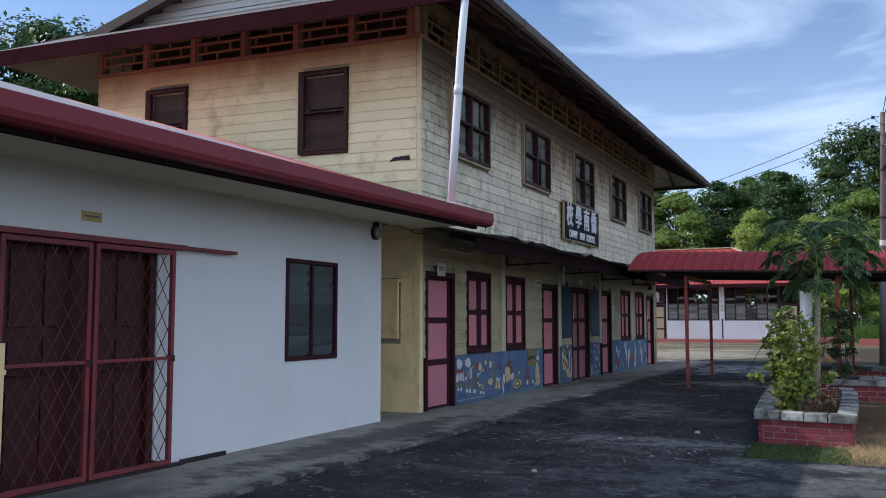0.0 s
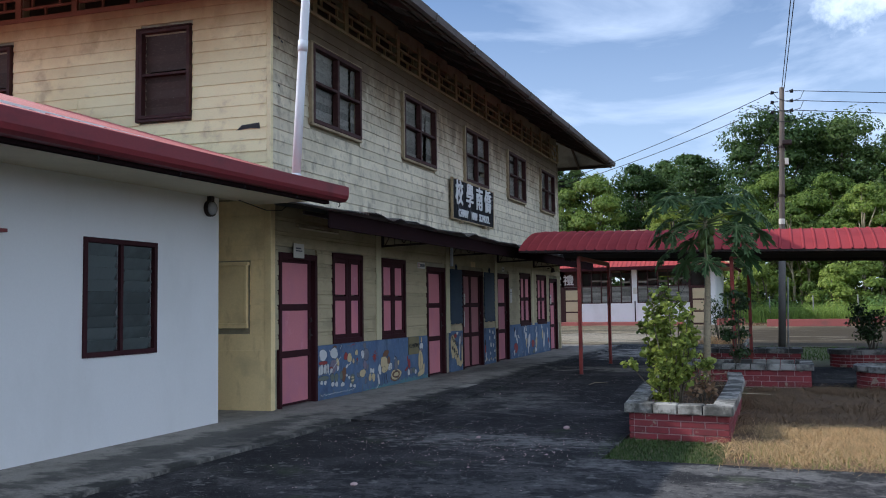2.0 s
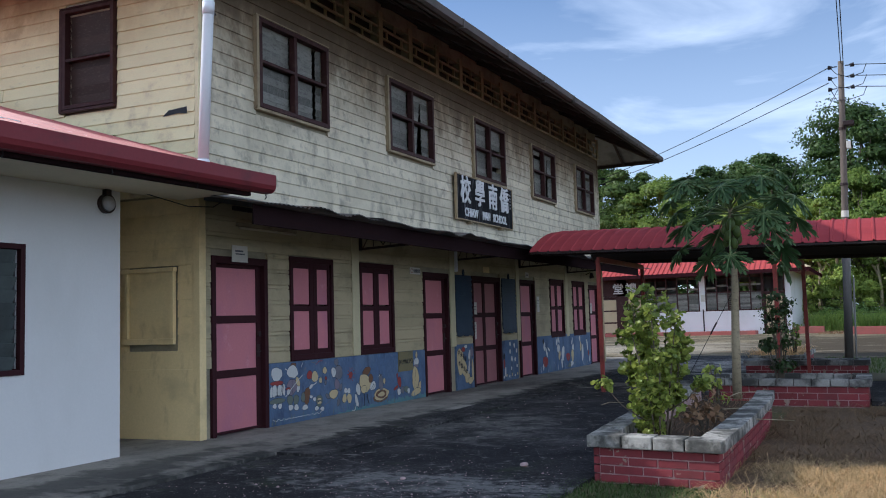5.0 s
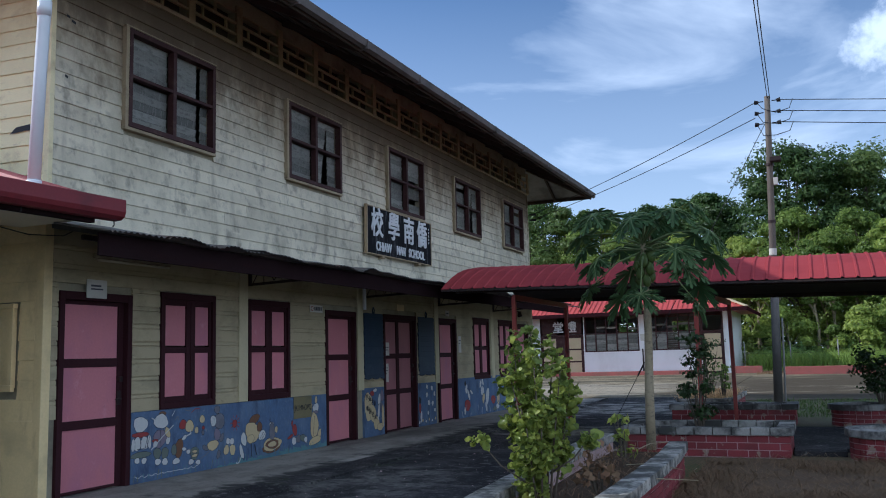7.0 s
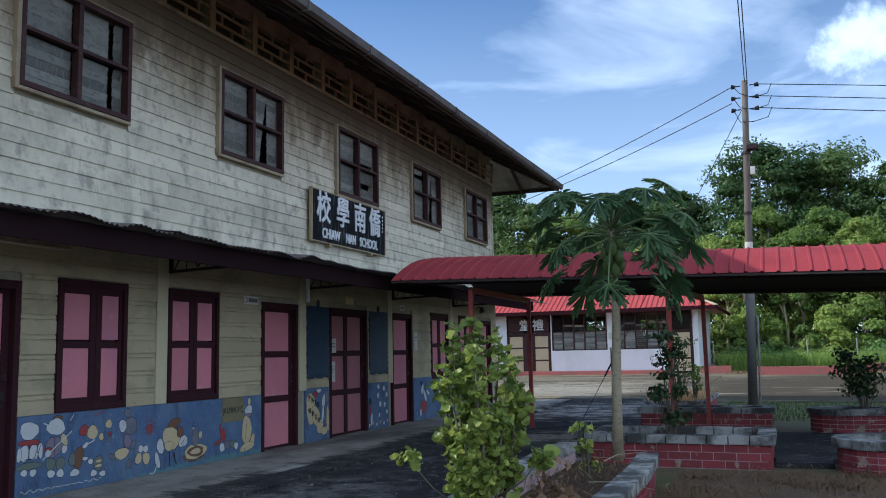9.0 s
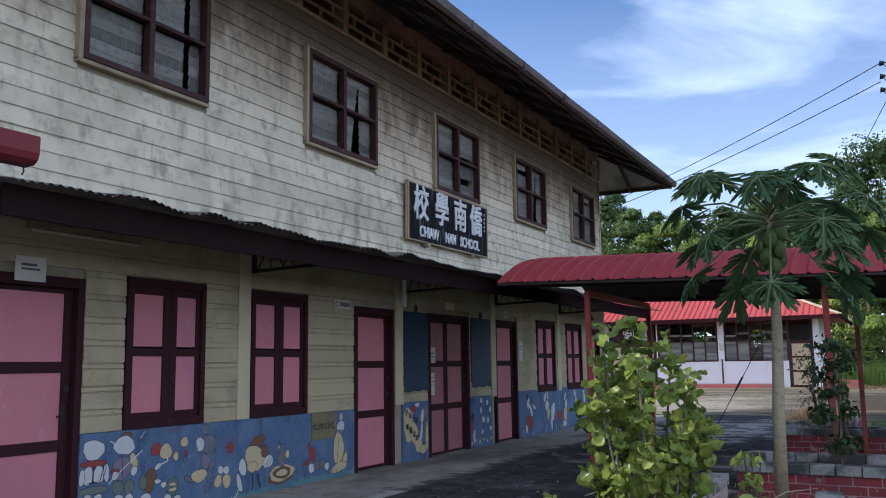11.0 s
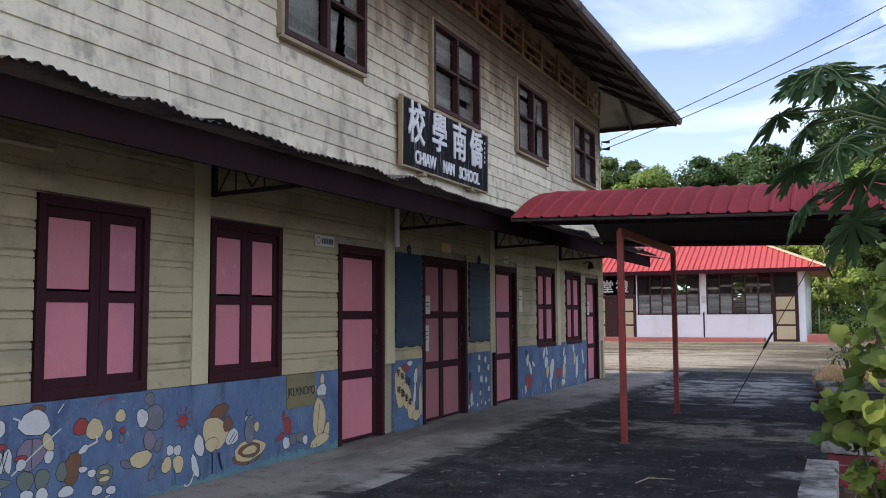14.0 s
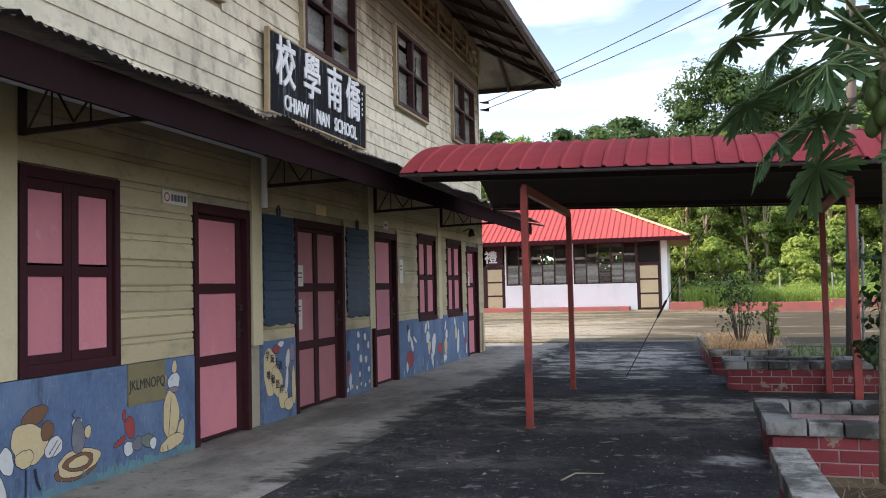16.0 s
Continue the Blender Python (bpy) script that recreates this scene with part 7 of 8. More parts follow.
def crown_points(rng, n, clumps, spread, droop=0.0):
    """Leaves gathered on the outer side of clumps."""
    which = rng.integers(0, len(clumps), n)
    c, rad = clumps[which, :3], clumps[which, 3:4]
    d = rng.normal(size=(n, 3))
    d /= np.linalg.norm(d, axis=1, keepdims=True)
    d[:, 2] = np.abs(d[:, 2]) * 0.35 + d[:, 2] * 0.75
    off = d * rad * (0.50 + spread * rng.random((n, 1)) ** 0.6) * (1 + 0.25 * np.sin(9 * d[:, :1] + which[:, None]) * np.cos(8 * d[:, 1:2])) * np.array([1, 1, 0.72])
    nor = d + rng.normal(size=(n, 3)) * 0.45 + np.array([0, 0, 0.25])
    return c + off, nor


def tree(seed, height, radius, bare, leaves, leaf, material, name="tree", label="", lobes=16, trunk=None):
    rng = np.random.default_rng(seed)
    r = random.Random(seed)
    ob = thing(name, label, "tree")
    clumps = []
    for i in range(lobes):
        s = i / (lobes - 1)
        z = height * (bare + (1 - bare) * (0.08 + 0.86 * s))
        wide = radius * (0.35 + 0.65 * math.sin(math.pi * (0.18 + 0.72 * s))) * r.uniform(0.45, 1.25)
        a = i * 2.4 + r.uniform(-0.5, 0.5)
        clumps.append((wide * 0.75 * math.cos(a), wide * 0.75 * math.sin(a), z, radius * r.uniform(0.20, 0.46)))
    clumps += [(radius * r.uniform(-0.3, 0.3), radius * r.uniform(-0.3, 0.3), height * r.uniform(0.9, 1.04), radius * r.uniform(0.16, 0.3)) for _ in range(3)]
    ms = Mesher()
    lean = r.uniform(-0.06, 0.06) * height
    ms.tube([(0, 0, -0.3), (lean * 0.3, 0.02 * height, height * bare * 0.6), (lean * 0.6, 0, height * bare), (lean, 0, height * 0.86)], [0.015 * height, 0.012 * height, 0.010 * height, 0.004 * height], 8)
    for x, y, z, q in clumps[::2]:
        z0 = height * (bare * 0.8 + 0.35 * (z / height - bare))
        ms.tube([(lean * 0.6, 0, z0), (x * 0.5 + lean * 0.3, y * 0.5, (z0 + z) / 2 + 0.03 * height), (x, y, z)], [0.009 * height, 0.006 * height, 0.002 * height], 6)
    part("trunk", ms.mesh("trunk", trunk or m_bark, smooth=True), ob)
    pts, nor = crown_points(rng, leaves, np.array(clumps), 0.6)
    part("crown", cards("crown", pts, nor, leaf, rng, material), ob)
    return ob


TREES = [
    tree(1, 16.0, 4.6, 0.28, 32000, 0.185, m_leaf_tree, label="tall broad forest tree with dark green crown", lobes=34),
    tree(2, 13.0, 3.8, 0.22, 25000, 0.175, m_leaf_tree, label="rounded dark green forest tree", lobes=28),
    tree(3, 10.0, 3.0, 0.34, 17000, 0.155, m_leaf_tree2, label="pale green slender forest tree", lobes=14),
    tree(4, 7.5, 1.5, 0.50, 5200, 0.125, m_leaf_tree2, trunk=m_pap_bark, label="thin young tree at the edge of the woods", lobes=10),
    tree(5, 3.0, 1.7, 0.05, 7000, 0.115, m_leaf_tree2, name="bush", label="wild green bush at the edge of the woods", lobes=9),
]
PLACES = [   # kind, x, y, size, turn
    (0, 0.2, 67, 0.88, 20), (0, 4.2, 69, 0.86, 140), (1, 8.0, 67, 0.9, 70), (0, 12, 74, 0.8, 210), (1, -5.6, 72, 0.92, 300), (1, 13.5, 70, 0.92, 30), (0, 18, 74, 0.95, 100), (1, 23, 72, 1.0, 10), (0, 29, 75, 1.0, 60), (1, 35, 74, 1.1, 200),
    (1, -15.5, 68, 0.86, 50), (1, -19.0, 71, 1.0, 160), (0, -23.5, 74, 0.9, 250), (1, -11.0, 76, 0.92, 90), (1, -8.0, 78, 0.99, 180), (2, -13, 66, 1.0, 0), (0, -30, 72, 0.9, 330), (1, -36, 70, 1.0, 20),
    (2, 0.0, 63, 0.9, 20), (2, 4.0, 62, 0.85, 120), (2, 8.0, 63, 0.95, 220), (2, 12.0, 62.5, 0.9, 320), (2, 16.5, 63, 0.95, 60), (2, 21.0, 64, 0.95, 160), (2, 26, 64, 1.0, 260), (2, -2.8, 62.5, 0.75, 80), (2, -6.5, 63.5, 0.8, 170),
    (0, -42, 34, 1.12, 15), (1, -37.5, 33, 1.12, 120), (0, -47, 30, 1.1, 220), (1, -45, 38, 1.2, 10), (0, -39, 42, 1.1, 80),
]
rt = random.Random(12)
PLACES += [(3, -2.2 + i * 1.45 + rt.uniform(-0.5, 0.5), 58.8 + rt.uniform(-0.8, 2.2), rt.uniform(0.75, 1.05), rt.uniform(0, 360)) for i in range(20)] + [(3, -2.6 + i * 1.25 + rt.uniform(-0.5, 0.5), 61.5 + rt.uniform(-0.8, 2.2), rt.uniform(0.75, 1.0), rt.uniform(0, 360)) for i in range(22)]
PLACES += [(4, -2.0 + i * 1.7 + rt.uniform(-0.6, 0.6), 56.9 + rt.uniform(-0.7, 1.3), rt.uniform(0.65, 1.1), rt.uniform(0, 360)) for i in range(17)]
for kind, x, y, size, turn in PLACES:
    m = Matrix.Translation((x, y, lie(y))) @ Matrix.Rotation(radians(turn), 4, "Z") @ Matrix.Diagonal((size, size, size, 1))
    c = copy_thing(TREES[kind], m)
    tagged(c, group="trees at the edge of the woods")
for ob in TREES:
    for o in (*ob.children_recursive, ob):
        bpy.data.objects.remove(o)
# the woods behind, too far to tell trees apart
rng = np.random.default_rng(77)
cl = np.stack([rng.uniform(-75, 75, 260), rng.uniform(84, 96, 260), rng.uniform(1.0, 8.0, 260), rng.uniform(1.6, 3.2, 260)], 1)
pts, nor = crown_points(rng, 42000, cl, 0.6)
tagged(new("far_woods", cards("far_woods", pts, nor, 0.42, rng, m_leaf_tree)), "dense dark green woods behind the hall", "woods", kind="stuff")
cl = np.stack([rng.uniform(-3.0, 36, 150), rng.uniform(59, 66, 150), rng.uniform(0.5, 4.6, 150), rng.uniform(0.7, 1.4, 150)], 1)
pts, nor = crown_points(rng, 46000, cl, 0.7)
tagged(new("undergrowth", cards("undergrowth", pts, nor, 0.16, rng, m_leaf_tree2)), "tangled green undergrowth below the forest trees", "undergrowth", kind="stuff")
rng_low = np.random.default_rng(131)
cl = np.stack([rng_low.uniform(-3.0, 40, 120), rng_low.uniform(74, 83, 120), rng_low.uniform(0.5, 5.0, 120), rng_low.uniform(1.2, 2.2, 120)], 1)
pts, nor = crown_points(rng_low, 20000, cl, 0.6)
tagged(new("deep_undergrowth", cards("deep_undergrowth", pts, nor, 0.34, rng_low, m_leaf_tree)), "dark green thicket deep between the forest trunks", "undergrowth", kind="stuff")
cl = np.stack([rng_low.uniform(-2.0, 36, 110), rng_low.uniform(54.0, 58.0, 110), rng_low.uniform(0.2, 1.1, 110), rng_low.uniform(0.3, 0.75, 110)], 1)
cl[:, 2] += lie(56.0)
pts, nor = crown_points(rng_low, 15000, cl, 0.6)
tagged(new("tall_weeds", cards("tall_weeds", pts, nor, 0.13, rng_low, m_leaf_weed)), "pale green leafy weeds among the tall grass", "weeds", kind="stuff")


def blades(name, n, box, height, rng, material, lean=0.35, wide=0.012, top=None, falls=0.0, tufts=None):
    """Grass: bent two-piece blades over a stretch of ground."""
    x, y = rng.uniform(box[0], box[1], n), rng.uniform(box[2], box[3], n)
    if tufts is not None:
        k = rng.integers(0, len(tufts), n)
        spread = rng.uniform(0.08, 0.34, len(tufts))[k]
        x, y = (np.clip(tufts[k, j] + rng.normal(size=n) * spread * (1.3, 0.8)[j], box[2 * j], box[2 * j + 1]) for j in (0, 1))
    z = np.array([lie(v) for v in y]) + (top or 0.0)
    a, h = rng.uniform(0, 2 * np.pi, n), height * rng.uniform(0.45, 1.25, n)
    k = rng.uniform(0.2, 1.0, n) * lean
    dx, dy = np.cos(a), np.sin(a)
    base = np.stack([x, y, z], 1)
    side = np.stack([-dy, dx, np.zeros(n)], 1) * wide
    mid = base + np.stack([dx * h * k * 0.4, dy * h * k * 0.4, h * 0.6 * (1 - falls)], 1)
    tip = base + np.stack([dx * h * k * 1.3, dy * h * k * 1.3, h * (1 - falls * 1.4 - 0.3 * k)], 1)
    v = np.stack([base - side, base + side, mid + side * 0.7, mid - side * 0.7, tip], 1).reshape(-1, 3)
    idx = (np.arange(n)[:, None] * 5 + np.array([0, 1, 2, 3, 3, 2, 4])[None]).ravel()
    me = bpy.data.meshes.new(name)
    me.vertices.add(5 * n)
    me.vertices.foreach_set("co", v.ravel().astype(np.float32))
    me.loops.add(7 * n)
    me.loops.foreach_set("vertex_index", idx.astype(np.int32))
    me.polygons.add(2 * n)
    me.polygons.foreach_set("loop_start", (np.arange(n)[:, None] * 7 + np.array([0, 4])[None]).ravel().astype(np.int32))
    me.polygons.foreach_set("loop_total", np.tile([4, 3], n).astype(np.int32))
    me.materials.append(material)
    me.update(calc_edges=True)
    return me


tagged(new("tall_grass", blades("tall_grass", 60000, (-2.4, 38, 51.6, 58.5), 1.0, rng, m_grass, 0.9, 0.016)), "tall bright green grass before the woods", "grass", kind="stuff")
tagged(new("grass_strip", blades("grass_strip", 5500, (-1.55, -0.25, 9.9, 11.2), 0.045, rng, m_turf, 1.2, 0.003)), "short green grass before the brick planter", "grass", kind="stuff")
cl = np.stack([rng.uniform(0.0, 6.0, 190), 10.05 + 2.2 * rng.random(190) ** 1.3], 1)
tagged(new("dry_grass", blades("dry_grass", 46000, (-0.36, 6.5, 9.8, 17.0), 0.19, rng, m_grass_dry, 2.6, 0.0021, 0.02, 0.42, tufts=cl)), "flattened straw-coloured dry grass in tangled tufts", "grass", kind="stuff")
cl = np.stack([rng.uniform(-0.2, 6.0, 90), rng.uniform(12.0, 17.0, 90)], 1)
tagged(new("dry_grass", blades("dry_grass", 15000, (-0.36, 6.5, 11.0, 17.1), 0.24, rng, m_grass_old, 2.6, 0.0036, 0.015, 0.48, tufts=cl)), "sparse dead grass on brown soil", "grass", kind="stuff")
tagged(new("grass_tufts", blades("grass_tufts", 600, (-0.2, 2.6, 9.87, 11.0), 0.07, rng, m_grass, 0.9, 0.004, 0.02)), "few green tufts in the dry grass", "grass", kind="stuff")
tagged(new("lawn_grass", blades("lawn_grass", 14000, (-0.6, 16, 24.5, 30), 0.09, rng, m_turf, 0.9, 0.008)), "thin green grass by the utility pole", "grass", kind="stuff")
tagged(new("verge_grass", blades("verge_grass", 5000, (-1.8, 16, 47.5, 51.0), 0.15, rng, m_grass_old, 0.8, 0.012)), "dry verge grass by the red kerbs", "grass", kind="stuff")
tagged(new("planter_grass", blades("planter_grass", 5000, (-1.85, -0.80, 24.5, 27.7), 0.28, rng, m_grass_dry, 1.2, 0.005, 0.25)), "dry grass tufts in the far planter", "grass", kind="stuff")
tagged(new("planter_weeds", blades("planter_weeds", 420, (-1.35, -0.55, 11.6, 16.2), 0.12, rng, m_grass_old, 2.6, 0.004, 0.26, 0.35)), "dry stalks on the planter's earth", "weeds", kind="stuff")


def papaya_leaf(seed, size):
    """A large lobed leaf: seven lobes, each with side teeth, drooping from its stalk."""
    r = random.Random(seed)
    ms, ve = Mesher(), Mesher()
    ms.v.append((0, 0, 0))
    rim = []
    lobes = 8
    for i in range(lobes):
        a = math.pi * (-0.86 + 1.72 * i / (lobes - 1))
        ln = size * (1.0 - 0.34 * abs(2 * i / (lobes - 1) - 1)) * r.uniform(0.92, 1.06)
        ve.tube([(0, 0, 0.004), (0.5 * ln * math.cos(a), 0.5 * ln * math.sin(a), 0.006 - 0.12 * ln * 0.5), (0.93 * ln * math.cos(a), 0.93 * ln * math.sin(a), 0.006 - 0.40 * ln * 0.93)], [0.006, 0.004, 0.001], 4, False)
        for da, k in ((-0.235, 0.20), (-0.13, 0.40), (-0.25, 0.52), (-0.25, 0.66), (-0.09, 0.60), (-0.17, 0.78), (-0.14, 0.90), (-0.04, 0.80), (-0.05, 0.92), (0.0, 1.0), (0.05, 0.90), (0.04, 0.79), (0.15, 0.92), (0.17, 0.77), (0.09, 0.61), (0.26, 0.68), (0.25, 0.53), (0.13, 0.40), (0.235, 0.20)):
            rim.append((a + da * 1.30, ln * (0.08 + 0.92 * k)))
    for a, q in rim:
        droop = -0.42 * q * (q / size) + 0.02 * size * math.sin(5 * a)
        ms.v.append((q * math.cos(a), q * math.sin(a), droop))
    n = len(rim)
    ms.f = [(0, 1 + i, 2 + i) for i in range(n - 1)]
    return ms.mesh("blade", m_leaf_pap, smooth=True), ve.mesh("veins", m_vein)


papaya = thing("papaya_tree", "young papaya tree with large lobed leaves and green fruit", "tree", (-0.98, 16.45, 0.30))
TOP = Vector((0.06, -0.10, 2.52))
part("trunk", Mesher().tube([(0, 0, -0.05), (0.02, -0.02, 0.7), (0.06, -0.06, 1.5), tuple(TOP)], [0.062, 0.055, 0.047, 0.036], 12).mesh("trunk", m_pap_bark, smooth=True), papaya, "pale ringed trunk")
leaf_kinds = [papaya_leaf(i, s) for i, s in enumerate((0.38, 0.41, 0.34, 0.39, 0.36))]
r = random.Random(17)
NL = 27
for i in range(NL):
    a = i * 2.39996 + r.uniform(-0.25, 0.25)
    s = i / (NL - 1)                      # 0: lowest, drooping; 1: topmost
    up = -0.85 + 1.75 * s ** 0.80 + r.uniform(-0.12, 0.12)
    ln = (0.76 + 0.14 * math.sin(3 * s)) * r.uniform(0.85, 1.1) * (1.0 if s < 0.85 else 0.65)
    p0 = TOP + Vector((0, 0, -0.12 + 0.16 * s))
    d = Vector((math.cos(a) * math.cos(up), math.sin(a) * math.cos(up), math.sin(up)))
    p2 = p0 + d * ln - Vector((0, 0, 0.05))
    p1 = p0 + d * ln * 0.5 + Vector((0, 0, 0.06))
    stalk = part("leaf_stalk", Mesher().tube([p0, p1, p2], [0.013, 0.010, 0.007], 6).mesh("leaf_stalk", m_petiole, smooth=True), papaya)
    blade, veins = leaf_kinds[i % 5]
    tilt = pose(0, 0, 0, r.uniform(-14, 14), 16 + 26 * (1 - s) + r.uniform(-10, 10), math.degrees(a) + r.uniform(-15, 15))
    at = Matrix.Translation(p2) @ tilt
    part("blade", blade, stalk, at=at)
    part("vein", veins, stalk, at=at)
fruit_me = Mesher().tube([(0, 0, 0.09), (0, 0, 0.07), (0, 0, 0.02), (0, 0, -0.04), (0, 0, -0.08), (0, 0, -0.095)], [0.008, 0.035, 0.055, 0.058, 0.035, 0.006], 12).mesh("fruit", m_fruit, smooth=True)
for i in range(11):
    a, z = i * 2.4, -0.16 - 0.032 * i
    part("fruit", fruit_me, papaya, at=Matrix.Translation(TOP + Vector((0.085 * math.cos(a), 0.085 * math.sin(a), z))) @ pose(0, 0, 0, r.uniform(-12, 12), r.uniform(-12, 12), 0) @ Matrix.Diagonal((0.8 + 0.3 * r.random(),) * 3 + (1,)))


def round_leaf(seed):
    """One round, cupped and wavy leaf on a short stalk, one unit in radius."""
    r = random.Random(seed)
    ms, n = Mesher(), 20
    ms.v.append((1.0, 0, 0))
    for ring in (0.45, 0.78, 1.0):
        for k in range(n):
            a = 2 * math.pi * k / n
            q = ring * (1 + (r.uniform(-0.05, 0.05) if ring == 1 else 0)) * (1 - 0.5 * math.exp(-(abs(a - math.pi) / 0.3) ** 2))
            ms.v.append((1.0 + q * math.cos(a), q * math.sin(a), 0.36 * ring * ring + (0.17 * math.sin(3 * a + seed) + 0.13 * math.sin(6 * a + 2 * seed)) * ring ** 3))
    ms.f = [(0, 1 + k, 1 + (k + 1) % n) for k in range(n)] + [(1 + g * n + k, 1 + (g + 1) * n + k, 1 + (g + 1) * n + (k + 1) % n, 1 + g * n + (k + 1) % n) for g in range(2) for k in range(n)]
    return ms


bush = thing("round_leaf_bush", "leggy bush with bright round cupped leaves in the planter", "bush", (-1.02, 12.0, 0.25))
leaf_ms = [round_leaf(i) for i in range(6)]
leaf_me = [m.mesh("leaf", m_leaf_bush, smooth=True) for m in leaf_ms]
r = random.Random(23)
wands = []
for x, y, hgt in ((-0.30, 0.02, 1.36), (-0.20, -0.14, 1.12), (-0.06, 0.06, 1.40), (0.05, -0.12, 1.22), (0.16, 0.10, 1.30), (0.28, -0.04, 1.16), (0.34, 0.12, 0.92), (-0.38, 0.14, 0.98), (0.10, -0.22, 0.84), (-0.12, 0.22, 1.18), (0.22, 0.24, 1.04), (-0.04, -0.26, 0.66), (-0.30, 0.34, 1.22), (-0.14, 0.44, 1.02), (-0.34, 0.24, 0.78)):
    x, y = x * 0.78, y * 0.9
    base = Vector((x * 0.28, y * 0.28, -0.03))
    mid = Vector((x * 0.72 + r.uniform(-0.05, 0.05), y * 0.72, hgt * 0.48))
    top = Vector((x + r.uniform(-0.04, 0.04), y, hgt))
    part("stem", Mesher().tube([base, mid, top], [0.011, 0.008, 0.004], 6).mesh("stem", m_bark, smooth=True), bush)
    wands.append((base, mid, top, 1.0))
for b0, b1 in (((-0.08, 0.0, 0.20), (-0.46, -0.16, 0.58)), ((0.08, 0.0, 0.3), (0.42, 0.02, 0.60))):
    b0, b1 = Vector(b0), Vector(b1)
    mid = b0.lerp(b1, 0.55) - Vector((0, 0, 0.05))
    part("stem", Mesher().tube([b0, mid, b1], [0.008, 0.006, 0.004], 6).mesh("stem", m_bark, smooth=True), bush)
    wands.append((b0, mid, b1, 0.25))
rest = Mesher()
count = 0
for node in range(560):
    base, mid, top, share = wands[node % len(wands)]
    if share < 1 and r.random() > 0.4:
        continue
    low = 0.36 if top.x > 0.08 else 0.16
    s = low + (1.02 - low) * r.random() ** 0.8 if share == 1 else r.uniform(0.8, 1.0)
    p = base.lerp(mid, 2 * s) if s < 0.5 else mid.lerp(top, 2 * s - 1)
    p = p + Vector((r.uniform(-0.06, 0.06), r.uniform(-0.06, 0.06), 0))
    a0, big = r.uniform(0, 6.28), r.uniform(0.75, 1.2)
    for k in range(r.choice((3, 4, 4, 5))):
        a = a0 + k * 2.4
        size = r.uniform(0.022, 0.039) * big
        m = Matrix.Translation(p + Vector((0, 0, r.uniform(-0.03, 0.03)))) @ pose(0, 0, 0, r.uniform(-55, 55), r.uniform(-45, 75), math.degrees(a)) @ Matrix.Diagonal((size, size * r.uniform(0.85, 1.1), size, 1))
        if count % 7 == 0 and count < 2090:
            part("leaf", leaf_me[count % 6], bush, at=m)
        else:
            src = leaf_ms[count % 6]
            rest.add([m @ Vector(v) for v in src.v], src.f)
        count += 1
tagged(part("foliage", rest.mesh("foliage", m_leaf_bush, smooth=True), bush, "bright round leaves"), kind="stuff")


def shrub(name, label, at, height, radius, leaves, leaf, material, seed, bare=0.1):
    rng, r = np.random.default_rng(seed), random.Random(seed)
    ob = thing(name, label, "shrub", at)
    cl = [(radius * 0.7 * r.uniform(-1, 1), radius * 0.7 * r.uniform(-1, 1), height * r.uniform(bare + 0.12, 0.95), radius * r.uniform(0.30, 0.55)) for _ in range(17)]
    for x, y, z, q in cl:
        part("stem", Mesher().tube([(0.02 * x, 0.02 * y, -0.05), (x * 0.5, y * 0.5, z * 0.5), (x, y, z)], [0.013, 0.008, 0.003], 5).mesh("stem", m_bark), ob)
    pts, nor = crown_points(rng, leaves, np.array(cl), 0.8)
    pts += rng.normal(size=pts.shape) * radius * 0.10
    tagged(part("foliage", cards("foliage", pts, nor, leaf, rng, material), ob), kind="stuff")
    return ob


shrub("shrub", "dark leggy shrub behind the brick planter", (-0.58, 18.05, 0.25), 1.45, 0.24, 620, 0.055, m_leaf_shrub, 5)
shrub("shrub", "small dark round shrub in the far planter", (1.98, 22.6, 0.30), 1.10, 0.38, 1250, 0.05, m_leaf_shrub, 9, 0.2)
shrub("small_tree", "thin small tree with narrow leaves in the far planter", (-1.33, 25.6, 0.26), 1.4, 0.40, 520, 0.045, m_leaf_shrub2, 14, 0.15)
shrub("small_tree", "thin sapling with few leaves in the far planter", (-0.95, 24.9, 0.30), 0.9, 0.14, 90, 0.07, m_leaf_tree2, 15, 0.2)
shrub("dead_weed", "dead brown curled weed on the planter's earth", (-0.74, 12.75, 0.22), 0.42, 0.17, 130, 0.05, m_grass_old, 31)
shrub("weed", "small green weed in the planter", (-0.98, 14.9, 0.22), 0.62, 0.13, 90, 0.055, m_leaf_bush, 25)

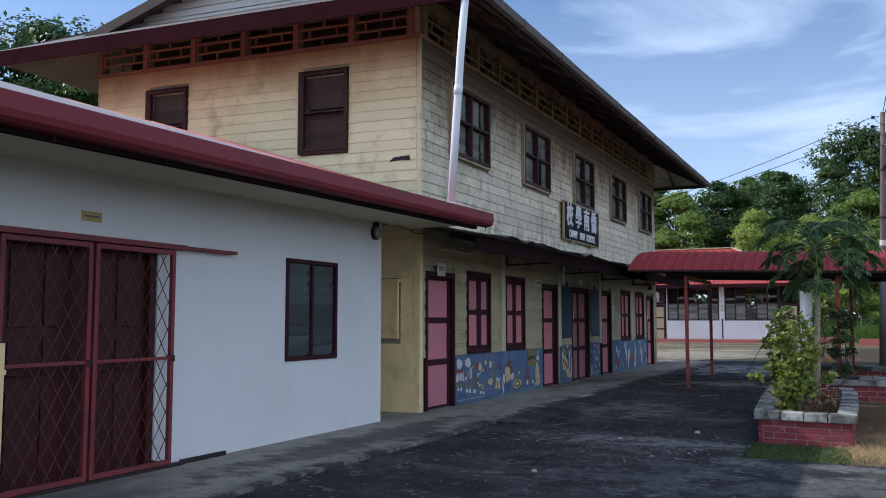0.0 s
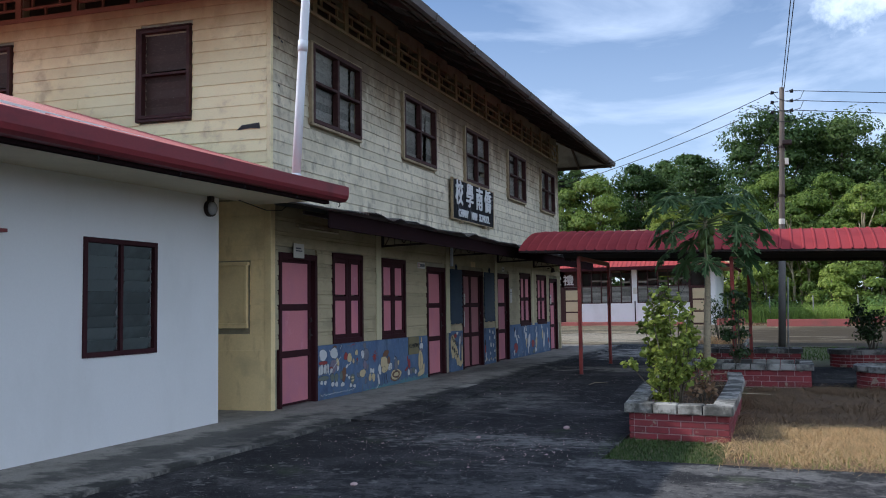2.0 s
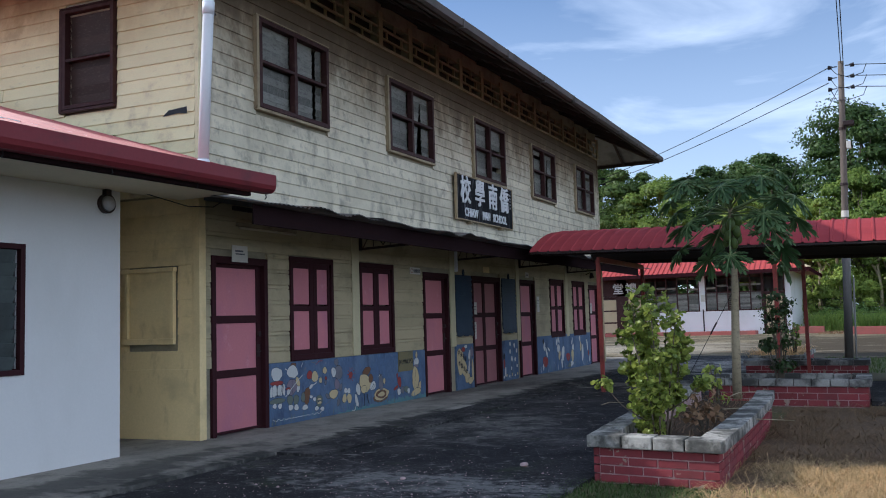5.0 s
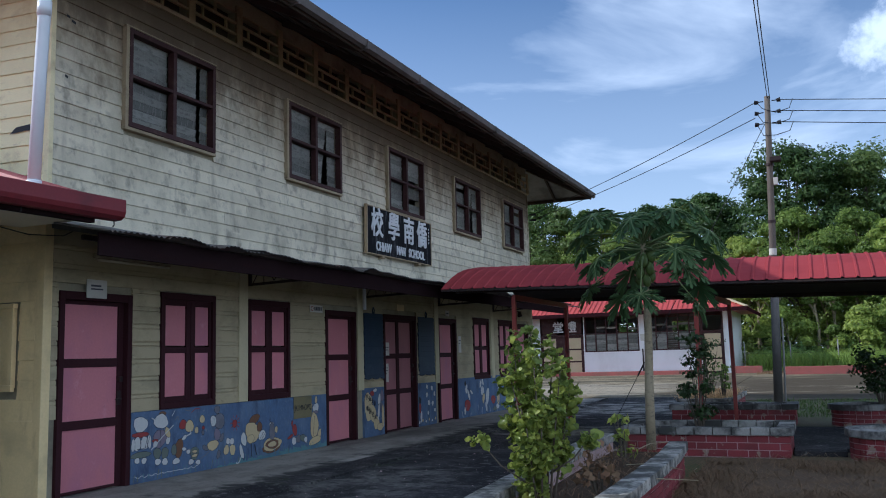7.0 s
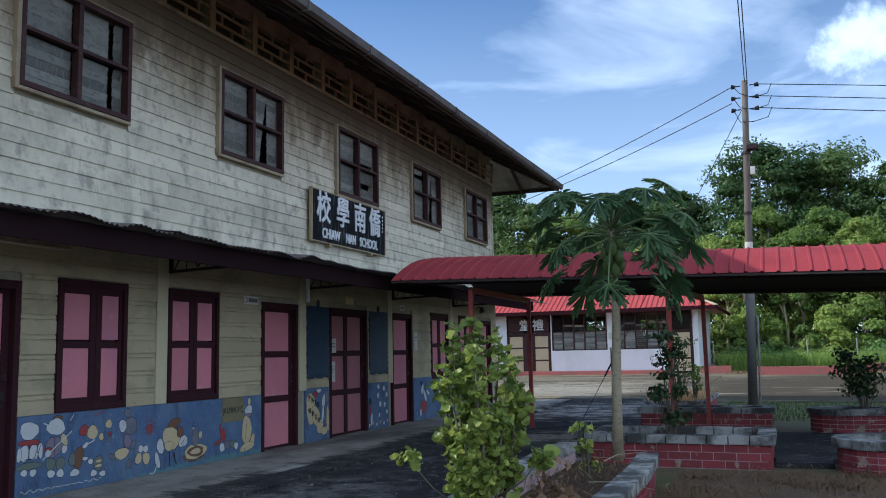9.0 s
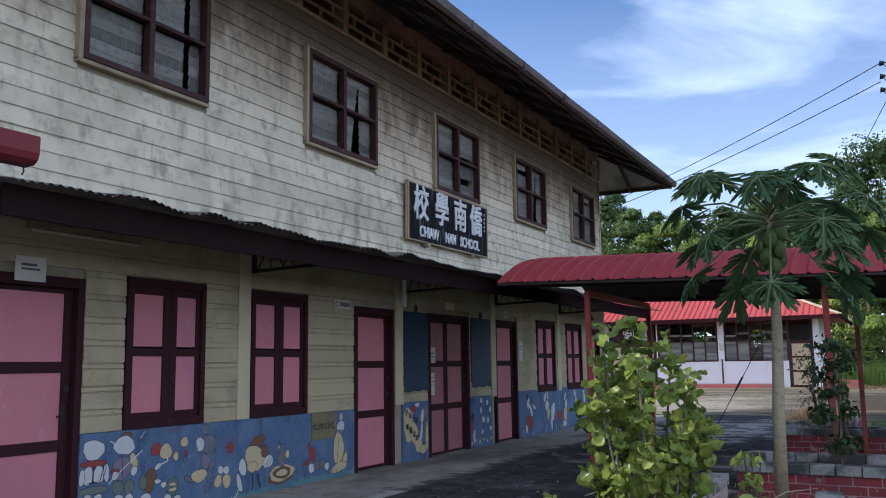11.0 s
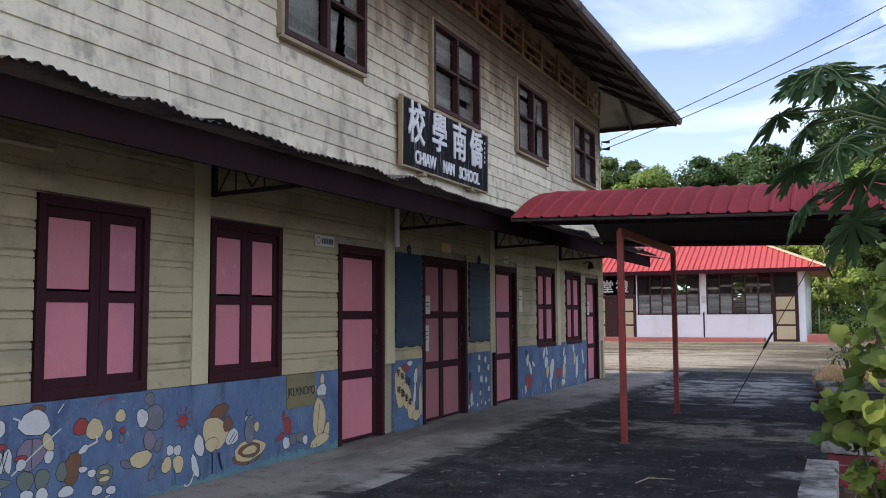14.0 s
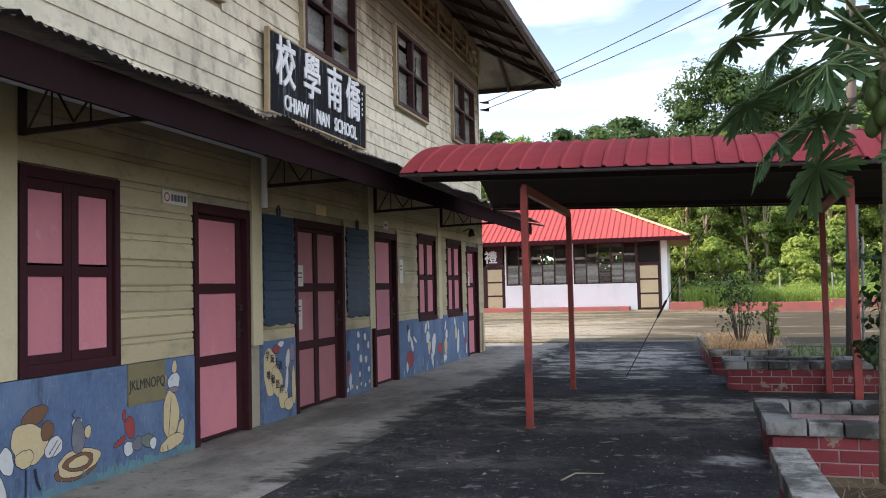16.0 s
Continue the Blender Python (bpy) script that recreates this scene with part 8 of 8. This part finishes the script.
# litter on the yard
r = random.Random(40)
peb = Mesher().tube([(0, 0, 0.0), (0, 0, 0.02), (0, 0, 0.04), (0, 0, 0.05)], [0.03, 0.05, 0.04, 0.012], 7).mesh("stone", m_mortar)
for x, y, s in ((-3.05, 8.1, 0.6), (-2.15, 11.6, 0.8), (-2.9, 10.7, 0.5)):
    thing("stone", "small pale stone lying on the black yard", "stone", Matrix.Translation((x, y, 0.078)) @ Matrix.Diagonal((s, s * 1.3, s, 1)), group="stones on the yard", data=peb)
for x, y, a, ln in ((-3.0, 16.9, 40, 0.35), (-0.55, 12.9, 20, 0.6), (-0.95, 15.5, 70, 0.8), (-0.8, 14.1, -30, 0.7), (-0.3, 15.4, 100, 0.55)):
    up = 0.36 if -1.3 < x < -0.5 else 0.09
    thing("twig", "dry pale twig on the ground", "twig", Matrix.Translation((x, y, up)) @ Matrix.Rotation(radians(a), 4, "Z"), group="twigs", data=Mesher().tube([(0, 0, 0.0), (ln * 0.4, 0.03, 0.03), (ln, -0.02, 0.015)], [0.007, 0.006, 0.003], 5).mesh("twig", m_pap_bark))

# chips of broken concrete strewn over the black yard
rng = np.random.default_rng(91)
ms = Mesher()
for i in range(1100):
    x, y = (rng.normal(-2.8, 1.0), rng.normal(10.3, 0.7)) if i % 3 else (rng.uniform(-4.5, -1.6), rng.uniform(7, 19))
    if not (-4.75 < x < -1.62):
        continue
    q = float(rng.uniform(0.003, 0.012)) * (2.2 if i % 37 == 0 else 1.0)
    a = rng.uniform(0, 6.28)
    c, d = q * math.cos(a), q * math.sin(a)
    ms.add([(x + c, y + d, 0.079), (x - d * 0.7, y + c * 0.7, 0.079), (x - c, y - d, 0.079), (x + d * 0.8, y - c * 0.8, 0.079), (x + 0.2 * c, y + 0.1 * d, 0.08 + q * 0.6)], [(0, 1, 4), (1, 2, 4), (2, 3, 4), (3, 0, 4)])
tagged(new("gravel", ms.mesh("gravel", m_mortar)), "pale chips of broken concrete on the yard", "gravel", kind="stuff")
